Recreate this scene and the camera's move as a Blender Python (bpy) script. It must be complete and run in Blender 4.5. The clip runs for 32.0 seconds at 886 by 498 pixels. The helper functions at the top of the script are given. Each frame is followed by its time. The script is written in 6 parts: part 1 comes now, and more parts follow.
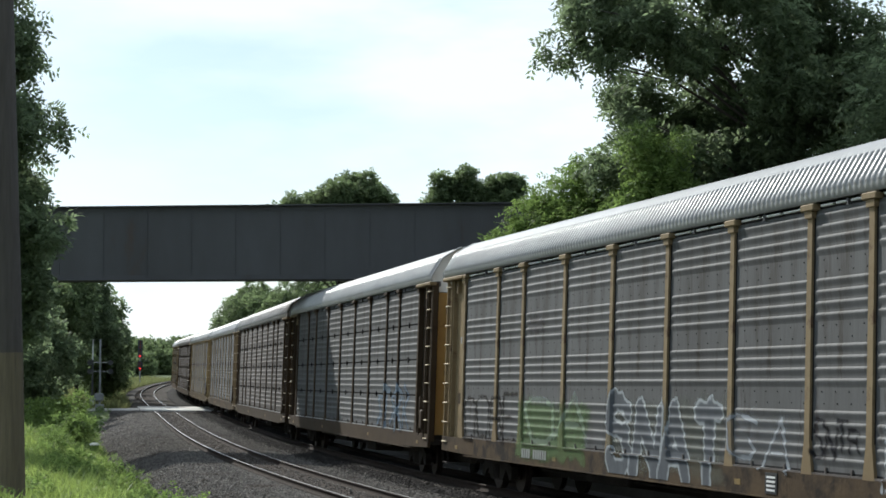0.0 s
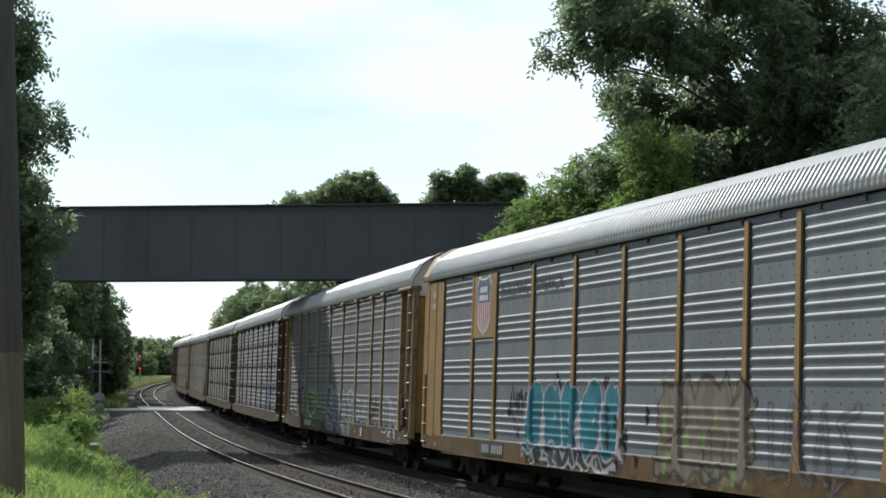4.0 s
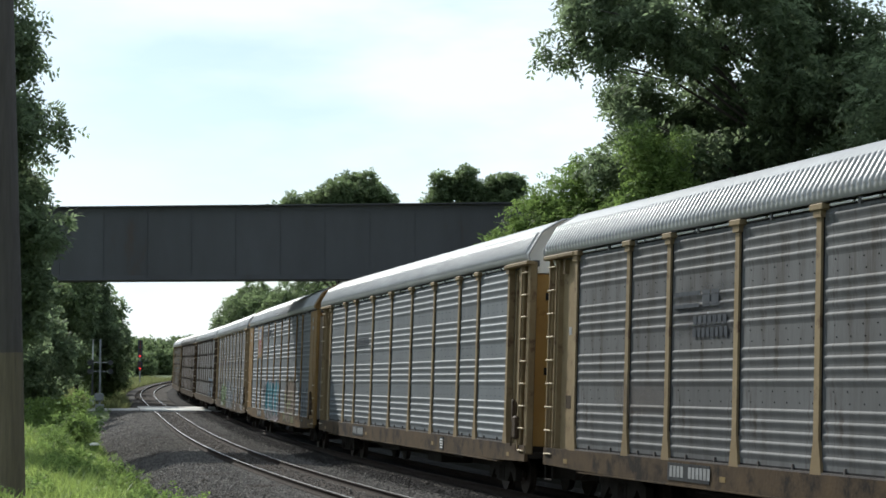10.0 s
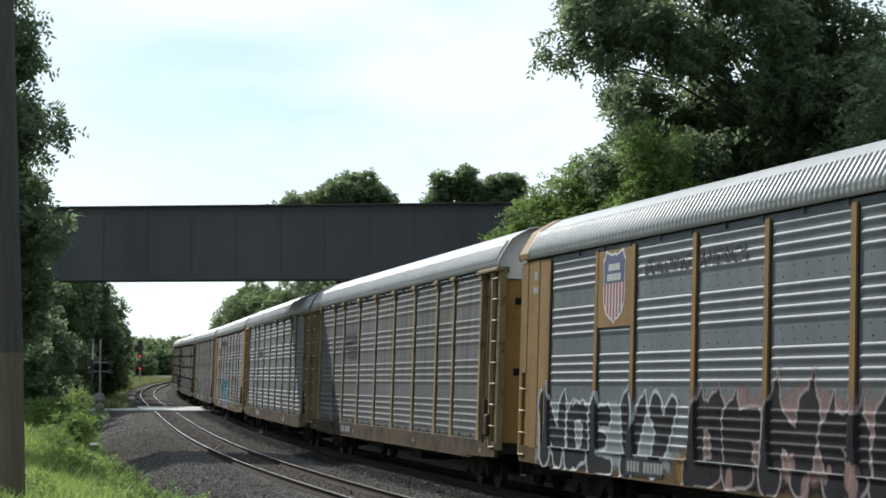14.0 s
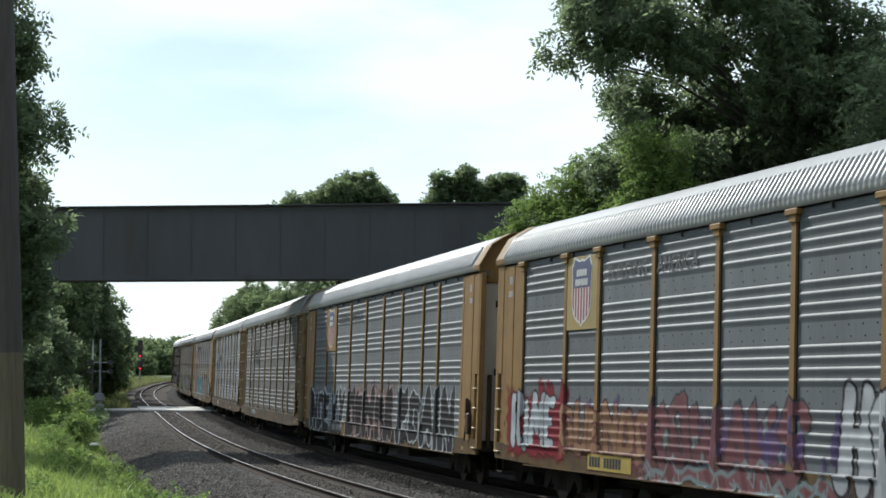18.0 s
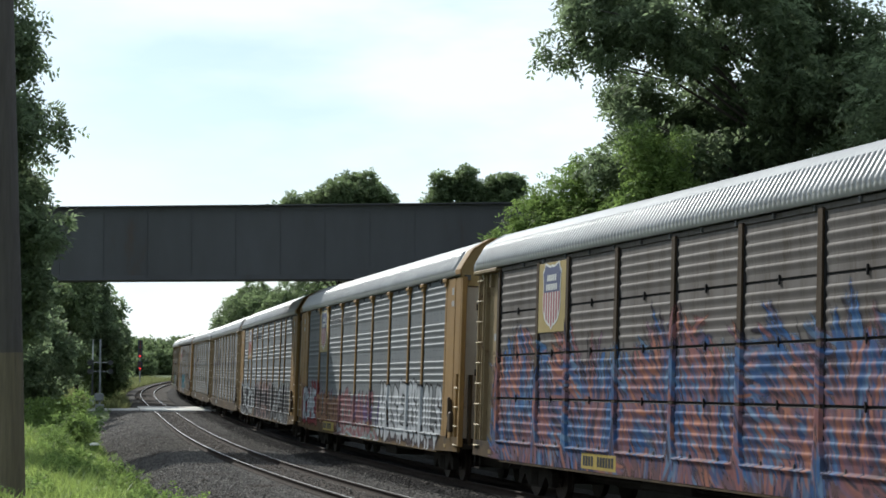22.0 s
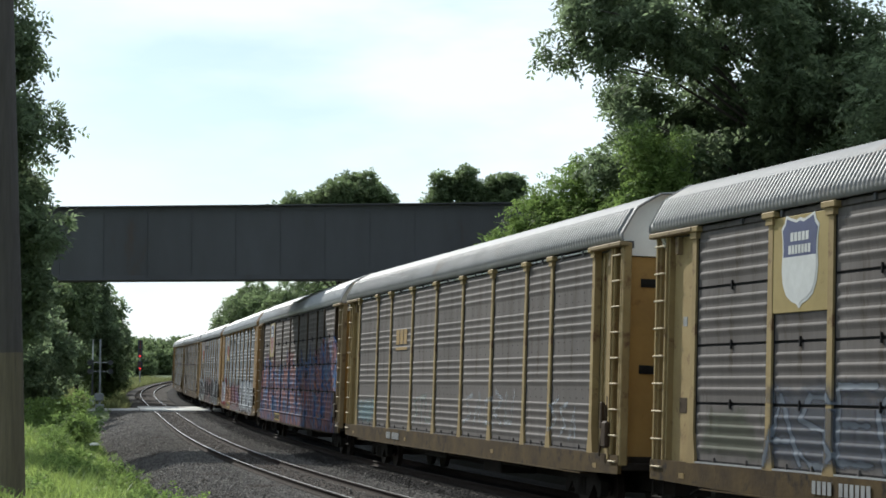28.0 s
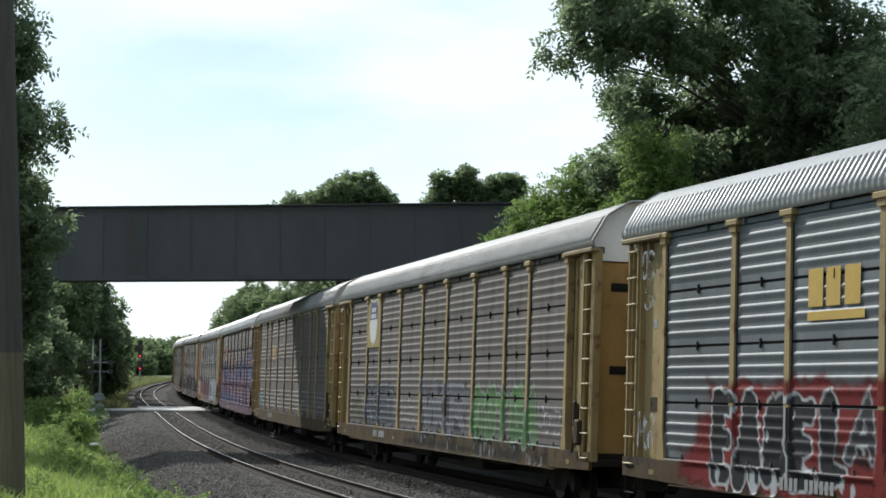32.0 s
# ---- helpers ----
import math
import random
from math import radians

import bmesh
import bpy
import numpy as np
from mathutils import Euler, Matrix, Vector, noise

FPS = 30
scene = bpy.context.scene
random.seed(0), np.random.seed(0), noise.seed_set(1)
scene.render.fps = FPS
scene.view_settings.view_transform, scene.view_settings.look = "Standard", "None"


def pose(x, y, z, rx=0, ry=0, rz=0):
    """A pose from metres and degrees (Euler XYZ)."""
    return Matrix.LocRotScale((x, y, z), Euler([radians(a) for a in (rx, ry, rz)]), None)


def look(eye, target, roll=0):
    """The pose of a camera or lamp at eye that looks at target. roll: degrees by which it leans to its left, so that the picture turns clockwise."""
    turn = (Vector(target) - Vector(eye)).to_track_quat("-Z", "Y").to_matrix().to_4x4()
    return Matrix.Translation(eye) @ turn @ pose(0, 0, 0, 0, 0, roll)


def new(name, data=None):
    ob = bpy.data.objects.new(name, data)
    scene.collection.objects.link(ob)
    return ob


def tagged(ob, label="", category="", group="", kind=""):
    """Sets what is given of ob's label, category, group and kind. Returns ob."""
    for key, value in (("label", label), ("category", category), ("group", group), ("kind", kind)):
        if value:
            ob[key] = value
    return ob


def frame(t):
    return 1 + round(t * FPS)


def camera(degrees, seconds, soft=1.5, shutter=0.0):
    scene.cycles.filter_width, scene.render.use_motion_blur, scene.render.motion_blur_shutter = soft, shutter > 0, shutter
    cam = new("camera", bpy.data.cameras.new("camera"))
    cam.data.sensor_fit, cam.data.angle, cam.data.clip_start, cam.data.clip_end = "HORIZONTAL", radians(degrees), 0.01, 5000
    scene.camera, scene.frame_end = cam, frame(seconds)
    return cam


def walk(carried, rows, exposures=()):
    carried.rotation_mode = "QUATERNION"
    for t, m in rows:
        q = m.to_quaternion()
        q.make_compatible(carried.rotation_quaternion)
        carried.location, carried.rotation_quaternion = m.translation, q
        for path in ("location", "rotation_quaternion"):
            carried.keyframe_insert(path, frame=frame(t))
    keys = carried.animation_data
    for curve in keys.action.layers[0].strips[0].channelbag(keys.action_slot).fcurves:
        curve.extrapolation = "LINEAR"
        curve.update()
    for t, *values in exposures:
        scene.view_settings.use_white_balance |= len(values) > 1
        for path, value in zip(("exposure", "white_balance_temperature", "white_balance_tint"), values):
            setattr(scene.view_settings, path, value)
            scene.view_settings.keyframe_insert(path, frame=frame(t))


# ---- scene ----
# ================= camera =================
LENGTH = 32.0
cam = camera(26.13, LENGTH, soft=1.65)
EYE = (0.0, 0.0, 2.423)
stand = pose(*EYE, 90 + 4.146, 0, 0) @ pose(0, 0, 0, 0, 0, 0.065)
walk(cam, [(0, stand), (LENGTH, stand)], exposures=[(0, 0.10, 6150, 8), (LENGTH, 0.10, 6150, 8)])

# ================= light =================
SUN_AZ = 34.0      # degrees to the left of the view's heading
SUN_EL = 35.7
sky = bpy.data.worlds.new("sky")
scene.world = sky
sky.use_nodes = True
wn = sky.node_tree
bg = wn.nodes["Background"]
st = wn.nodes.new("ShaderNodeTexSky")
st.sky_type = "NISHITA"
st.sun_disc = False
st.sun_elevation = radians(SUN_EL)
st.sun_rotation = radians(-SUN_AZ)
st.air_density, st.dust_density, st.ozone_density = 1.2, 0.7, 3.0
# thin bright haze drifting over the blue
wtc = wn.nodes.new("ShaderNodeTexCoord")
wmp = wn.nodes.new("ShaderNodeMapping")
wmp.inputs["Scale"].default_value = (1.0, 1.0, 3.2)
wnz = wn.nodes.new("ShaderNodeTexNoise")
wnz.inputs["Scale"].default_value, wnz.inputs["Detail"].default_value = 4.2, 6
wdot = wn.nodes.new("ShaderNodeVectorMath")
wdot.operation = "DOT_PRODUCT"
wdot.inputs[1].default_value = (-math.sin(radians(SUN_AZ)) * math.cos(radians(SUN_EL)), math.cos(radians(SUN_AZ)) * math.cos(radians(SUN_EL)), math.sin(radians(SUN_EL)))
wnear = wn.nodes.new("ShaderNodeMapRange")          # the haze glows towards the sun
wnear.inputs["From Min"].default_value, wnear.inputs["From Max"].default_value = -0.35, 0.62
wnear.inputs["To Min"].default_value, wnear.inputs["To Max"].default_value = 0.55, 0.95
wrg = wn.nodes.new("ShaderNodeMapRange")
wrg.inputs["From Min"].default_value, wrg.inputs["From Max"].default_value = 0.40, 0.60
wrg.inputs["To Min"].default_value, wrg.inputs["To Max"].default_value = 0.22, 1.08
wmul = wn.nodes.new("ShaderNodeMath")
wmul.operation = "MULTIPLY"
wmul.use_clamp = True
wmx = wn.nodes.new("ShaderNodeMix")
wmx.data_type = "RGBA"
wmx.inputs["B"].default_value = (8.7, 9.5, 9.85, 1)
wn.links.new(wtc.outputs["Generated"], wmp.inputs["Vector"])
wn.links.new(wmp.outputs["Vector"], wnz.inputs["Vector"])
wn.links.new(wnz.outputs["Fac"], wrg.inputs["Value"])
wn.links.new(wtc.outputs["Generated"], wdot.inputs[0])
wn.links.new(wdot.outputs["Value"], wnear.inputs["Value"])
wn.links.new(wnear.outputs["Result"], wmul.inputs[0])
wn.links.new(wrg.outputs["Result"], wmul.inputs[1])
wsep = wn.nodes.new("ShaderNodeSeparateXYZ")       # and lies thick along the horizon
wlow = wn.nodes.new("ShaderNodeMapRange")
wlow.inputs["From Min"].default_value, wlow.inputs["From Max"].default_value = 0.02, 0.16
wlow.inputs["To Min"].default_value, wlow.inputs["To Max"].default_value = 0.80, 0.0
wmax = wn.nodes.new("ShaderNodeMath")
wmax.operation = "MAXIMUM"
wn.links.new(wtc.outputs["Generated"], wsep.inputs[0])
wn.links.new(wsep.outputs["Z"], wlow.inputs["Value"])
wn.links.new(wmul.outputs[0], wmax.inputs[0])
wn.links.new(wlow.outputs["Result"], wmax.inputs[1])
wn.links.new(wmax.outputs[0], wmx.inputs["Factor"])
wn.links.new(st.outputs[0], wmx.inputs["A"])
wn.links.new(wmx.outputs["Result"], bg.inputs[0])
bg.inputs[1].default_value = 0.11
sun_data = bpy.data.lights.new("sun", "SUN")
sun_data.energy, sun_data.angle, sun_data.color = 4.9, radians(0.6), (1.0, 0.95, 0.86)
sun = new("sun", sun_data)
sun.matrix_basis = look((0, 0, 0), (math.sin(radians(SUN_AZ)) * math.cos(radians(SUN_EL)),
                                    -math.cos(radians(SUN_AZ)) * math.cos(radians(SUN_EL)), -math.sin(radians(SUN_EL))))
sun.location = (-20, 40, 60)

# ================= materials =================
MATS = {}


def mat(name, color, rough=0.7, metal=0.0, color2=None, scale=3.0, detail=6.0, bump=0.0, bump_scale=40.0,
        spots=None, spot_scale=1.0, spot_at=0.62, vary=0.0, island=False, trans=0.0, coords="Object", stretch=(1, 1, 1), spec=0.5):
    """A node material: two colours mixed by noise, stains of a third, relief, and variation from piece to piece."""
    if name in MATS:
        return MATS[name]
    m = bpy.data.materials.new(name)
    m.use_nodes = True
    t = m.node_tree
    N, K = t.nodes, t.links
    b = N["Principled BSDF"]
    b.inputs["Roughness"].default_value = rough
    b.inputs["Metallic"].default_value = metal
    b.inputs["Specular IOR Level"].default_value = spec
    tc = N.new("ShaderNodeTexCoord")
    mp = N.new("ShaderNodeMapping")
    mp.inputs["Scale"].default_value = stretch
    K.new(tc.outputs[coords], mp.inputs["Vector"])
    vec = mp.outputs["Vector"]
    nz = N.new("ShaderNodeTexNoise")
    nz.inputs["Scale"].default_value, nz.inputs["Detail"].default_value = scale, detail
    nz.inputs["Roughness"].default_value = 0.65
    K.new(vec, nz.inputs["Vector"])
    c2 = color2 or tuple(c * 0.6 for c in color)
    mx = N.new("ShaderNodeMix")
    mx.data_type = "RGBA"
    ramp = N.new("ShaderNodeMapRange")
    ramp.inputs["From Min"].default_value, ramp.inputs["From Max"].default_value = 0.3, 0.7
    K.new(nz.outputs["Fac"], ramp.inputs["Value"])
    K.new(ramp.outputs["Result"], mx.inputs["Factor"])
    mx.inputs["A"].default_value, mx.inputs["B"].default_value = (*color, 1), (*c2, 1)
    out = mx.outputs["Result"]
    if spots:
        n2 = N.new("ShaderNodeTexNoise")
        n2.inputs["Scale"].default_value, n2.inputs["Detail"].default_value = spot_scale, 8
        n2.inputs["Roughness"].default_value = 0.7
        K.new(vec, n2.inputs["Vector"])
        r2 = N.new("ShaderNodeMapRange")
        r2.inputs["From Min"].default_value, r2.inputs["From Max"].default_value = spot_at, spot_at + 0.12
        K.new(n2.outputs["Fac"], r2.inputs["Value"])
        m2 = N.new("ShaderNodeMix")
        m2.data_type = "RGBA"
        K.new(r2.outputs["Result"], m2.inputs["Factor"])
        K.new(out, m2.inputs["A"])
        m2.inputs["B"].default_value = (*spots, 1)
        out = m2.outputs["Result"]
    if vary:
        src = N.new("ShaderNodeNewGeometry").outputs["Random Per Island"] if island else N.new("ShaderNodeObjectInfo").outputs["Random"]
        r3 = N.new("ShaderNodeMapRange")
        r3.inputs["To Min"].default_value, r3.inputs["To Max"].default_value = 1 - vary, 1 + vary
        K.new(src, r3.inputs["Value"])
        hs = N.new("ShaderNodeHueSaturation")
        K.new(r3.outputs["Result"], hs.inputs["Value"])
        K.new(out, hs.inputs["Color"])
        out = hs.outputs["Color"]
    K.new(out, b.inputs["Base Color"])
    if bump:
        n3 = N.new("ShaderNodeTexNoise")
        n3.inputs["Scale"].default_value, n3.inputs["Detail"].default_value = bump_scale, 4
        K.new(vec, n3.inputs["Vector"])
        bp = N.new("ShaderNodeBump")
        bp.inputs["Strength"].default_value = bump
        bp.inputs["Distance"].default_value = 0.02
        K.new(n3.outputs["Fac"], bp.inputs["Height"])
        K.new(bp.outputs["Normal"], b.inputs["Normal"])
    if trans:
        tl = N.new("ShaderNodeBsdfTranslucent")
        g = N.new("ShaderNodeHueSaturation")
        g.inputs["Value"].default_value, g.inputs["Saturation"].default_value = 1.3, 1.0
        K.new(out, g.inputs["Color"])
        K.new(g.outputs["Color"], tl.inputs["Color"])
        ms = N.new("ShaderNodeMixShader")
        ms.inputs["Fac"].default_value = trans
        K.new(b.outputs[0], ms.inputs[1])
        K.new(tl.outputs[0], ms.inputs[2])
        K.new(ms.outputs[0], N["Material Output"].inputs["Surface"])
    MATS[name] = m
    return m


# ================= small builders =================
def link_mesh(name, me, material, parent=None, label=""):
    if material is not None and not me.materials:
        for one in (material if isinstance(material, (list, tuple)) else [material]):
            me.materials.append(one)
    ob = new(name, me)
    if parent is not None:
        ob.parent = parent
    if label:
        ob["label"] = label
    return ob


def part(name, bm, material, parent, label="", smooth=False):
    """Links a bmesh as one mesh object under a thing or under a part."""
    me = bpy.data.meshes.new(name)
    bm.to_mesh(me)
    bm.free()
    if smooth:
        me.shade_smooth()
    return link_mesh(name, me, material, parent, label)


def mesh_np(name, verts, faces, smooth=False):
    """A mesh from arrays of vertices and of equal-sided faces."""
    me = bpy.data.meshes.new(name)
    verts = np.asarray(verts, dtype=np.float32)
    faces = np.asarray(faces, dtype=np.int32)
    n, k = faces.shape
    me.vertices.add(len(verts))
    me.vertices.foreach_set("co", verts.ravel())
    me.loops.add(n * k)
    me.loops.foreach_set("vertex_index", faces.ravel())
    me.polygons.add(n)
    me.polygons.foreach_set("loop_start", np.arange(0, n * k, k, dtype=np.int32))
    me.polygons.foreach_set("loop_total", np.full(n, k, dtype=np.int32))
    if smooth:
        me.polygons.foreach_set("use_smooth", np.ones(n, dtype=bool))
    me.update(calc_edges=True)
    return me


def box(bm, x0, x1, y0, y1, z0, z1, bevel=0.0):
    """A block with its own verts; bevelled edges where asked."""
    vs = [bm.verts.new((x, y, z)) for x in (x0, x1) for y in (y0, y1) for z in (z0, z1)]
    fs = [bm.faces.new([vs[i] for i in f]) for f in ((0, 1, 3, 2), (4, 6, 7, 5), (0, 4, 5, 1), (2, 3, 7, 6), (0, 2, 6, 4), (1, 5, 7, 3))]
    if bevel:
        es = list({e for f in fs for e in f.edges})
        bmesh.ops.bevel(bm, geom=es, offset=bevel, segments=1, affect="EDGES")
    return vs


def prism(bm, outline, y0, y1, axis="y"):
    """An outline of (a, b) pairs drawn out along an axis: y gives (a, y, b), x gives (x, a, b), z gives (a, b, z)."""
    def at(a, b, d):
        return {"y": (a, d, b), "x": (d, a, b), "z": (a, b, d)}[axis]
    v0 = [bm.verts.new(at(a, b, y0)) for a, b in outline]
    v1 = [bm.verts.new(at(a, b, y1)) for a, b in outline]
    n = len(outline)
    bm.faces.new(v0)
    bm.faces.new(v1[::-1])
    for i in range(n):
        bm.faces.new((v0[i], v1[i], v1[(i + 1) % n], v0[(i + 1) % n]))
    bmesh.ops.recalc_face_normals(bm, faces=bm.faces)


def rod(bm, p, q, r, sides=8, r2=None):
    """A round bar from p to q."""
    p, q = Vector(p), Vector(q)
    d = q - p
    m = Matrix.Translation((p + q) / 2) @ d.to_track_quat("Z", "Y").to_matrix().to_4x4()
    bmesh.ops.create_cone(bm, cap_ends=True, segments=sides, radius1=r, radius2=r if r2 is None else r2, depth=d.length, matrix=m)


# ================= the line of the railway =================
STEP = 1.0
SS = np.arange(-70, 600, STEP)
KNOTS = [-70, -30, 0, 30, 60, 90, 130, 180, 250, 340, 420, 600]
CURVE = [0.276, 0.276, 0.195, 0.154, 0.064, -0.013, 0.0, 0.095, 0.197, 0.30, 0.15, 0.10]
kk = np.interp(SS, KNOTS, CURVE) / 100
ang = np.concatenate([[0], np.cumsum((kk[1:] + kk[:-1]) / 2 * STEP)])
zero = int(70 / STEP)
ang += -0.2665 - ang[zero]
TX = np.concatenate([[0], np.cumsum((np.sin(ang[1:]) + np.sin(ang[:-1])) / 2 * STEP)])
TY = np.concatenate([[0], np.cumsum((np.cos(ang[1:]) + np.cos(ang[:-1])) / 2 * STEP)])
TX += 5.546 - TX[zero]
TY += 32.283 - TY[zero]
TZ = 0.0016 * SS + 4.25e-5 * np.clip(SS, 0, 300) ** 2 + 0.02 * np.clip(SS - 300, 0, 100)
CANT = 0.0312
SPACING = 4.22     # between the centre lines of the two tracks


def rail_at(s, off=0.0, z=0.0):
    """A place along the railway: s along the train's track, off to its left, z above its rails."""
    a = np.interp(s, SS, ang)
    return Vector((np.interp(s, SS, TX) - off * math.cos(a), np.interp(s, SS, TY) + off * math.sin(a), np.interp(s, SS, TZ) + z))


def heading(s):
    return float(np.interp(s, SS, ang))


def nearest_s(x, y):
    """For arrays of places: the nearest s, and how far to the left of the train's track."""
    x, y = np.asarray(x, float), np.asarray(y, float)
    s_out, o_out = np.empty(x.shape), np.empty(x.shape)
    for i in range(0, x.size, 4000):
        xs, ys = x.flat[i:i + 4000], y.flat[i:i + 4000]
        d2 = (xs[:, None] - TX) ** 2 + (ys[:, None] - TY) ** 2
        j = d2.argmin(1)
        s_out.flat[i:i + 4000] = SS[j]
        o_out.flat[i:i + 4000] = -(xs - TX[j]) * np.cos(ang[j]) + (ys - TY[j]) * np.sin(ang[j])
    return s_out, o_out


def sm(a, b, v):
    u = np.clip((v - a) / (b - a), 0, 1)
    return u * u * (3 - 2 * u)


def ground_z(x, y):
    """Height of the ground: track bed, bank on the near side, wooded slope on the far side."""
    s, o = nearest_s(x, y)
    base = np.interp(s, SS, TZ)
    near = 1 - sm(60, 110, s)
    bank = sm(7.5, 12.0, o) * (1.25 * near + 0.35) + sm(12, 40, o) * 0.5
    # steep far bank, added unseen so dark ground shows under the cars
    slope = sm(-3.1, -5.6, o) * 1.75 + sm(-14, -60, o) * 2
    lump = 0.10 * np.sin(x * 0.9 + 1.3 * np.sin(y * 0.31)) * np.cos(y * 0.7 + 0.5 * x) * sm(8, 11, np.abs(o - 2))
    bed = 0.75 * sm(-4.8, -4.0, o) * sm(9.4, 8.4, o)
    z = base - 0.62 - bed + bank + slope + lump
    ramp = sm(103, 110.5, s) * sm(127, 119.5, s) * sm(6.2, 7.6, o)       # up to the level crossing
    return z + ramp * (base - 0.06 - z)


# ================= the train's path =================
PITCH = 28.5       # from coupling to coupling
TRUCK = 10.06      # truck centres from the middle of a car
LEAD = 16.931      # middle of the middle car at 13 s
SPEED, SLOWING = 7.624, -0.00625


def car_pose(n, t, shift=0.0):
    """The pose of the n-th car behind the middle one: it spans the track from truck to truck, and leans with it."""
    T = t - 13
    s = LEAD + SPEED * T + 0.5 * SLOWING * T * T - n * PITCH + shift
    p, q = rail_at(s + TRUCK), rail_at(s - TRUCK)
    d = (p - q).normalized()
    left = Vector((0, 0, 1)).cross(d).normalized()
    up = d.cross(left)
    m = Matrix((d, left, up)).transposed().to_4x4()
    return Matrix.Translation((p + q) / 2) @ m @ Matrix.Rotation(CANT, 4, "X")

# ================= ground =================
grass_ground = mat("grass_soil", (0.105, 0.138, 0.042), 0.95, 0, (0.062, 0.084, 0.028), 0.8, 8, 0.6, 12, spots=(0.06, 0.05, 0.03), spot_scale=0.4)
xs = np.unique(np.concatenate([np.linspace(-3000, -200, 12), np.linspace(-200, -60, 15), np.arange(-60, 60, 1.2), np.linspace(60, 200, 15), np.linspace(200, 3000, 12)]))
ys = np.unique(np.concatenate([np.linspace(-3000, -100, 10), np.linspace(-100, -10, 10), np.arange(-10, 168, 1.2), np.arange(168, 420, 4), np.linspace(420, 3500, 14)]))
GX, GY = np.meshgrid(xs, ys)
GZ = ground_z(GX, GY)
nx, ny = len(xs), len(ys)
ii = (np.arange(ny - 1)[:, None] * nx + np.arange(nx - 1)).ravel()
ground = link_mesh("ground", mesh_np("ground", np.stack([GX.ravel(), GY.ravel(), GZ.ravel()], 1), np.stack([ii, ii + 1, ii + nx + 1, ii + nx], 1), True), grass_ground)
# far-side leaf litter, the wood's shade put into its dark colour
ground.data.materials.append(mat("shaded_leaf_litter", (0.020, 0.018, 0.012), 0.95, 0, (0.011, 0.010, 0.007), 2.5, 8, 0.6, 12, spots=(0.03, 0.024, 0.015), spot_scale=3, spec=0.1))
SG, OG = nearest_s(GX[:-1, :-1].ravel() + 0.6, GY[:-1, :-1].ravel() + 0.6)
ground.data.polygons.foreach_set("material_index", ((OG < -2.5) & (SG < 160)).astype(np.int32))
tagged(ground, "grassy ground with bare soil beside the railway", "ground", kind="structure")

# ================= ballast =================
ballast_mat = mat("ballast", (0.084, 0.075, 0.066), 0.95, 0, (0.040, 0.035, 0.030), 9.0, 8, 1.0, 30, spots=(0.046, 0.036, 0.028), spot_scale=0.35, spot_at=0.54, spec=0.08)
ballast_offs = [-3.9, -2.4, -1.3, 1.3, 2.1, 2.9, 5.5, 6.7, 7.6, 8.8]
ballast_zs = [-0.75, -0.20, -0.16, -0.16, -0.24, -0.16, -0.16, -0.20, -0.45, -0.85]
srows = np.concatenate([np.arange(-60, 130, 1.0), np.arange(130, 560, 4.0)])
fine_o = np.unique(np.concatenate([ballast_offs, np.arange(-4.2, 8.8, 0.35)]))
fine_z = np.interp(fine_o, ballast_offs, ballast_zs)
verts = []


def packed(s, o):
    """How far the stone is packed up to the level crossing."""
    return sm(106, 110.5, s) * sm(129, 124.5, s) * sm(1.2, 1.5, o) * sm(8.8, 8.0, o)


for s in srows:
    a = heading(s)
    x0, y0, z0 = rail_at(s)
    verts.append(np.stack([x0 - fine_o * math.cos(a), y0 + fine_o * math.sin(a), z0 + fine_z + packed(s, fine_o) * (-0.05 - fine_z) + CANT * np.interp(fine_o, [-4, -1, 1, 3, 4, 6, 9], [-1, -1, 1, -.5, -.5, 1.2, 1.2]) * 0.7], 1))
verts = np.concatenate(verts)
verts[:, 2] += np.random.default_rng(3).normal(0, 0.006, len(verts))
w = len(fine_o)
ii = (np.arange(len(srows) - 1)[:, None] * w + np.arange(w - 1)).ravel()
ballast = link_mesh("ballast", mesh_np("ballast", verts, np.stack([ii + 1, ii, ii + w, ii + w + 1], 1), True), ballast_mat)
# oil-dark stone with the train's shade also put into its colour
ballast.data.materials.append(mat("oily_shaded_ballast", (0.024, 0.021, 0.019), 0.95, 0, (0.013, 0.011, 0.010), 9.0, 8, 1.0, 30, spots=(0.035, 0.030, 0.027), spot_scale=14, spot_at=0.62, spec=0.1))
ballast.data.materials.append(mat("rusty_ballast", (0.062, 0.049, 0.040), 0.95, 0, (0.032, 0.025, 0.021), 9.0, 8, 1.0, 30, spots=(0.075, 0.066, 0.058), spot_scale=14, spot_at=0.62, spec=0.1))
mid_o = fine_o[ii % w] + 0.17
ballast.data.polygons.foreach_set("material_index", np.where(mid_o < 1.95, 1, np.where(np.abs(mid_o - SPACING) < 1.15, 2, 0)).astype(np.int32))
tagged(ballast, "grey crushed-stone ballast of a double-track railway", "ballast", kind="structure")

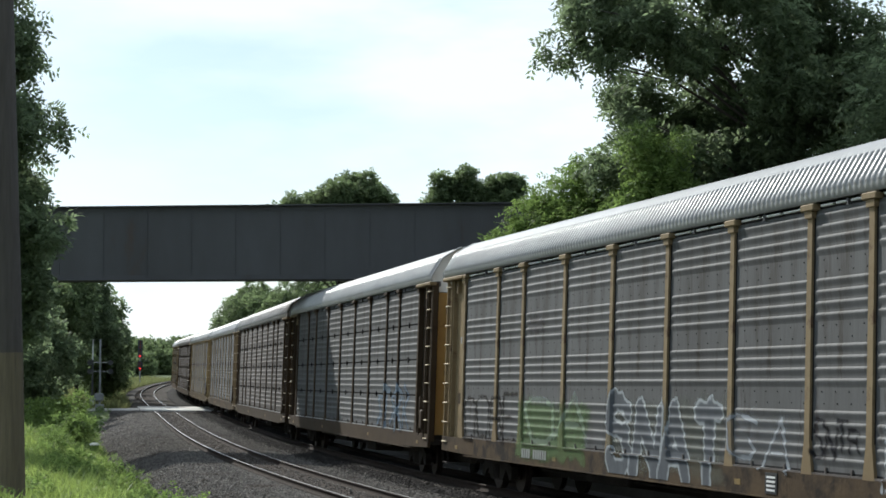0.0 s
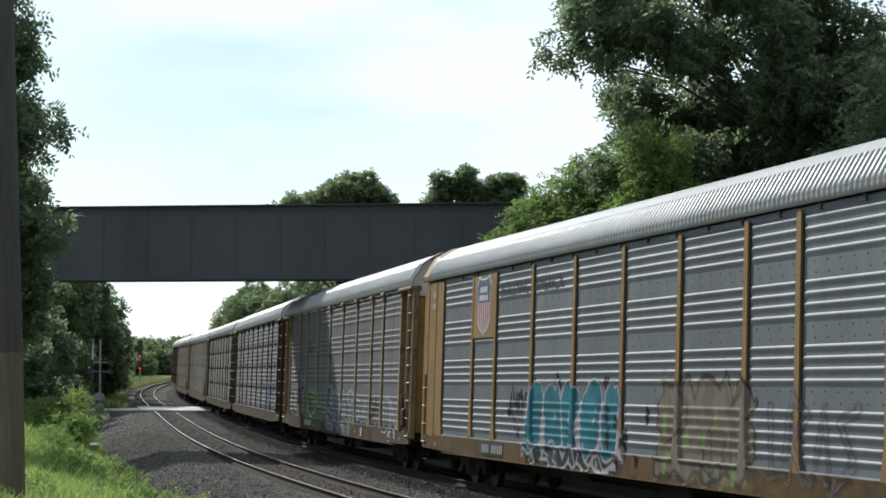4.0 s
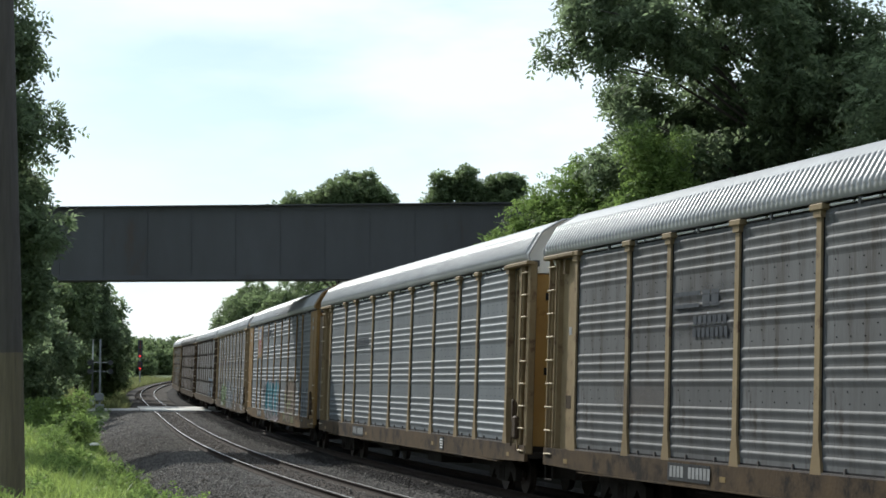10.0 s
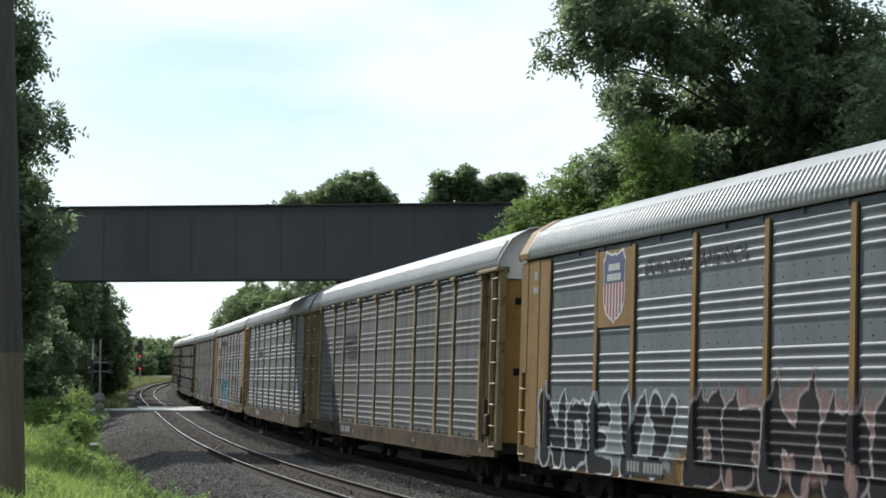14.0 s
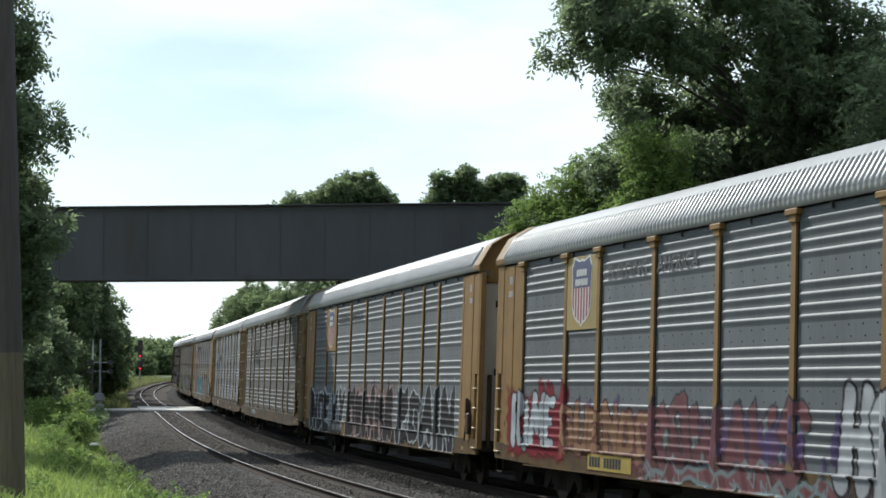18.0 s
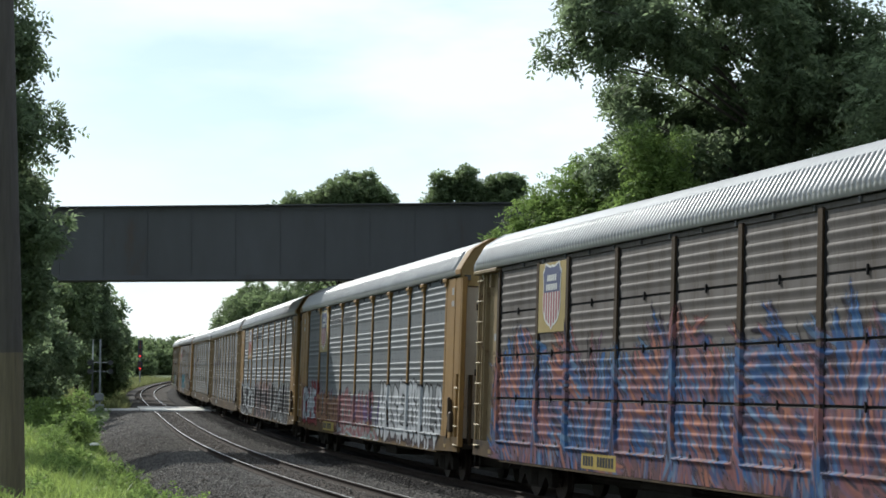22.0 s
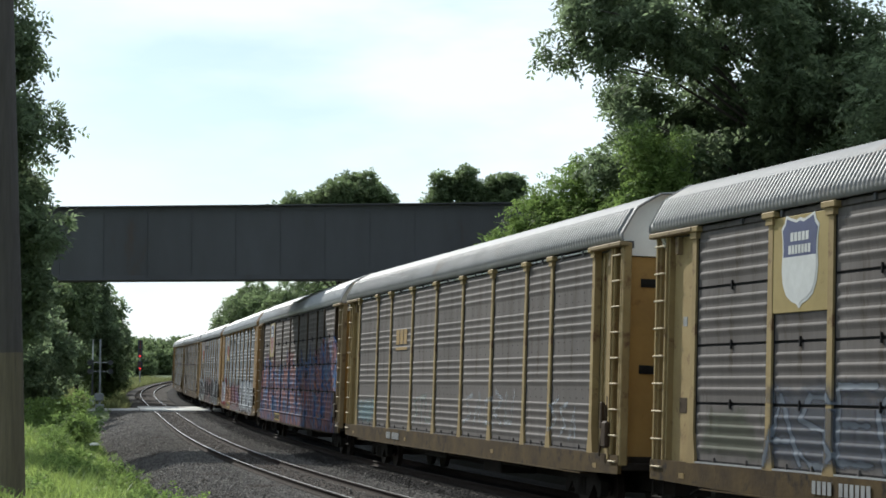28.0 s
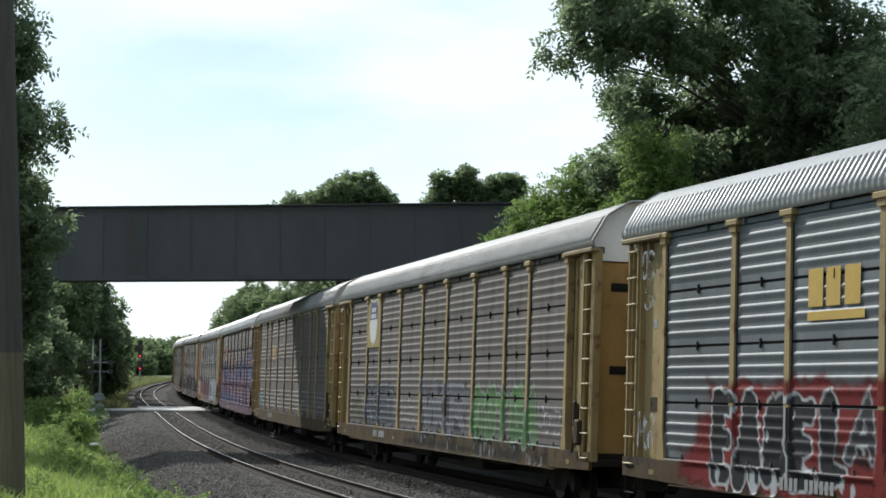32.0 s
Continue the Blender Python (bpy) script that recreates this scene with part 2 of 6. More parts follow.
# ================= rails =================
rail_mat = mat("rail_steel", (0.035, 0.024, 0.018), 0.85, 0.0, (0.02, 0.014, 0.011), 6, 6, 0.3, 60, spec=0.1)
# rail heads under the train: their shade is put into this dark steel
shaded_head = mat("shaded_rail_head", (0.05, 0.042, 0.036), 0.7, 0.2, (0.03, 0.024, 0.02), 6, 5, spec=0.1)
shine_mat = mat("rail_head", (0.40, 0.38, 0.36), 0.35, 1.0, (0.40, 0.38, 0.36), 4, 4)
RAIL_PROFILE = [(-0.075, -0.17), (0.075, -0.17), (0.075, -0.158), (0.012, -0.14), (0.012, -0.045), (0.036, -0.035), (0.036, -0.006), (0.026, 0.0),
                (-0.026, 0.0), (-0.036, -0.006), (-0.036, -0.035), (-0.012, -0.045), (-0.012, -0.14), (-0.075, -0.158)]


def rail(off, tilt, parent):
    rows = np.concatenate([np.arange(-60, 130, 1.5), np.arange(130, 500, 3.0)])
    vs, n = [], len(RAIL_PROFILE)
    for s in rows:
        a = heading(s)
        for u, v in RAIL_PROFILE:
            p = rail_at(s, off + u, v + tilt)
            vs.append(p)
    fs, k = [], []
    for i in range(len(rows) - 1):
        for j in range(n):
            fs.append((i * n + j, i * n + (j + 1) % n, (i + 1) * n + (j + 1) % n, (i + 1) * n + j))
            k.append(1 if j == 7 else 0)
    me = mesh_np("rail", vs, np.array(fs)[:, ::-1])
    me.materials.append(rail_mat)
    me.materials.append(shine_mat if off > 2 else shaded_head)
    me.polygons.foreach_set("material_index", np.array(k, dtype=np.int32))
    ob = new("rail", me)
    ob.parent = parent
    return ob


for centre, words in ((0.0, "railway track under the train, rusty rails with shade-dark heads on timber ties"), (SPACING, "empty railway track, worn shiny rails on timber ties")):
    track = tagged(new("railway_track"), words, "railway track", "tracks", "structure")
    for side in (-1, 1):
        rail(centre + side * 0.7175, side * 0.7175 * CANT, track)

# ================= the train =================
def metal(name, color, color2, rust, rough=0.45, metal_=0.35, rust_at=0.6, spec=0.4):
    return mat(name, color, rough + 0.2, metal_ * 0.5, color2, 0.9, 9, 0.25, 9, spots=rust, spot_scale=2.2, spot_at=rust_at, vary=0.13, stretch=(1.6, 1.0, 0.22), spec=spec)


galv_bright = metal("galvanized_bright", (0.106, 0.118, 0.126), (0.071, 0.080, 0.087), (0.086, 0.077, 0.068), 0.42, 0.4, 0.64)
galv_mid = metal("galvanized_weathered", (0.108, 0.110, 0.111), (0.067, 0.066, 0.065), (0.046, 0.040, 0.036), 0.50, 0.25, 0.53, 0.2)
galv_dull = metal("galvanized_grimy", (0.120, 0.107, 0.099), (0.081, 0.070, 0.064), (0.057, 0.043, 0.033), 0.55, 0.20, 0.55, 0.2)
roof_white = mat("roof_panel", (0.338, 0.338, 0.335), 0.42, 0.15, (0.269, 0.266, 0.260), 0.8, 8, 0.2, 10, spots=(0.254, 0.231, 0.208), spot_scale=1.4, spot_at=0.62, vary=0.06)
roof_grey = mat("roof_panel_grimy", (0.211, 0.207, 0.201), 0.55, 0.2, (0.159, 0.153, 0.147), 0.8, 8, 0.2, 10, spots=(0.166, 0.140, 0.121), spot_scale=1.2, spot_at=0.58, vary=0.06)
yellow_new = mat("yellow_paint", (0.228, 0.137, 0.046), 0.6, 0, (0.168, 0.098, 0.038), 1.2, 8, 0.15, 14, spots=(0.175, 0.087, 0.035), spot_scale=3, spot_at=0.63, vary=0.06, spec=0.15)
yellow_old = mat("faded_yellow_paint", (0.300, 0.225, 0.105), 0.65, 0, (0.215, 0.150, 0.068), 1.5, 9, 0.25, 14, spots=(0.121, 0.064, 0.035), spot_scale=2.5, spot_at=0.57, vary=0.08, spec=0.15)
tan_paint = mat("tan_paint", (0.235, 0.178, 0.100), 0.65, 0, (0.165, 0.118, 0.064), 1.5, 9, 0.25, 14, spots=(0.092, 0.054, 0.033), spot_scale=2.5, spot_at=0.57, vary=0.08, spec=0.12)
brown_paint = mat("rusty_brown_paint", (0.056, 0.039, 0.023), 0.7, 0, (0.037, 0.024, 0.015), 1.6, 9, 0.3, 16, spots=(0.028, 0.016, 0.009), spot_scale=3, vary=0.1, spec=0.1)
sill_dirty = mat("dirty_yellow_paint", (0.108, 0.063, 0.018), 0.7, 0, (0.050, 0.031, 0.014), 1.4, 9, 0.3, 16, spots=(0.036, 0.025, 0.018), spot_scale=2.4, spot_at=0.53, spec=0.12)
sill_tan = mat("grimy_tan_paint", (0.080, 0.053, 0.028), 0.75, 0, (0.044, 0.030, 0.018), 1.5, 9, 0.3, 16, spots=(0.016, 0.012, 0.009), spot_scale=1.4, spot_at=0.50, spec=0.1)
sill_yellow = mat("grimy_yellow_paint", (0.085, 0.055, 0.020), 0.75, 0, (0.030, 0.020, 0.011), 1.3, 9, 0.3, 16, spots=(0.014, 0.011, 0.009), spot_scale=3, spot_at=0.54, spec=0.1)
white_paint = mat("white_paint", (0.74, 0.73, 0.69), 0.5, 0, (0.58, 0.57, 0.53), 1.1, 9, 0.15, 14, spots=(0.202, 0.157, 0.112), spot_scale=2.2, spot_at=0.62, vary=0.05)
door_ochre = mat("ochre_door_paint", (0.37, 0.228, 0.074), 0.6, 0, (0.245, 0.148, 0.052), 0.9, 9, 0.2, 14, spots=(0.14, 0.075, 0.03), spot_scale=1.6, spot_at=0.58, spec=0.12)
door_pale = mat("pale_door_paint", (0.40, 0.37, 0.32), 0.65, 0, (0.28, 0.25, 0.21), 1.0, 9, 0.2, 14, spots=(0.13, 0.095, 0.065), spot_scale=1.8, spot_at=0.58, spec=0.15)
under_mat = mat("grimy_underframe", (0.030, 0.025, 0.021), 0.85, 0.1, (0.017, 0.014, 0.011), 3, 8, 0.4, 30, spots=(0.055, 0.033, 0.022), spot_scale=4, spec=0.08)
wheel_mat = mat("wheel_steel", (0.060, 0.045, 0.037), 0.6, 0.5, (0.030, 0.022, 0.020), 5, 6, 0.3, 40, spec=0.1)
rung_mat = mat("ladder_steel", (0.558, 0.468, 0.324), 0.45, 0.2, (0.405, 0.324, 0.198), 6, 6)
# near-black of slots and clips; also colours the painted-in shadow lines
dark_slot = mat("near_black", (0.012, 0.012, 0.012), 0.9, 0, (0.022, 0.02, 0.02), 8, 4, spec=0.1)
black_paint = mat("black_paint", (0.025, 0.025, 0.028), 0.5, 0, (0.05, 0.05, 0.05), 4, 6, spec=0.1)
plate_cream = mat("cream_plate_paint", (0.315, 0.240, 0.098), 0.55, 0, (0.247, 0.188, 0.075), 1.5, 8, 0.15, 14, spots=(0.150, 0.098, 0.045), spot_scale=3, spot_at=0.62, spec=0.15)
letter_white = mat("white_lettering", (0.75, 0.75, 0.73), 0.55, 0, (0.55, 0.54, 0.52), 8, 6)
letter_dark = mat("dark_lettering", (0.030, 0.035, 0.042), 0.7, 0, (0.065, 0.07, 0.078), 7, 8, spec=0.1)
letter_grey = mat("dulled_white_lettering", (0.26, 0.26, 0.25), 0.6, 0, (0.17, 0.17, 0.165), 8, 6)
letter_faint = mat("faded_lettering", (0.040, 0.044, 0.050), 0.8, 0, (0.085, 0.09, 0.095), 7, 8)
logo_blue = mat("blue_enamel", (0.036, 0.045, 0.12), 0.5, 0, (0.028, 0.034, 0.09), 5, 6)
logo_red = mat("red_enamel", (0.27, 0.045, 0.055), 0.5, 0, (0.21, 0.04, 0.045), 5, 6)
logo_white = mat("white_enamel", (0.52, 0.52, 0.50), 0.5, 0, (0.42, 0.42, 0.40), 5, 6)
logo_gold = mat("gold_lettering", (0.46, 0.29, 0.03), 0.5, 0, (0.36, 0.23, 0.04), 6, 8)
logo_faded = mat("faded_gold_lettering", (0.30, 0.175, 0.035), 0.7, 0, (0.19, 0.125, 0.05), 9, 8)
reflector_dull = mat("dull_yellow_tape", (0.21, 0.13, 0.022), 0.6, 0, (0.10, 0.065, 0.018), 9, 6)
reflector_yellow = mat("yellow_plate", (0.36, 0.26, 0.025), 0.6, 0, (0.22, 0.15, 0.02), 5, 6)

WIDE, NARROW = 2.81, 1.915
EDGES = [11.75]
for wd in (WIDE, NARROW, WIDE, WIDE, WIDE, WIDE, WIDE, NARROW, WIDE):
    EDGES.append(EDGES[-1] - wd)
Z_LOW, Z_TOP = 1.17, 4.97
PERIOD = (Z_TOP - Z_LOW) / 4
FACE = 1.488      # the flat of the side sheets
RIB = 0.021
CACHE = {}


def shared(key, make, material, smooth=False):
    """One mesh for all pieces that look alike."""
    if key not in CACHE:
        me = make()
        if smooth:
            me.shade_smooth()
        for one in (material if isinstance(material, (list, tuple)) else [material]):
            me.materials.append(one)
        CACHE[key] = me
    return CACHE[key]


def bm_mesh(name, build):
    bm = bmesh.new()
    build(bm)
    bmesh.ops.recalc_face_normals(bm, faces=bm.faces)
    me = bpy.data.meshes.new(name)
    bm.to_mesh(me)
    bm.free()
    return me


def piece(name, me, parent, m=None, label=""):
    ob = new(name, me)
    ob.parent = parent
    if m is not None:
        ob.matrix_basis = m
    if label:
        ob["label"] = label
    return ob


def rib_rows(split):
    """The (z, outward) rows of a corrugated side sheet, from the bottom up."""
    rows = [(Z_LOW, 0.0)]
    for g in range(4):
        z0 = Z_LOW + g * PERIOD
        if split:
            rows += [(z0 + 0.020, -0.03), (z0 + 0.026, 0.0)]
            starts, pitch = [z0 + 0.13 + i * 0.178 for i in range(4)], 0.178
        else:
            starts, pitch = [z0 + (0.27 if g else 0.10) + i * 0.166 for i in range(4 if g else 5)], 0.166
        for zz in starts:
            for f, o in ((0.0, 0.0), (0.18, 0.30), (0.36, 0.72), (0.48, 0.96), (0.56, 1.0), (0.64, 0.82), (0.72, 0.34), (0.78, 0.0)):
                rows.append((zz + f * pitch, o * RIB))
        if split:
            rows += [(z0 + PERIOD - 0.024, 0.0), (z0 + PERIOD - 0.018, -0.03)]
    rows.append((Z_TOP, 0.0))
    return rows


ROWS = {False: rib_rows(False), True: rib_rows(True)}


def panel_mesh(width, split):
    """A pressed sheet with ribs that die out before its upright edges, and rows of rivets on its flats."""
    rows = ROWS[split]
    cols = [(-width / 2, 0), (-width / 2 + 0.10, 0), (-width / 2 + 0.16, 0.7), (-width / 2 + 0.22, 1), (width / 2 - 0.22, 1), (width / 2 - 0.16, 0.7), (width / 2 - 0.10, 0), (width / 2, 0)]
    vs, fs = [], []
    for z, o in rows:
        for x, k in cols:
            vs.append((x, FACE + (o * k if o > 0 else o), z))
    c = len(cols)
    for i in range(len(rows) - 1):
        for j in range(c - 1):
            fs.append((i * c + j, i * c + j + 1, (i + 1) * c + j + 1, (i + 1) * c + j))
    n = len(vs)
    back = [(-width / 2, FACE - 0.05, Z_LOW), (width / 2, FACE - 0.05, Z_LOW), (width / 2, FACE - 0.05, Z_TOP), (-width / 2, FACE - 0.05, Z_TOP)]
    vs += back
    fs += [(n + 3, n + 2, n + 1, n), (n, n + 1, c - 1, 0), (n + 2, n + 3, (len(rows) - 1) * c, (len(rows) - 1) * c + c - 1)]
    rivets = []
    for g in range(1, 4):
        zc = Z_LOW + g * PERIOD + (0.06 if split else 0.0)
        for zr in (() if split else (zc + 0.04, zc + 0.21)):
            for i in range(int(width / 0.42)):
                rivets.append((-width / 2 + 0.2 + i * 0.42 + (0.07 if zr > zc + 0.1 else 0), zr))
    for x, z in rivets:
        b = len(vs)
        r = 0.012
        vs += [(x - r, FACE, z - r), (x + r, FACE, z - r), (x + r, FACE, z + r), (x - r, FACE, z + r), (x, FACE + 0.014, z)]
        fs += [(b, b + 1, b + 4, b + 4), (b + 1, b + 2, b + 4, b + 4), (b + 2, b + 3, b + 4, b + 4), (b + 3, b, b + 4, b + 4)]
    me = bpy.data.meshes.new("side_sheet")
    me.from_pydata(vs, [], [tuple(dict.fromkeys(f)) for f in fs])
    me.update()
    me.polygons.foreach_set("material_index", [0] * (len(fs) - 4 * len(rivets)) + [1] * (4 * len(rivets)))
    bmx = bmesh.new()
    bmx.from_mesh(me)
    bmesh.ops.recalc_face_normals(bmx, faces=bmx.faces)
    bmx.to_mesh(me)
    bmx.free()
    return me


def post_mesh(cap, gap=0.03, sides=(-1, 1)):
    """An upright with a foot that flares out to the sill and, on most cars, a bracket at its head."""
    def build(bm):
        prism(bm, [(-0.175, 1.13), (0.175, 1.13), (0.17, 1.16), (0.085, 1.62), (0.075, 5.0), (-0.075, 5.0), (-0.085, 1.62), (-0.17, 1.16)], 1.40, 1.536)
        if cap:
            box(bm, -0.21, 0.21, 1.42, 1.60, 4.96, 5.06, 0.015)
            box(bm, -0.12, 0.12, 1.42, 1.57, 4.86, 4.965)
        n_ = len(bm.faces)
        # near-black strips stand in for the shadow line beside the post
        for k in sides:
            prism(bm, [(k * 0.07, 1.62), (k * (0.082 + gap), 1.62), (k * (0.075 + gap), 4.95), (k * 0.07, 4.95)], 1.44, FACE + 0.010)
        bm.faces.ensure_lookup_table()
        for f in bm.faces[n_:]:
            f.material_index = 1
    return bm_mesh("post", build)


ROOF_LINE = [(1.56, 5.07), (1.585, 5.085), (1.59, 5.185), (1.585, 5.205), (1.56, 5.25), (1.485, 5.385), (1.405, 5.525), (1.325, 5.66), (1.29, 5.70), (1.08, 5.835), (0.86, 5.965), (0.45, 6.0), (0.0, 6.015)]
RIBBED = {3: 0.6, 4: 1.0, 5: 1.0, 6: 1.0, 7: 0.95}      # where along the roof line the pressed ribs stand, and how far


def roof_mesh(pitch, deep, hood):
    """The roof: an upright eave strip, a leaning band of pressed ribs with rounded ends, a plain upper slope and a nearly flat crown."""
    half = [(y, z) for y, z in ROOF_LINE]
    line = half + [(-y, z) for y, z in half[-2::-1]]
    xs_, up = [], []
    end = 13.55
    xs_ += [end, end - 0.03, end - hood]
    up += [0, 0, 0]
    x = end - hood - 0.02
    while x - pitch > -(end - hood):
        for f, o in ((0.0, 0), (0.05, 0.6), (0.12, 0.95), (0.32, 1), (0.52, 0.95), (0.59, 0.6), (0.64, 0)):
            xs_.append(x - f * pitch)
            up.append(o)
        x -= pitch
    xs_ += [-(end - hood), -(end - 0.03), -end]
    up += [0, 0, 0]
    X, U = np.array(xs_), np.array(up, float)
    c = len(line)
    h = len(half)
    vs = np.zeros((len(X), c, 3))
    for j, (y, z) in enumerate(line):
        k = RIBBED.get(j if j < h else c - 1 - j, 0.0)
        nyz = np.array([math.copysign(0.86, y), 0.5])
        vs[:, j, 0] = X
        vs[:, j, 1] = y + nyz[0] * U * deep * k
        vs[:, j, 2] = z + nyz[1] * U * deep * k
    n = len(X)
    ii_ = (np.arange(n - 1)[:, None] * c + np.arange(c - 1)).ravel()
    faces = np.stack([ii_, ii_ + 1, ii_ + c + 1, ii_ + c], 1)
    return mesh_np("roof", vs.reshape(-1, 3), faces[:, ::-1])


def end_outline(z0, z1, inset=0.03):
    """The end wall's outline between two heights."""
    pts = []
    ys = [(1.42, z0)] + [(y - inset, z) for y, z in ROOF_LINE if z0 < z < z1]
    if z1 < 5.1:
        ys = [(1.42, z0), (1.42, z1)]
    right = ys
    left = [(-y, z) for y, z in reversed(ys) if y > 0.001]
    return right + left


def ladder_mesh(z0, z1, side, width):
    def build(bm):
        for x in (-width / 2, width / 2):
            box(bm, x - 0.03, x + 0.03, side * 1.50 - 0.03, side * 1.50 + 0.03, z0, z1, 0.008)
    return bm_mesh("ladder", build)


def rung_mesh(width, side):
    def build(bm):
        rod(bm, (-width / 2, side * 1.56, 0), (width / 2, side * 1.56, 0), 0.015, 6)
        for x in (-width / 2, width / 2):
            rod(bm, (x, side * 1.50, 0), (x, side * 1.565, 0), 0.016, 6)
    return bm_mesh("rung", build)


def truck(car, x):
    """A two-axle truck: two cast side frames, a bolster, springs and two wheelsets."""
    tr = piece("truck", shared("bolster", lambda: bm_mesh("truck", lambda bm: (box(bm, -0.22, 0.22, -1.05, 1.05, 0.38, 0.62, 0.03), box(bm, -0.35, 0.35, -0.35, 0.35, 0.60, 0.72))), under_mat), car, pose(x, 0, 0))

    def side(bm):
        prism(bm, [(-1.15, 0.30), (-1.0, 0.26), (-0.72, 0.50), (-0.45, 0.24), (0.45, 0.24), (0.72, 0.50), (1.0, 0.26), (1.15, 0.30), (1.15, 0.56), (0.62, 0.80), (-0.62, 0.80), (-1.15, 0.56)], 0.95, 1.10)
        for i in (-0.16, 0.0, 0.16):
            rod(bm, (i, 1.08, 0.28), (i, 1.08, 0.60), 0.065, 8)
    for sgn in (1, -1):
        piece("side_frame", shared("side_frame", lambda: bm_mesh("side_frame", side), under_mat), tr, pose(0, 0, 0, 0, 0, 0 if sgn > 0 else 180))

    def wheelset(bm):
        rod(bm, (0, -1.05, 0), (0, 1.05, 0), 0.075, 10)
        for sgn in (1, -1):
            rod(bm, (0, sgn * 0.655, 0), (0, sgn * 0.69, 0), 0.445, 24)
            rod(bm, (0, sgn * 0.69, 0), (0, sgn * 0.79, 0), 0.42, 24)
            rod(bm, (0, sgn * 0.785, 0), (0, sgn * 0.83, 0), 0.14, 12)
    out = []
    for dx in (-0.864, 0.864):
        out.append(piece("wheelset", shared("wheelset", lambda: bm_mesh("wheelset", wheelset), wheel_mat), tr, pose(dx, 0, 0.42)))
    return out


def flat_poly(name, pts, y, material, parent, label="", thick=0.004):
    """A flat painted shape on the car's side: pts are (x, z)."""
    bm = bmesh.new()
    prism(bm, pts, y - thick, y)
    return part(name, bm, material, parent, label)


def rect(x0, x1, z0, z1):
    return [(x0, z0), (x1, z0), (x1, z1), (x0, z1)]


def shield_pts(w, h, k=1.0):
    """A heraldic shield about its middle."""
    half = [(0, 0.46), (0.10, 0.44), (0.25, 0.47), (0.36, 0.50), (0.40, 0.42), (0.48, 0.36), (0.45, 0.24), (0.44, 0.10), (0.46, -0.08), (0.43, -0.24), (0.34, -0.37), (0.20, -0.44), (0.07, -0.47), (0, -0.52)]
    pts = [(x * w * k, z * h * k) for x, z in half] + [(-x * w * k, z * h * k) for x, z in half[-2:0:-1]]
    return pts


def clip_poly(pts, axis, lim, keep_low):
    """Cuts an outline by a line parallel to an axis."""
    out = []
    for i, p in enumerate(pts):
        q = pts[(i + 1) % len(pts)]
        a, b = (p[axis] <= lim) == keep_low, (q[axis] <= lim) == keep_low
        if a:
            out.append(p)
        if a != b:
            f = (lim - p[axis]) / (q[axis] - p[axis])
            out.append((p[0] + f * (q[0] - p[0]), p[1] + f * (q[1] - p[1])))
    return out


def logo_plate(car, plate_mat, stripes=True, plate_low=3.50):
    """A painted plate on the narrow sheet with a striped shield on it; its lettering is drawn as bars."""
    x0, x1 = EDGES[2] + 0.08, EDGES[1] - 0.08
    xc, zc = (x0 + x1) / 2, 4.27
    bm = bmesh.new()
    box(bm, x0, x1, 1.46, 1.528, plate_low, 4.95, 0.006)
    plate = part("logo_plate", bm, plate_mat, car, "yellow plate with a blue, red and white shield")

    def place(pts):
        return [(xc + a, zc + b) for a, b in pts]
    w, h = 1.16, 1.28
    flat_poly("shield_border", place(shield_pts(w, h, 1.08)), 1.534, logo_white, plate)
    inner = shield_pts(w, h)
    flat_poly("shield_field", place(clip_poly(inner, 1, 0.06, False)), 1.539, logo_blue, plate)
    low = clip_poly(inner, 1, 0.06, True)
    if stripes:
        for i in range(7):
            a = -0.52 + i * 0.16
            st_ = clip_poly(clip_poly(low, 0, a, False), 0, a + 0.08, True)
            if len(st_) > 2:
                flat_poly("shield_stripe", place(st_), 1.539, logo_red, plate)
    else:
        flat_poly("shield_stripe", place(low), 1.539, logo_white, plate)
    for zb, wb in ((0.36, 0.60), (0.17, 0.72)):
        k = 5 if zb > 0.3 else 7
        for i in range(k):
            a = -wb / 2 + i * wb / k
            flat_poly("lettering_bar", place(rect(a + 0.012, a + wb / k - 0.014, zb - 0.07, zb + 0.06)), 1.544, logo_white, plate)
    return plate


def bars(car, name, x_left, z, height, widths, material, y, label="", gap=0.05):
    """Lettering that stays plain bars, from the left as seen from the line's side."""
    x = x_left
    if name == "railway_name_bar":
        for wd in widths:
            bm = bmesh.new()
            box(bm, x - wd, x, y - 0.004, y, z, z + height, 0.001)
            last = part(name, bm, material, car, label)
            x -= wd + gap
        return last
    bm = bmesh.new()
    for wd in widths:
        if wd > 0:
            box(bm, x - wd, x, y - 0.004, y, z, z + height)
        x -= abs(wd) + gap
    return part(name, bm, material, car, label)


def words(car, text, x_left, z, size, y, material, width=None, label=""):
    """Lettering in the built-in font on the car's side."""
    cu = bpy.data.curves.new("lettering", "FONT")
    cu.body, cu.size, cu.extrude = text, size, 0.002
    tmp = new("lettering", cu)
    bpy.context.view_layer.update()
    me = bpy.data.meshes.new_from_object(tmp.evaluated_get(bpy.context.evaluated_depsgraph_get()))
    bpy.data.objects.remove(tmp)
    me.materials.clear()
    me.materials.append(material)
    wide = max(v.co.x for v in me.vertices)
    m = Matrix.Translation((x_left, y, z)) @ Matrix.Rotation(math.pi, 4, "Z") @ Matrix.Rotation(math.pi / 2, 4, "X")
    if width:
        m = m @ Matrix.Diagonal((width / wide, 1, 1, 1))
    me.transform(m)
    return piece("lettering", me, car, None, label)


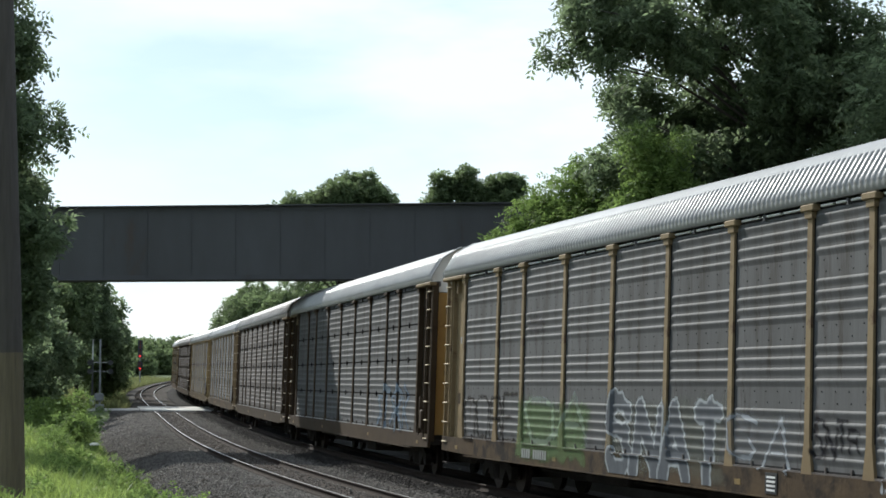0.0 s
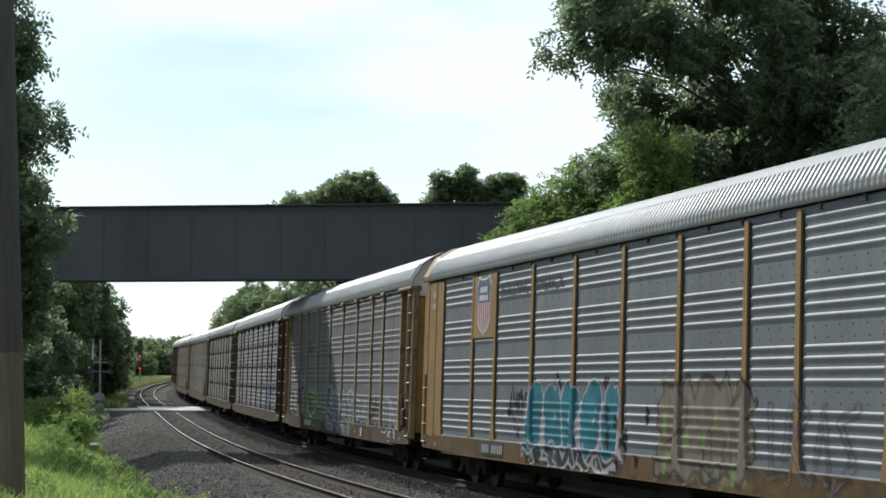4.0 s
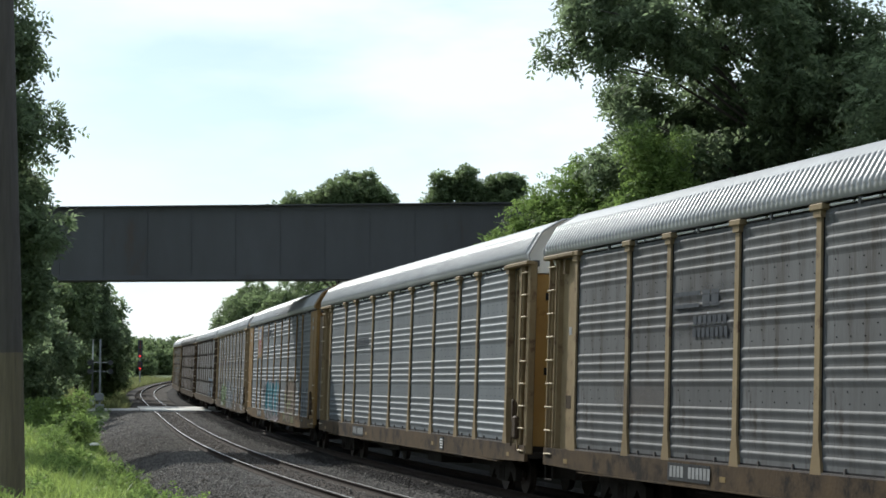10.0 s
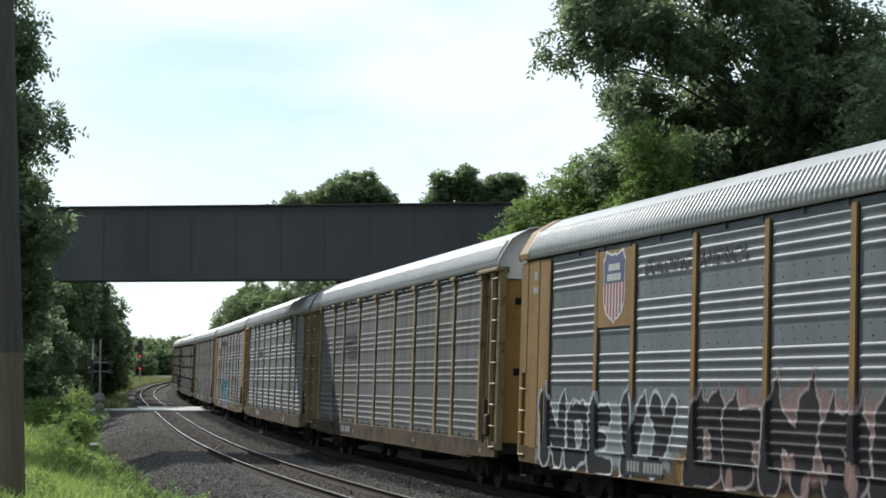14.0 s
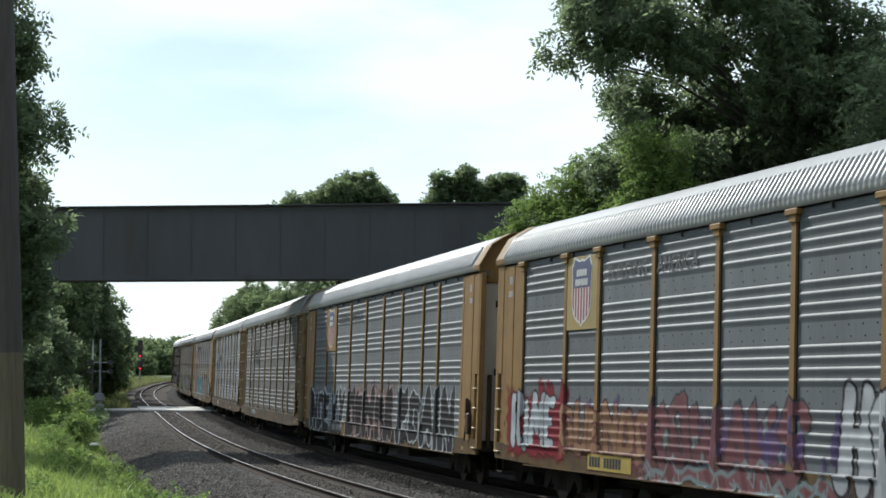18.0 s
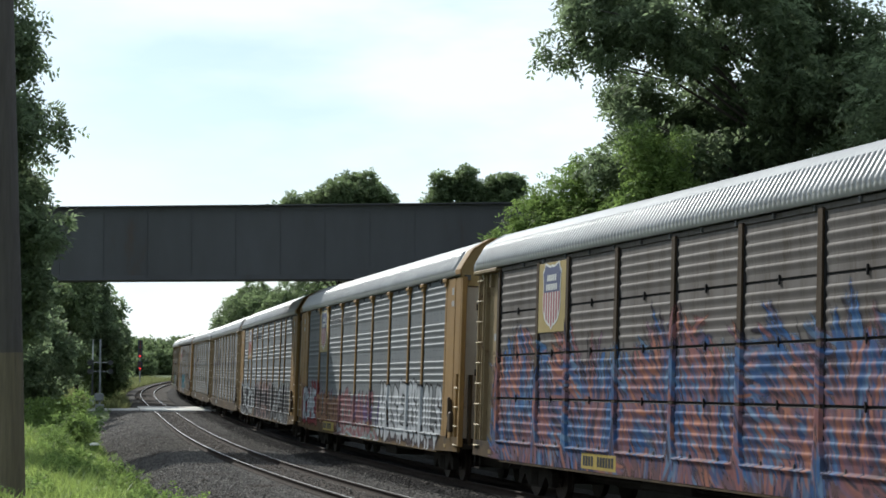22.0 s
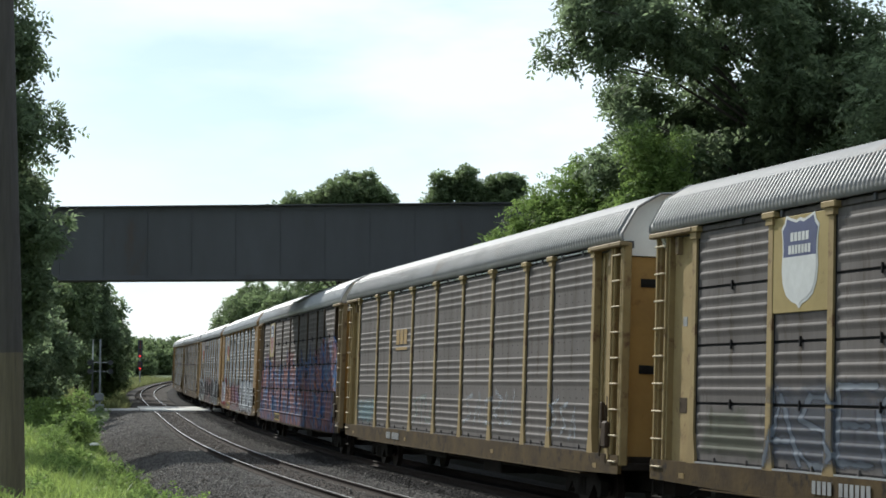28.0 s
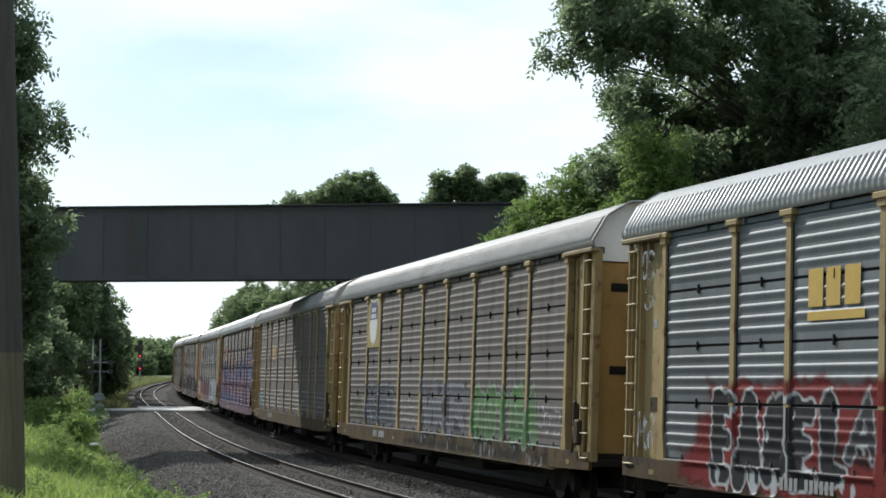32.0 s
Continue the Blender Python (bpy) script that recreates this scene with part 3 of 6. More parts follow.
# ---- spray paint on the sides: a thin skin that follows the ribs, posts and sill ----
paint_mat = bpy.data.materials.new("spray_paint")
paint_mat.use_nodes = True
pn, pk = paint_mat.node_tree.nodes, paint_mat.node_tree.links
pa = pn.new("ShaderNodeAttribute")
pa.attribute_name = "paint"
pb = pn["Principled BSDF"]
pb.inputs["Roughness"].default_value = 0.62
pb.inputs["Specular IOR Level"].default_value = 0.05
pz = pn.new("ShaderNodeTexNoise")
pz.inputs["Scale"].default_value, pz.inputs["Detail"].default_value = 7, 8
ptc = pn.new("ShaderNodeTexCoord")
pk.new(ptc.outputs["Object"], pz.inputs["Vector"])
pr = pn.new("ShaderNodeMapRange")
pr.inputs["From Min"].default_value, pr.inputs["From Max"].default_value = 0.25, 0.6
pr.inputs["To Min"].default_value = 0.86
pk.new(pz.outputs["Fac"], pr.inputs["Value"])
pm = pn.new("ShaderNodeMath")
pm.operation = "MULTIPLY"
pk.new(pa.outputs["Alpha"], pm.inputs[0])
pk.new(pr.outputs["Result"], pm.inputs[1])
ptr = pn.new("ShaderNodeBsdfTransparent")
pms = pn.new("ShaderNodeMixShader")
pk.new(pm.outputs[0], pms.inputs["Fac"])
pk.new(ptr.outputs[0], pms.inputs[1])
pk.new(pb.outputs[0], pms.inputs[2])
pk.new(pa.outputs["Color"], pb.inputs["Base Color"])
pk.new(pms.outputs[0], pn["Material Output"].inputs["Surface"])


def soft_noise(u, z, cell, seed):
    """Smooth value noise over the side of a car, 0 to 1."""
    g = np.random.default_rng(seed).random((64, 256))
    a, b = u / cell + 40, z / cell + 7
    i, j = np.floor(a).astype(int), np.floor(b).astype(int)
    fa, fb = a - i, b - j
    fa, fb = fa * fa * (3 - 2 * fa), fb * fb * (3 - 2 * fb)
    G = lambda jj, kk_: g[jj % 64, kk_ % 256]
    return (G(j, i) * (1 - fa) + G(j, i + 1) * fa) * (1 - fb) + (G(j + 1, i) * (1 - fa) + G(j + 1, i + 1) * fa) * fb


def letters_field(u, z, u0, u1, z0, z1, count, thick, seed, slant=0.0):
    """How far each place is from a row of bold, swollen letter-like strokes (below nothing inside them)."""
    rg = np.random.default_rng(seed)
    d = np.full(u.shape, 9.0)
    w_ = (u1 - u0) / count
    h_ = z1 - z0
    shapes = [[(0, 0), (0, 1), (1, 0.05), (1, 1)], [(0, 0), (0, 1), (0.9, 0.8), (0.1, 0.45), (1, 0)], [(0.1, 0), (0.5, 1), (0.95, 0)],
              [(1, 0.95), (0.1, 0.85), (0.05, 0.1), (1, 0.05)], [(0, 1), (0.1, 0.1), (0.9, 0.1), (1, 1)], [(1, 0.95), (0.1, 0.8), (0.9, 0.35), (0.05, 0.02)],
              [(0, 0), (0, 1), (0.5, 0.4), (1, 1), (1, 0)], [(0, 1), (1, 1), (0.5, 0.9), (0.5, 0)]]
    for k in range(count):
        pts = shapes[rg.integers(len(shapes))]
        lo, hi = rg.uniform(-0.06, 0.08), rg.uniform(0.85, 1.12)
        P = [(u0 + w_ * (k + 0.12 + 0.76 * a) + rg.normal(0, 0.04 * w_) + slant * b, z0 + h_ * (lo + (hi - lo) * b) + rg.normal(0, 0.03 * h_)) for a, b in pts]
        t_ = thick * rg.uniform(0.8, 1.2)
        for (xa, za), (xb, zb) in zip(P[:-1], P[1:]):
            dx, dz = xb - xa, zb - za
            f = np.clip(((u - xa) * dx + (z - za) * dz) / (dx * dx + dz * dz + 1e-9), 0, 1)
            d = np.minimum(d, np.hypot(u - xa - f * dx, z - za - f * dz) - t_ * (1.0 - 0.35 * f))
    return d


# letter skeletons on a grid five wide and seven high: pairs of column and row, strokes parted by blanks
SKELETON = {"A": "002640 1232", "C": "45361605011030", "D": "00063644412000", "E": "46060040 0333", "G": "4516050110304133", "H": "0006 4046 0343", "I": "2026",
            "K": "0006 460340", "L": "060040", "M": "0006224640", "N": "00064046", "O": "1005163645413010", "P": "00063645340203", "R": "000636453303 2340",
            "S": "45361604333241301001", "T": "0646 2620", "U": "06011030414646", "V": "062046", "W": "0610243046", "Y": "062346 2320", "B": "000636443303 03334130"}


def word_field(u, z, text, u0, u1, z0, z1, thick, seed, spike=0.0):
    """One distance field a letter: below nothing inside its swollen strokes."""
    rg = np.random.default_rng(seed)
    wide = [1.35 if c in "MW" else 0.5 if c == "I" else 1.0 for c in text]
    pen, k = u0, (u1 - u0) / sum(wide)
    for c, w_ in zip(text, wide):
        lo, hi, lean = z0 + rg.uniform(-0.10, 0.08), z1 + rg.uniform(-0.12, 0.10), rg.normal(0.04, 0.06)
        d = np.full(u.shape, 9.0)
        room = w_ * k
        for stroke in SKELETON[c].split():
            P = [(int(stroke[i]) / 4, int(stroke[i + 1]) / 6) for i in range(0, len(stroke) - 1, 2)]
            P = [(pen + thick + (room - 2 * thick) * a + lean * b * room + rg.normal(0, 0.05) * room, lo + thick * 0.7 + (hi - lo - 1.4 * thick) * b) for a, b in P]
            for (xa, za), (xb, zb) in zip(P[:-1], P[1:]):
                dx, dz = xb - xa, zb - za
                ln = math.hypot(dx, dz) + 1e-6
                f = np.clip(((u - xa) * dx + (z - za) * dz) / (ln * ln), 0, 1)
                t_ = thick * (1.0 if abs(dz) > 0.7 * ln else 0.72) * (1.1 - 0.3 * f)
                d = np.minimum(d, np.hypot(u - xa - f * dx, z - za - f * dz) - t_)
                if spike and abs(dz) > 0.8 * ln:
                    xt, zt = (xa, za) if za > zb else (xb, zb)
                    sp = spike * rg.uniform(0.3, 1.0)
                    v = np.clip((z - zt) / (sp + thick), 0, 1)
                    d = np.where(z > zt, np.minimum(d, np.abs(u - xt - 0.25 * (z - zt)) - thick * 0.9 * (1 - v) ** 1.3 + 0.5 * (v >= 1)), d)
        yield d + (soft_noise(u, z, 0.16, seed + 3) - 0.5) * 0.05
        pen += room


def spray(car, layers, split, caps, u_range, z_range, label, step=(0.045, 0.028)):
    """layers, bottom first: ('haze', u0, u1, z0, z1, colour, alpha, seed), ('letters', u0, u1, z0, z1, count, thick, fill, fill_alpha, line, line_width, line_alpha, seed, slant),
    ('word', text, u0, u1, z0, z1, thick, fill, fill_alpha, line, line_width, line_alpha, seed, spike); also 'wild', 'blobs' and 'strokes'."""
    us = np.arange(u_range[0], u_range[1], step[0])
    rzs = np.array([r[0] for r in ROWS[split]])
    zs = np.unique(np.concatenate([np.arange(z_range[0], z_range[1], step[1]), rzs[(rzs > z_range[0]) & (rzs < z_range[1])]]))
    zs = zs[np.concatenate([[True], np.diff(zs) > 0.004])]
    U, Z = np.meshgrid(us, zs)
    rgb = np.zeros(U.shape + (3,))
    al = np.zeros(U.shape)

    def over(color, a):
        a = np.clip(a, 0, 1)
        nonlocal rgb, al
        na = a + al * (1 - a)
        k = np.where(na > 1e-6, a / np.maximum(na, 1e-6), 0)[..., None]
        rgb = rgb * (1 - k) + np.asarray(color) * k
        al = na
    for ly in layers:
        if ly[0] == "haze":
            _, u0, u1, z0, z1, col, alpha, seed = ly
            n1 = soft_noise(U, Z, 0.45, seed) * 0.6 + soft_noise(U, Z, 0.17, seed + 1) * 0.4
            e = np.minimum(np.minimum((U - u0) / 0.35, (u1 - U) / 0.35), np.minimum((Z - z0) / 0.18, (z1 - Z) / 0.3))
            over(col, sm(0.0, 1.0, e + (n1 - 0.5) * 1.6) * alpha)
        elif ly[0] == "letters":
            _, u0, u1, z0, z1, count, thick, fill, fa, lcol, lw, la, seed, slant = ly
            d = letters_field(U, Z, u0, u1, z0, z1, count, thick, seed, slant)
            d = d + (soft_noise(U, Z, 0.2, seed + 5) - 0.5) * 0.05
            if la:
                over(lcol, (1 - sm(lw - 0.02, lw + 0.015, d)) * la)
            if fa:
                over(fill, (1 - sm(-0.02, 0.012, d)) * fa)
            elif la:
                al = al * sm(-0.05, -0.0, d)
        elif ly[0] == "word":
            _, text, u0, u1, z0, z1, thick, fill, fa, lcol, lw, la, seed, spike = ly
            for d in word_field(U, Z, text, u0, u1, z0, z1, thick, seed, spike):
                over(lcol, (1 - sm(lw - 0.015, lw + 0.015, d)) * la)
                tone = 0.75 + 0.5 * soft_noise(U, Z, 0.35, seed + 9)[..., None]
                over(np.asarray(fill) * tone, (1 - sm(-0.018, 0.010, d)) * fa)
        elif ly[0] == "wild":
            _, u0, u1, z0, z1, fill, fa, lcol, lw, la, seed = ly
            rg = np.random.default_rng(seed)
            cu_ = np.arange(u0 - 0.4, u1 + 0.5, 0.27)
            top = np.interp(U, cu_, z1 + rg.uniform(-0.42, 0.12, len(cu_)))
            low = np.interp(U, cu_ + 0.1, z0 + rg.uniform(-0.12, 0.2, len(cu_)))
            side_ = rg.uniform(-0.25, 0.25, 9)
            e0 = U - u0 - np.interp(Z, np.linspace(z0, z1, 9), side_)
            e1 = u1 - U - np.interp(Z, np.linspace(z0, z1, 9), side_[::-1])
            d = np.minimum(np.minimum((top - Z) * 0.6, (Z - low) * 0.6), np.minimum(e0, e1) * 0.9)
            over(lcol, sm(-lw - 0.02, -lw, d) * la)
            over(fill, sm(-0.01, 0.01, d) * fa)
            over(np.asarray(fill) * 0.45, sm(0.5, 0.58, soft_noise(U + 0.5 * Z, Z * 0.4, 0.2, seed + 1)) * sm(0.0, 0.04, d) * fa * 0.6)
            for k in range(int((u1 - u0) * 2.1)):
                ua, za = rg.uniform(u0 + 0.1, u1 - 0.2), rg.uniform(z0 + 0.3 * (z1 - z0), z1)
                dn = rg.normal(0.0, 0.55)
                for j in range(rg.integers(1, 4)):
                    ln = rg.uniform(0.3, 0.8) * (z1 - z0)
                    ub, zb = ua + ln * math.sin(dn), za - ln * math.cos(dn)
                    f = np.clip(((U - ua) * (ub - ua) + (Z - za) * (zb - za)) / (ln * ln), 0, 1)
                    r = np.hypot(U - ua - f * (ub - ua), Z - za - f * (zb - za)) - lw * rg.uniform(0.5, 1.1) * (1 - 0.6 * f)
                    over(lcol, (1 - sm(-0.012, 0.012, r)) * sm(-0.08, -0.04, d) * la)
                    dn += rg.choice((-1, 1)) * rg.uniform(1.6, 2.6)
                    ua, za = ub, zb
        elif ly[0] == "blobs":
            _, u0, u1, z0, z1, count, r0, r1, col, alpha, seed = ly
            rg = np.random.default_rng(seed)
            for k in range(count):
                ua, za, r = rg.uniform(u0, u1), rg.uniform(z0, z1), rg.uniform(r0, r1)
                q = np.hypot((U - ua) / (0.62 * r), (Z - za - 0.25 * (U - ua)) / (r * 1.15))
                over(col, (1 - sm(0.85, 1.1, q)) * alpha)
        elif ly[0] == "strokes":
            _, u0, u1, z0, z1, rise, cols, count, seed = ly
            rg = np.random.default_rng(seed)
            topz = z1 + rise * U + 0.32 * (soft_noise(U, Z * 0, 1.4, seed + 6) - 0.5) * 2 + 0.34 * (soft_noise(U, Z * 0, 0.35, seed + 7) - 0.5) * 2
            base_ = np.where((soft_noise(U - 0.5 * Z, Z * 0.6, 0.6, seed + 1) > 0.5)[..., None], np.asarray(cols[0]), np.asarray(cols[1]))
            over(base_, sm(0.0, 0.9, topz - Z) * sm(u0 - 0.2, u0 + 0.3, U) * sm(u1 + 0.2, u1 - 0.3, U) * 0.9 * (0.75 + 0.25 * soft_noise(U, Z, 0.2, seed + 2)))
            flow = 0.55 + 1.0 * (soft_noise(U * 0.7, Z, 0.8, seed + 3) - 0.5) * 2
            hue = soft_noise(U - 0.4 * Z, Z * 0.6, 0.4, seed + 4)
            for k in range(count):
                i0, j0 = rg.integers(0, len(us)), rg.integers(0, len(zs))
                ua, za = us[i0], zs[j0]
                ln, wd_ = rg.uniform(0.25, 1.1), rg.uniform(0.02, 0.09)
                if za > topz[j0, i0] - 0.1 * rg.random() or not u0 < ua < u1:
                    continue
                dn = flow[j0, i0] + rg.normal(0, 0.25)
                du, dz = math.sin(dn), -math.cos(dn)
                sl = (slice(max(0, j0 - 32), j0 + 33), slice(max(0, i0 - 28), i0 + 29))
                a_, b_ = (U[sl] - ua) * du + (Z[sl] - za) * dz, (U[sl] - ua) * dz - (Z[sl] - za) * du
                q = np.abs(b_ + 0.22 * a_ * a_) / (wd_ * np.clip(1.2 - (a_ / ln * 2) ** 2, 0.02, 1))
                w_ = (1 - sm(0.35, 1.1, q)) * (1 - sm(0.3, 0.5, np.abs(a_) / ln)) * rg.uniform(0.35, 1.0)
                warm = hue[j0, i0] + rg.normal(0, 0.16) > 0.5
                c_ = np.asarray(cols[2 + (3 if warm else 0) + rg.integers(3)]) if rg.random() > 0.16 else np.asarray(cols[8])
                na = w_ + al[sl] * (1 - w_)
                kq = np.where(na > 1e-6, w_ / np.maximum(na, 1e-6), 0)[..., None]
                rgb[sl] = rgb[sl] * (1 - kq) + c_ * kq
                al[sl] = na
    if split:
        for g in range(1, 4):
            al = al * (np.abs(Z - Z_LOW - g * PERIOD) > 0.024)
    # the side's relief
    X = EDGES[0] - U
    rz = np.array([r[0] for r in ROWS[split]])
    ro = np.array([max(r[1], 0) for r in ROWS[split]])
    Y = FACE + np.interp(Z, rz, ro)
    gap_ = np.min([np.abs(X - e) for e in EDGES], axis=0)
    Y = FACE + (Y - FACE) * np.interp(gap_, [0.10, 0.16, 0.22], [0, 0.7, 1])
    wid = np.interp(Z, [1.02, 1.16, 1.62, 5.0], [0.21, 0.19, 0.11, 0.10])
    Y = np.where(gap_ < wid, 1.538, Y)
    Y = np.where((Z < 1.17) & (gap_ >= wid), np.where((Z > 1.125) | (Z < 0.742), 1.574, 1.538), Y)
    Y = np.where((X > 11.95) | (X < -11.95), 1.54, Y)
    Y += 0.007
    n0, n1_ = U.shape
    ii_ = (np.arange(n0 - 1)[:, None] * n1_ + np.arange(n1_ - 1)).ravel()
    quads = np.stack([ii_, ii_ + n1_, ii_ + n1_ + 1, ii_ + 1], 1)
    keep = al.ravel()[quads].max(1) > 0.02
    quads = quads[keep]
    P3 = np.stack([X.ravel(), Y.ravel(), Z.ravel()], 1)
    col4 = np.concatenate([rgb.reshape(-1, 3), al.reshape(-1, 1)], 1).astype(np.float32)
    # pieces that stand apart along the car are parts of their own
    filled = np.zeros(n1_, bool)
    filled[np.unique(quads % n1_)] = True
    runs, start = [], None
    for j_ in range(n1_ + 1):
        on = j_ < n1_ and filled[j_]
        if on and start is None:
            start = j_
        if not on and start is not None:
            runs.append((start, j_))
            start = None
    for a_, b_ in runs:
        mine = quads[((quads % n1_).min(1) >= a_) & ((quads % n1_).max(1) < b_)]
        if len(mine) < 6:
            continue
        used, inv = np.unique(mine, return_inverse=True)
        me = mesh_np("graffiti", P3[used], inv.reshape(-1, 4)[:, ::-1])
        at_ = me.color_attributes.new("paint", "FLOAT_COLOR", "POINT")
        at_.data.foreach_set("color", col4[used].ravel())
        me.materials.append(paint_mat)
        piece("graffiti", me, car, None, label)


def excess_mesh():
    """The warning on an end hood, in the built-in font."""
    cu = bpy.data.curves.new("hood_lettering", "FONT")
    cu.body, cu.size, cu.extrude = "EXCESS HEIGHT CAR", 0.11, 0.002
    tmp = new("hood_lettering", cu)
    bpy.context.view_layer.update()
    me = bpy.data.meshes.new_from_object(tmp.evaluated_get(bpy.context.evaluated_depsgraph_get()))
    bpy.data.objects.remove(tmp)
    me.materials.clear()
    me.transform(Matrix(((0, 0, 1, 13.304), (1, 0, 0, -0.84), (0, 1, 0, 5.26), (0, 0, 0, 1))))
    return me


def autorack(label, sheet, paint, roof, style="old", split=False, caps=True, hood_mat=None, door=None, fine_roof=False, post_paint=None):
    """A covered car carrier: sill, posts, ribbed sheets, arched roof, end doors, ladders, trucks and couplers."""
    key = (sheet.name, paint.name, roof.name, style, split, caps, (hood_mat or white_paint).name)
    car = tagged(new("autorack_car"), label, "railcar", "cars of the train")
    top = hood_mat or white_paint
    door = door or door_ochre
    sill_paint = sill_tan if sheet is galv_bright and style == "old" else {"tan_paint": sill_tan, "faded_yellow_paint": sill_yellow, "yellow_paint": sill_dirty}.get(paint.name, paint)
    # underframe and sills
    piece("underframe", shared("under", lambda: bm_mesh("underframe", lambda bm: (
        box(bm, -13.3, 13.3, -0.35, 0.35, 0.42, 1.0), box(bm, -13.3, 13.3, -1.42, 1.42, 0.98, 1.12), box(bm, -4.2, -2.6, 0.35, 1.2, 0.40, 0.86, 0.03),
        box(bm, 1.0, 3.4, 0.5, 1.25, 0.52, 0.9, 0.03), box(bm, -2.0, 0.2, -1.2, -0.5, 0.45, 0.9, 0.03), rod(bm, (-6.5, 1.15, 0.62), (6.5, 1.15, 0.62), 0.025, 6),
        rod(bm, (4.2, 0.8, 0.62), (5.4, 0.8, 0.62), 0.16, 12))), under_mat), car)
    for sgn in (1, -1):
        turn = None if sgn > 0 else pose(0, 0, 0, 0, 0, 180)
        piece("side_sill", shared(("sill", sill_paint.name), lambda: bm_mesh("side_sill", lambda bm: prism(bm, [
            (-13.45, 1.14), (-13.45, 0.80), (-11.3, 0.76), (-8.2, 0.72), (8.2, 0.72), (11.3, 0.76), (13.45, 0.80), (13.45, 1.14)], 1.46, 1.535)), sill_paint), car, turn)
        # white flanges paint in the light that catches the ledge's top
        bright = style == "new" or split
        piece("sill_flange", shared(("flange", bright), lambda: bm_mesh("sill_flange", lambda bm: box(bm, -11.8, 11.8, 1.40, 1.534, 1.142, 1.168)), roof_white if bright else galv_dull), car, turn)
        if style == "old" and sgn > 0:
            # dark strip stands in for the shadow line below the sheets
            piece("sheet_gap", shared("sheet_gap", lambda: bm_mesh("sheet_gap", lambda bm: box(bm, -11.72, 11.72, 1.45, FACE + 0.006, 1.169, 1.20)), dark_slot), car)
            for i in range(9):
                for k_ in (0.3, 0.72):
                    piece("sill_clip", shared("sill_clip", lambda: bm_mesh("sill_clip", lambda bm: box(bm, -0.018, 0.018, 1.47, FACE + 0.03, 1.15, 1.25)), dark_slot if not split else galv_dull), car, pose(EDGES[i] + (EDGES[i + 1] - EDGES[i]) * k_, 0, 0))
        if (split or style == "new") and sgn > 0:
            piece("eave_strip", shared(("eave_strip", sheet.name), lambda: bm_mesh("eave_strip", lambda bm: box(bm, -11.7, 11.7, 1.435, FACE + 0.004, 4.972, 5.048)), sheet), car)
        if style == "old" and sgn > 0:
            for i in range(9):
                a_, b_ = EDGES[i + 1] + 0.24, EDGES[i] - 0.24
                if not split:
                    for k_ in range(3):
                        w_ = (b_ - a_) / 3
                        piece("eave_bar", shared(("eave_bar", b_ - a_ > 2.0), lambda: bm_mesh("eave_bar", lambda bm: box(bm, -w_ / 2 + 0.05, w_ / 2 - 0.05, 1.44, 1.515, 5.005, 5.04, 0.006)), white_paint), car, pose(a_ + w_ * (k_ + 0.5), 0, 0))
                    piece("eave_gap", shared(("eave_gap", b_ - a_ > 2.0), lambda: bm_mesh("eave_gap", lambda bm: box(bm, (a_ - b_) / 2 - 0.1, (b_ - a_) / 2 + 0.1, 1.43, 1.475, 4.975, 5.068)), dark_slot), car, pose((a_ + b_) / 2, 0, 0))
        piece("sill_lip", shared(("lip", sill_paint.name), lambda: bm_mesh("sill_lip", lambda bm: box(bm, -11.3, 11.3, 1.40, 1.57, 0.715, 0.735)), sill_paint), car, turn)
        for i in range(9):
            wd = EDGES[i] - EDGES[i + 1]
            ob = piece("side_sheet", shared(("sheet", wd > 2.5, split, sheet.name), lambda: panel_mesh(wd, split), [sheet, dark_slot]), car,
                       (turn or Matrix()) @ pose((EDGES[i] + EDGES[i + 1]) / 2, 0, 0))
        for e in EDGES:
            sides = (-1,) if e == EDGES[0] else (1,) if e == EDGES[-1] else (-1, 1)
            piece("post", shared(("post", caps, (post_paint or paint).name, split, sides), lambda: post_mesh(caps, 0.075 if split and not caps else 0.03, sides), [post_paint or paint, dark_slot]), car, (turn or Matrix()) @ pose(e, 0, 0))
        piece("top_rail", shared("top_rail", lambda: bm_mesh("top_rail", lambda bm: (box(bm, -13.4, 13.4, 1.30, 1.43, 4.95, 5.08), [box(bm, x - 0.03, x + 0.03, 1.42, 1.535, 4.965, 5.06) for x in np.arange(-11, 11.2, 1.4)])), galv_mid), car, turn)
        if split and sgn > 0:
            for g in range(1, 4):
                piece("seam_line", shared("seamline", lambda: bm_mesh("seam_line", lambda bm: box(bm, -11.72, 11.72, 1.44, FACE - 0.018, -0.03, 0.03)), dark_slot), car, pose(0, 0, Z_LOW + g * PERIOD))
                for i in range(9):
                    piece("seam_clip", shared("seam", lambda: bm_mesh("seam_clip", lambda bm: box(bm, -0.014, 0.014, 1.43, FACE + 0.03, -0.075, 0.075)), dark_slot), car, pose((EDGES[i] + EDGES[i + 1]) / 2, 0, Z_LOW + g * PERIOD))
    hood = 0.55 if style == "new" else 0.10
    piece("roof", shared(("roof", roof.name, hood, fine_roof), lambda: roof_mesh(0.125 if fine_roof else 0.17, 0.040 if fine_roof else 0.055, hood), roof), car, None)
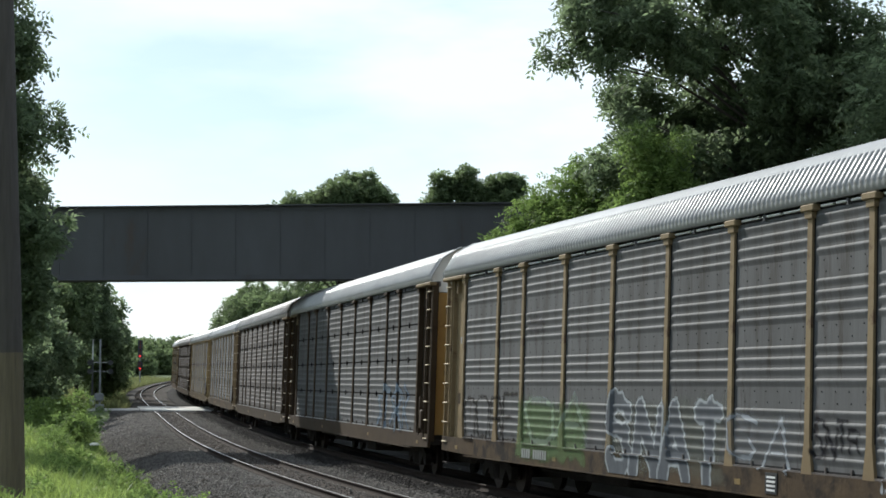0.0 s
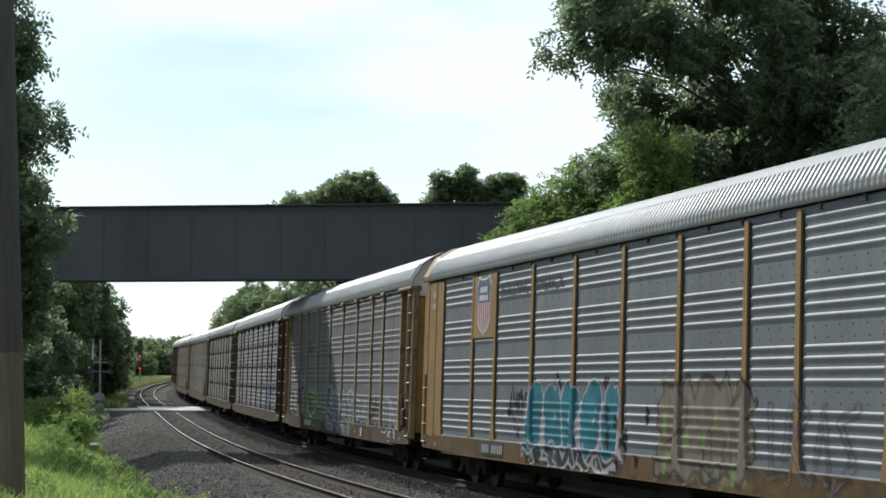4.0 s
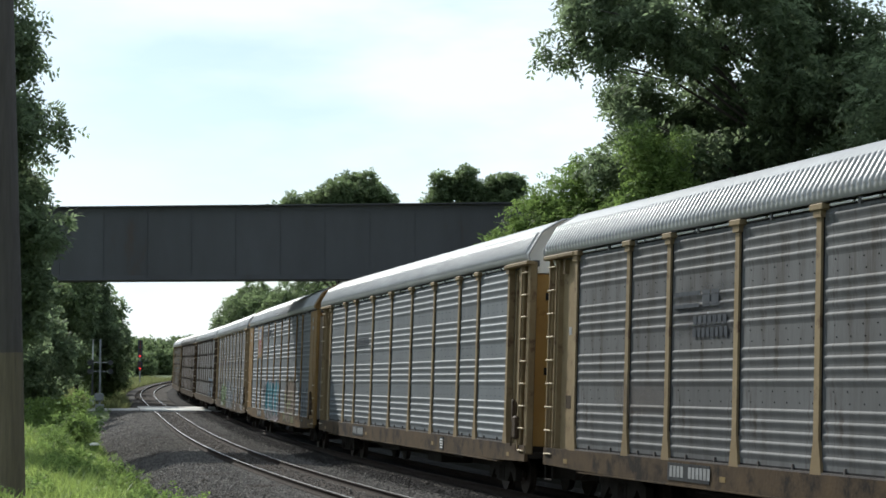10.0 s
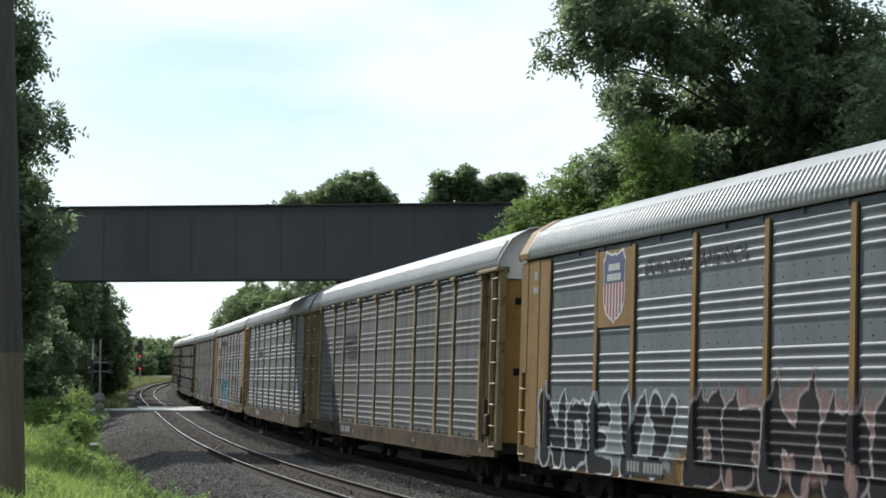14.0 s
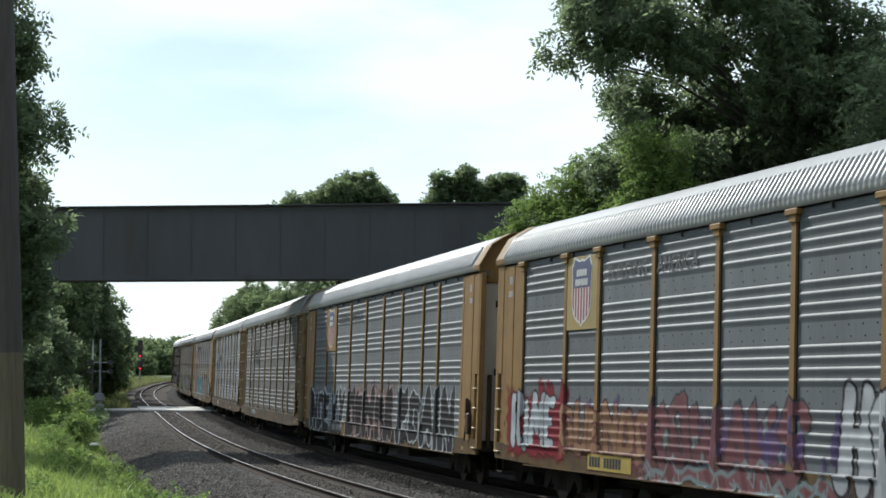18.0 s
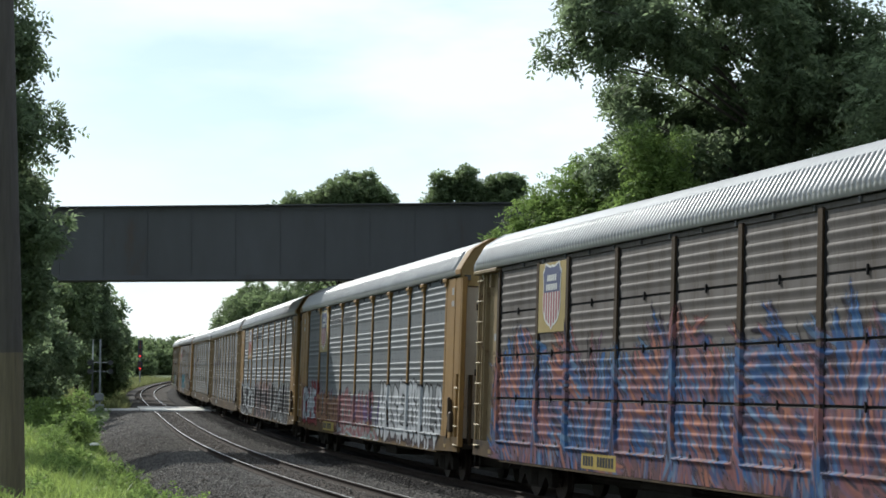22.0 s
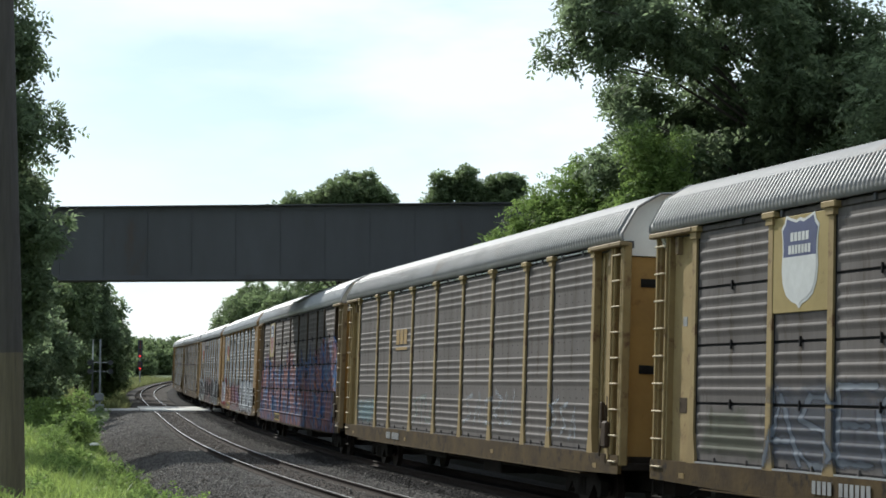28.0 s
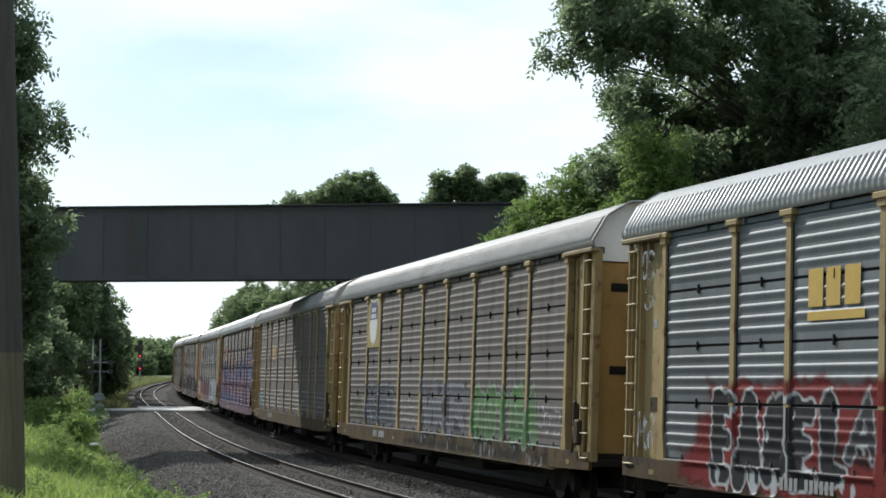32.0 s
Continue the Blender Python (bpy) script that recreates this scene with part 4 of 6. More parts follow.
    if style == "new":
        for sgn in (1, -1):
            def hood_build(bm):
                line = [(y + 0.012, z + 0.012) for y, z in ROOF_LINE]
                line = line + [(-y, z) for y, z in line[-2::-1]]
                a = [bm.verts.new((13.0, y, z)) for y, z in line]
                b = [bm.verts.new((13.6, y, z)) for y, z in line]
                for i in range(len(line) - 1):
                    bm.faces.new((a[i], a[i + 1], b[i + 1], b[i]))
            piece("roof_hood", shared(("hood", paint.name), lambda: bm_mesh("roof_hood", hood_build), paint), car, pose(0, 0, 0, 0, 0, 0 if sgn > 0 else 180))
    for sgn in (1, -1):
        end = pose(0, 0, 0, 0, 0, 0 if sgn > 0 else 180)
        piece("end_door", shared(("door", door.name), lambda: bm_mesh("end_door", lambda bm: prism(bm, end_outline(1.12, 4.80), 13.18, 13.24, "x")), door), car, end)
        for y in (-0.7, 0.0, 0.7):
            piece("door_rib", shared(("rib", door.name), lambda: bm_mesh("door_rib", lambda bm: box(bm, 13.238, 13.27, -0.02, 0.02, 1.2, 4.78)), door), car, end @ pose(0, y, 0))
        for y, z in ((0.85, 4.32), (0.85, 2.72), (-0.85, 4.32), (-0.85, 2.72)):
            piece("grab_slot", shared("slot", lambda: bm_mesh("grab_slot", lambda bm: (box(bm, 13.238, 13.262, -0.25, 0.25, -0.08, 0.08), box(bm, 13.255, 13.28, -0.22, 0.22, -0.015, 0.02))), dark_slot), car, end @ pose(0, y, z))
        piece("end_hood", shared(("endhood", top.name), lambda: bm_mesh("end_hood", lambda bm: prism(bm, end_outline(4.82, 6.1), 13.2, 13.3, "x")), top), car, end)
        tagged(piece("hood_lettering", shared("excess", excess_mesh, letter_dark), car, end), kind="stuff")
        piece("hood_edge", shared(("edge", paint.name, roof.name), lambda: bm_mesh("hood_edge", lambda bm: [rod(bm, (13.56, a[0], a[1]), (13.56, b[0], b[1]), 0.022, 6) for a, b in zip(ROOF_LINE + [(-y, z) for y, z in ROOF_LINE[-2::-1]], (ROOF_LINE + [(-y, z) for y, z in ROOF_LINE[-2::-1]])[1:])]), paint if style == "new" else roof), car, end)
        for side in (1, -1):
            # the far-side corner of the same end is the near-side one turned over
            flip = end @ (Matrix() if side > 0 else Matrix.Diagonal((1, -1, 1, 1)))
            tag = side
            if style == "old":
                piece("end_sheet", shared(("endsheet", paint.name, tag), lambda: bm_mesh("end_sheet", lambda bm: (box(bm, 11.83, 13.0, side * 1.36 - 0.03, side * 1.36 + 0.03, 1.1, 4.98), box(bm, 12.0, 12.08, side * 1.40 - 0.02, side * 1.40 + 0.03, 1.2, 4.9))), paint), car, end)
                piece("corner_post", shared(("corner", paint.name, tag), lambda: bm_mesh("corner_post", lambda bm: (box(bm, 13.30, 13.48, side * 1.42 - 0.10, side * 1.42 + 0.06, 0.95, 5.05, 0.02), box(bm, 12.86, 12.93, side * 1.44 - 0.12, side * 1.44 + 0.05, 1.05, 4.98))), paint), car, end)
                piece("head_bracket", shared(("bracket", paint.name, tag), lambda: bm_mesh("head_bracket", lambda bm: (box(bm, 11.75, 13.55, side * 1.53 - 0.10, side * 1.53 + 0.09, 4.97, 5.06, 0.02), box(bm, 12.55, 12.68, side * 1.45 - 0.06, side * 1.45 + 0.03, 4.66, 4.95))), tan_paint), car, end)
                if side == sgn:
                    lad = piece("ladder", shared(("lad", paint.name, tag), lambda: ladder_mesh(0.98, 4.97, side, 0.40), paint), car, end @ pose(13.16, 0, 0))
                    for i in range(9):
                        piece("rung", shared(("rung", tag), lambda: rung_mesh(0.40, side), rung_mat), lad, pose(0, 0, 1.02 + i * 0.475))
            else:
                for k_, (xa, xb, yy, za) in enumerate(((11.84, 12.33, 1.47, 1.1), (12.35, 12.80, 1.48, 1.1), (12.82, 13.08, 1.47, 1.1), (13.10, 13.42, 1.48, 2.66), (13.43, 13.56, 1.475, 0.92))):
                    piece("end_column", shared(("column", paint.name, tag, k_), lambda: bm_mesh("end_column", lambda bm: box(bm, xa, xb, side * yy - 0.06, side * yy + 0.06, za, 5.03, 0.012)), paint), car, end)
                piece("ladder_recess", shared(("recess", paint.name, tag), lambda: bm_mesh("ladder_recess", lambda bm: box(bm, 13.06, 13.46, side * 1.22 - 0.03, side * 1.22 + 0.03, 0.95, 2.66)), brown_paint), car, end)
                if side == sgn:
                    lad = piece("ladder", shared(("ladnew", paint.name, tag), lambda: ladder_mesh(0.85, 2.66, side, 0.30), paint), car, end @ pose(13.26, 0, 0))
                    for i in range(4):
                        piece("rung", shared(("rung_new", tag), lambda: rung_mesh(0.33, side), rung_mat), lad, pose(0, 0, 0.95 + i * 0.46))
                    for k_, (xa, zz, ww, hh) in enumerate(((12.46, 4.62, 0.20, 0.17), (12.44, 4.34, 0.28, 0.13))):
                        piece("notice", shared(("notice", tag, k_), lambda: bm_mesh("notice", lambda bm: box(bm, xa, xa + ww, side * 1.541 - 0.004, side * 1.541 + 0.004, zz, zz + hh)), letter_grey), car, end)
        piece("coupler", shared("coupler", lambda: bm_mesh("coupler", lambda bm: (box(bm, 13.2, 14.0, -0.11, 0.11, 0.72, 0.94, 0.03), box(bm, 13.95, 14.25, -0.16, 0.16, 0.68, 0.98, 0.05), rod(bm, (13.4, 0.45, 0.75), (14.2, 0.40, 0.50), 0.03, 6),
                                                                     box(bm, 13.25, 13.45, -1.45, 1.45, 0.86, 1.0, 0.02))), under_mat), car, end)
        piece("step_stirrup", shared("stirrup", lambda: bm_mesh("step_stirrup", lambda bm: [rod(bm, a, b, 0.018, 6) for a, b in (((12.95, 1.5, 0.9), (12.95, 1.5, 0.5)), ((13.38, 1.5, 0.9), (13.38, 1.5, 0.5)), ((12.95, 1.5, 0.5), (13.38, 1.5, 0.5)))]), under_mat), car, end)
    for sgn in (1, -1):
        end = pose(0, 0, 0, 0, 0, 0 if sgn > 0 else 180)
        if style == "old":
            for k_, (xa, zz, ww, hh) in enumerate(((12.30, 3.42, 0.16, 0.16), (12.25, 1.95, 0.30, 0.26))):
                piece("notice", shared(("old_notice", k_), lambda: bm_mesh("notice", lambda bm: box(bm, xa, xa + ww, 1.385, 1.396, zz, zz + hh)), letter_grey if k_ == 0 else brown_paint), car, None if sgn > 0 else pose(-24.85, 0, 0))
        for xa in (4.6, 12.1):
            piece("reflector", shared("reflector", lambda: bm_mesh("reflector", lambda bm: box(bm, -0.11, 0.11, 1.53, 1.541, 0.86, 0.95)), reflector_dull), car, pose(sgn * xa, 0, 0), "dull yellow reflector")
    wheels = truck(car, TRUCK) + truck(car, -TRUCK)
    # hand brake at the rear corner
    hb = piece("hand_brake", shared("brake2", lambda: bm_mesh("hand_brake", lambda bm: (box(bm, -12.95, -12.65, 1.44, 1.62, 1.25, 1.75, 0.04), rod(bm, (-12.80, 1.55, 1.7), (-12.80, 1.58, 2.05), 0.03, 6), rod(bm, (-12.7, 1.6, 1.55), (-12.55, 1.6, 1.1), 0.022, 6), box(bm, -12.62, -12.50, 1.52, 1.60, 1.60, 2.10, 0.02)))
               , brown_paint), car)
    return car, wheels


def number_plate(car, u, material, letters, width=1.75):
    """A painted patch on the sill with the car's number as plain bars."""
    x = EDGES[0] - u
    if material is not None:
        bm = bmesh.new()
        box(bm, x - width, x, 1.53, 1.549, 0.80, 1.10)
        part("number_patch", bm, material, car, "painted patch with the car's number")
    return tagged(bars(car, "number_bar", x - 0.10, 0.86, 0.19, [0.11] * 4 + [-0.13] + [0.11] * 6, letter_grey if letters is letter_white else letters, 1.554, "", 0.045), kind="stuff")


def stencil(car, u):
    """The small black-and-white service stencil."""
    x = EDGES[0] - u
    bm = bmesh.new()
    box(bm, x - 0.42, x, 1.53, 1.549, 0.78, 1.10)
    part("service_stencil", bm, black_paint, car, "black service stencil with white lines")
    bm = bmesh.new()
    for i in range(4):
        box(bm, x - 0.36, x - 0.06, 1.549, 1.554, 0.82 + i * 0.065, 0.85 + i * 0.065)
    tagged(part("stencil_line", bm, letter_white, car), kind="stuff")


cars = []
SHIFT = {-3: 0.04, -2: -0.02, -1: -0.10, 0: 0.21, 1: -0.07, 2: -0.12, 3: -0.02, 4: 0.05, 5: 0.08, 6: -0.13}


def add(n, pair):
    cars.append((n, *pair))
    return pair[0]


WHITE, BLACK = (0.34, 0.36, 0.38), (0.02, 0.02, 0.024)

# n counts the cars from the middle one; lower numbers run ahead
for n in range(-11, -4):
    k = n % 3
    c = add(n, autorack("weathered grey covered car carrier with tan posts", (galv_mid, galv_dull, galv_mid)[k], (tan_paint, brown_paint, yellow_old)[k], (roof_white, roof_grey, roof_white)[k], split=k == 1))
c = add(-4, autorack("grimy grey covered car carrier with seamed sheets and blue graffiti", galv_mid, brown_paint, roof_white, split=True))
spray(c, [("letters", 17.5, 22.5, 1.2, 2.3, 5, 0.08, (0.16, 0.20, 0.24), 0.6, (0.10, 0.13, 0.17), 0.04, 0.6, 41, 0.1)], True, True, (17, 23.4), (0.8, 2.6), "pale blue spray-painted graffiti")
c = add(-3, autorack("weathered grey covered car carrier with graffiti along the sill", galv_mid, tan_paint, roof_white))
spray(c, [("word", "OOBE", 0.1, 4.4, 1.2, 2.2, 0.05, (0.045, 0.04, 0.036), 0.7, (0.05, 0.045, 0.04), 0.01, 0.3, 3, 0.0), ("haze", 4.4, 9.2, 0.8, 2.2, (0.13, 0.19, 0.085), 0.62, 5), ("word", "OA", 5.0, 9.0, 1.2, 2.2, 0.06, (0.17, 0.22, 0.15), 0.4, WHITE, 0.02, 0.25, 6, 0.0),
          ("haze", 10.0, 15.9, 0.8, 2.3, (0.16, 0.17, 0.14), 0.35, 7), ("word", "SNAT", 10.2, 15.7, 0.80, 2.15, 0.19, (0.062, 0.066, 0.075), 0.85, (0.33, 0.35, 0.36), 0.055, 0.9, 8, 0.15), ("word", "GA", 15.9, 18.2, 1.2, 2.05, 0.045, (0.27, 0.29, 0.31), 0.75, WHITE, 0.02, 0.3, 9, 0.0), ("haze", 15.9, 18.2, 1.2, 2.05, (0.22, 0.23, 0.24), 0.25, 10),
          ("word", "SNTR", 18.9, 20.4, 1.42, 1.85, 0.026, BLACK, 0.85, BLACK, 0.008, 0.4, 12, 0.0), ("word", "DN", 21.2, 23.2, 0.95, 2.05, 0.032, (0.38, 0.39, 0.40), 0.85, WHITE, 0.01, 0.4, 14, 0.0), ("word", "SA", 22.0, 23.3, 0.76, 1.1, 0.028, (0.34, 0.35, 0.36), 0.8, WHITE, 0.01, 0.4, 16, 0.0),
          ("haze", 4.9, 6.4, 3.45, 3.95, (0.14, 0.13, 0.13), 0.6, 15)], False, True, (0, 23.4), (0.78, 4.1), "white, green and grey spray-painted graffiti")
number_plate(c, 4.9, None, letter_white)
stencil(c, 17.4)
c = add(-2, autorack("bright galvanized car carrier with yellow posts, shield plate, teal graffiti", galv_bright, yellow_new, roof_white, "new", caps=False, hood_mat=yellow_new, door=door_pale))
logo_plate(c, yellow_new)
words(c, "BUILDING", EDGES[2] - 0.35, 4.40, 0.42, 1.513, letter_dark, 2.15)
words(c, "AMERICA", EDGES[3] - 0.12, 4.40, 0.42, 1.513, letter_dark, 1.9)
number_plate(c, 3.9, black_paint, letter_white)
PINK = (0.36, 0.31, 0.33)
spray(c, [("letters", 5.9, 7.2, 1.75, 2.2, 4, 0.035, BLACK, 0.85, BLACK, 0.01, 0.4, 21, 0.0), ("blobs", 5.6, 7.3, 1.15, 2.45, 12, 0.05, 0.16, BLACK, 0.9, 26), ("blobs", 7.6, 13.0, 2.1, 2.5, 15, 0.08, 0.2, BLACK, 0.9, 27),
          ("haze", 7.3, 13.3, 0.7, 1.5, (0.02, 0.028, 0.025), 0.95, 22), ("haze", 7.1, 13.4, 1.0, 2.35, PINK, 0.8, 32), ("word", "ANEOK", 7.3, 13.2, 1.12, 2.30, 0.40, (0.022, 0.125, 0.155), 0.97, PINK, 0.042, 0.92, 23, 0.2), ("blobs", 8.0, 12.8, 1.3, 2.1, 7, 0.05, 0.12, PINK, 0.85, 33), ("wild", 7.6, 13.2, 0.74, 1.14, (0.018, 0.03, 0.026), 0.9, PINK, 0.035, 0.8, 28),
          ("blobs", 12.3, 15.2, 0.8, 1.9, 12, 0.08, 0.2, BLACK, 0.9, 29), ("haze", 15.0, 19.2, 0.75, 2.6, (0.26, 0.22, 0.12), 0.7, 30), ("wild", 15.2, 19.0, 0.9, 2.5, (0.20, 0.16, 0.13), 0.7, (0.05, 0.045, 0.04), 0.05, 0.85, 24), ("blobs", 15.3, 18.8, 0.9, 1.9, 9, 0.08, 0.2, (0.16, 0.24, 0.08), 0.7, 31),
          ("letters", 19.6, 22.6, 1.0, 2.2, 4, 0.07, WHITE, 0.0, (0.12, 0.12, 0.13), 0.04, 0.6, 25, 0.1)], False, False, (5, 23.3), (0.74, 2.8), "teal, pink and black spray-painted graffiti")
c = add(-1, autorack("clean galvanized covered car carrier with tan posts", galv_bright, tan_paint, roof_white, hood_mat=white_paint))
bars(c, "railway_name_bar", EDGES[2] - 0.2, 3.56, 0.26, [0.2, 0.16, 0.13, 0.13, 0.18, 0.26, 0.16, 0.17], letter_dark, 1.513, "dark faded lettering of a railway", 0.08)
number_plate(c, 4.9, black_paint, letter_white)
stencil(c, 17.2)
c = add(0, autorack("weathered grey covered car carrier with tan posts", galv_mid, tan_paint, roof_white, door=door_ochre))
bars(c, "emblem_bar", EDGES[2] - 0.22, 3.93, 0.07, [1.1], letter_dark, 1.513, "dark emblem of a railway")
bars(c, "emblem_bar", EDGES[2] - 0.22, 3.72, 0.07, [1.1], letter_dark, 1.527)
tagged(bars(c, "emblem_bar", EDGES[2] - 1.42, 3.72, 0.28, [0.30, 0.30], letter_dark, 1.513, "", 0.06), kind="stuff")
tagged(bars(c, "emblem_bar", EDGES[2] - 1.05, 3.42, 0.15, [0.15] * 7, letter_dark, 1.513, "", 0.05), kind="stuff")
tagged(bars(c, "emblem_bar", EDGES[2] - 1.05, 3.22, 0.15, [0.13] * 8, letter_dark, 1.513, "", 0.05), kind="stuff")
spray(c, [("haze", 4.9, 7.4, 3.2, 4.1, (0.10, 0.10, 0.105), 0.35, 31), ("haze", 12.5, 13.1, 2.2, 4.7, (0.24, 0.18, 0.13), 0.3, 33), ("haze", 2.0, 4.8, 1.8, 2.6, (0.18, 0.15, 0.13), 0.25, 34)], False, True, (1.5, 14), (1.6, 4.8), "dark smudges of an overpainted emblem")
number_plate(c, 4.9, black_paint, letter_white)
c = add(1, autorack("bright galvanized covered car carrier with yellow posts and black graffiti", galv_bright, yellow_new, roof_white, "new", caps=False, hood_mat=yellow_new, door=door_pale))
logo_plate(c, yellow_new)
words(c, "BUILDING", EDGES[2] - 0.5, 4.40, 0.42, 1.513, letter_dark, 2.05)
words(c, "AMERICA", EDGES[3] - 0.12, 4.40, 0.42, 1.513, letter_dark, 1.95)
number_plate(c, 4.6, black_paint, letter_white)
INK, CHALK, ROSE = (0.016, 0.015, 0.017), (0.27, 0.29, 0.30), (0.26, 0.17, 0.155)
spray(c, [("haze", -0.6, 6.9, 0.8, 2.2, CHALK, 0.75, 51), ("haze", 0.2, 3.5, 0.76, 1.15, INK, 0.9, 50), ("word", "NOEVY", -0.35, 6.75, 0.82, 2.12, 0.25, INK, 0.97, (0.36, 0.38, 0.39), 0.07, 0.95, 55, 0.28), ("haze", 6.9, 8.6, 0.76, 1.3, (0.24, 0.14, 0.035), 0.7, 60),
          ("haze", 7.3, 15.2, 0.9, 2.45, ROSE, 0.7, 52), ("haze", 7.6, 15.4, 0.72, 1.2, INK, 0.97, 58), ("word", "DEMOR", 7.35, 15.1, 0.80, 2.12, 0.34, INK, 0.98, (0.30, 0.25, 0.25), 0.05, 0.85, 53, 0.42), ("blobs", 9.0, 15.0, 0.85, 1.3, 7, 0.1, 0.24, ROSE, 0.75, 61),
          ("haze", 15.4, 22.9, 0.85, 2.3, CHALK, 0.55, 62), ("haze", 15.6, 22.8, 0.72, 1.25, INK, 0.95, 63), ("word", "PGAIN", 15.5, 22.8, 0.82, 2.2, 0.30, INK, 0.97, (0.34, 0.36, 0.37), 0.055, 0.9, 57, 0.34), ("blobs", 16.0, 22.5, 0.8, 1.3, 9, 0.08, 0.2, CHALK, 0.8, 64)],
      False, False, (-1.2, 23.4), (0.74, 2.8), "black and white spray-painted graffiti", (0.034, 0.024))
c = add(2, autorack("bright galvanized covered car carrier with yellow posts, red and white graffiti", galv_bright, yellow_new, roof_white, "new", caps=True, hood_mat=yellow_old, door=door_pale))
logo_plate(c, plate_cream)
words(c, "BUILDING", EDGES[2] - 0.45, 4.40, 0.40, 1.513, letter_faint, 2.0)
words(c, "AMERICA", EDGES[3] - 0.12, 4.40, 0.40, 1.513, letter_faint, 1.85)
number_plate(c, 4.4, reflector_yellow, black_paint, 2.3)
spray(c, [("haze", -0.9, 3.1, 0.85, 2.4, (0.17, 0.022, 0.03), 0.98, 61), ("blobs", -0.8, 3.0, 2.15, 2.4, 9, 0.10, 0.2, (0.17, 0.022, 0.03), 0.9, 69), ("word", "RIME", -0.5, 2.25, 1.12, 2.2, 0.15, (0.33, 0.36, 0.38), 0.97, INK, 0.035, 0.97, 62, 0.0),
          ("haze", 2.6, 7.6, 0.95, 2.0, (0.24, 0.14, 0.085), 0.5, 63), ("haze", 6.0, 12.8, 0.75, 1.9, (0.15, 0.06, 0.065), 0.65, 64), ("haze", 9.5, 13.5, 1.2, 2.1, (0.10, 0.07, 0.15), 0.6, 65), 
          ("blobs", 3.0, 7.4, 1.85, 2.15, 6, 0.08, 0.18, (0.10, 0.08, 0.17), 0.7, 80), ("word", "GUENDO", 2.6, 7.5, 1.12, 2.0, 0.13, (0.25, 0.155, 0.085), 0.75, (0.10, 0.03, 0.04), 0.04, 0.85, 66, 0.0), ("word", "ROWAKS", 7.3, 13.6, 0.95, 2.12, 0.16, (0.17, 0.065, 0.07), 0.7, (0.04, 0.05, 0.055), 0.035, 0.85, 67, 0.15), ("blobs", 7.4, 13.5, 1.2, 2.0, 10, 0.06, 0.17, (0.14, 0.23, 0.22), 0.6, 77), ("blobs", 11.6, 14.6, 1.2, 2.0, 7, 0.1, 0.26, (0.085, 0.06, 0.15), 0.75, 82), ("wild", 7.3, 14.8, 0.74, 1.12, (0.15, 0.05, 0.055), 0.85, (0.17, 0.22, 0.22), 0.04, 0.75, 83),
          ("haze", 14.6, 23.2, 0.72, 1.2, (0.075, 0.06, 0.065), 0.85, 78), ("word", "HOSED", 14.6, 19.5, 0.95, 2.38, 0.20, (0.31, 0.32, 0.33), 0.97, INK, 0.05, 0.97, 68, 0.0), ("word", "SHOLS", 19.35, 23.1, 1.02, 2.42, 0.155, (0.30, 0.31, 0.32), 0.97, INK, 0.055, 0.97, 70, 0.0), ("blobs", 14.9, 22.8, 0.78, 1.1, 12, 0.08, 0.2, (0.33, 0.34, 0.35), 0.85, 84), ("blobs", -1.3, -0.7, 1.2, 2.2, 3, 0.05, 0.1, (0.16, 0.05, 0.04), 0.7, 79)], False, True, (-1.4, 23.4), (0.74, 2.8), "white, red and orange spray-painted graffiti", (0.036, 0.026))
c = add(3, autorack("grimy seamed covered car carrier covered in blue and orange graffiti", galv_dull, tan_paint, roof_white, split=True, caps=False, door=door_ochre, post_paint=brown_paint))
logo_plate(c, plate_cream)
number_plate(c, 5.9, reflector_yellow, black_paint, 1.9)
MURAL = [(0.052, 0.056, 0.105), (0.125, 0.075, 0.082), (0.028, 0.066, 0.16), (0.036, 0.095, 0.215), (0.095, 0.155, 0.24), (0.27, 0.115, 0.075), (0.185, 0.080, 0.078), (0.135, 0.085, 0.115), (0.036, 0.030, 0.042)]
spray(c, [("strokes", -0.25, 24.4, 0.7, 3.2, 0.025, MURAL, 5200, 71)], True, False, (-1.7, 25.1), (0.76, 4.3), "blue and orange spray-painted mural", (0.034, 0.024))
c = add(4, autorack("grimy grey covered car carrier with faded gold lettering", galv_dull, yellow_old, roof_grey, door=door_ochre))
bars(c, "railway_name_bar", EDGES[2] - 0.75, 3.52, 0.42, [0.42, 0.40, 0.40], logo_faded, 1.513, "faded gold lettering of a railway", 0.09)
bars(c, "railway_name_bar", EDGES[2] - 0.72, 3.36, 0.08, [1.45], logo_faded, 1.513)
number_plate(c, 4.6, None, letter_white)
spray(c, [("haze", 0.1, 2.7, 1.18, 2.0, (0.16, 0.24, 0.26), 0.55, 81), ("letters", 7.8, 10.0, 1.3, 2.2, 3, 0.06, (0.22, 0.24, 0.20), 0.4, WHITE, 0.02, 0.3, 82, 0.1), ("letters", 13.4, 18.0, 1.5, 2.2, 5, 0.05, WHITE, 0.3, WHITE, 0.02, 0.2, 83, 0.1),
          ("letters", 20.6, 22.6, 1.4, 2.1, 3, 0.05, WHITE, 0.4, WHITE, 0.02, 0.2, 84, 0.1)], False, True, (0, 23.4), (1.1, 2.5), "faint pale spray-painted tags")
c = add(5, autorack("brown-stained seamed covered car carrier with shield plate and green graffiti", galv_dull, yellow_old, roof_grey, split=True, fine_roof=True, door=door_ochre))
logo_plate(c, plate_cream, False)
number_plate(c, 4.2, None, letter_white)
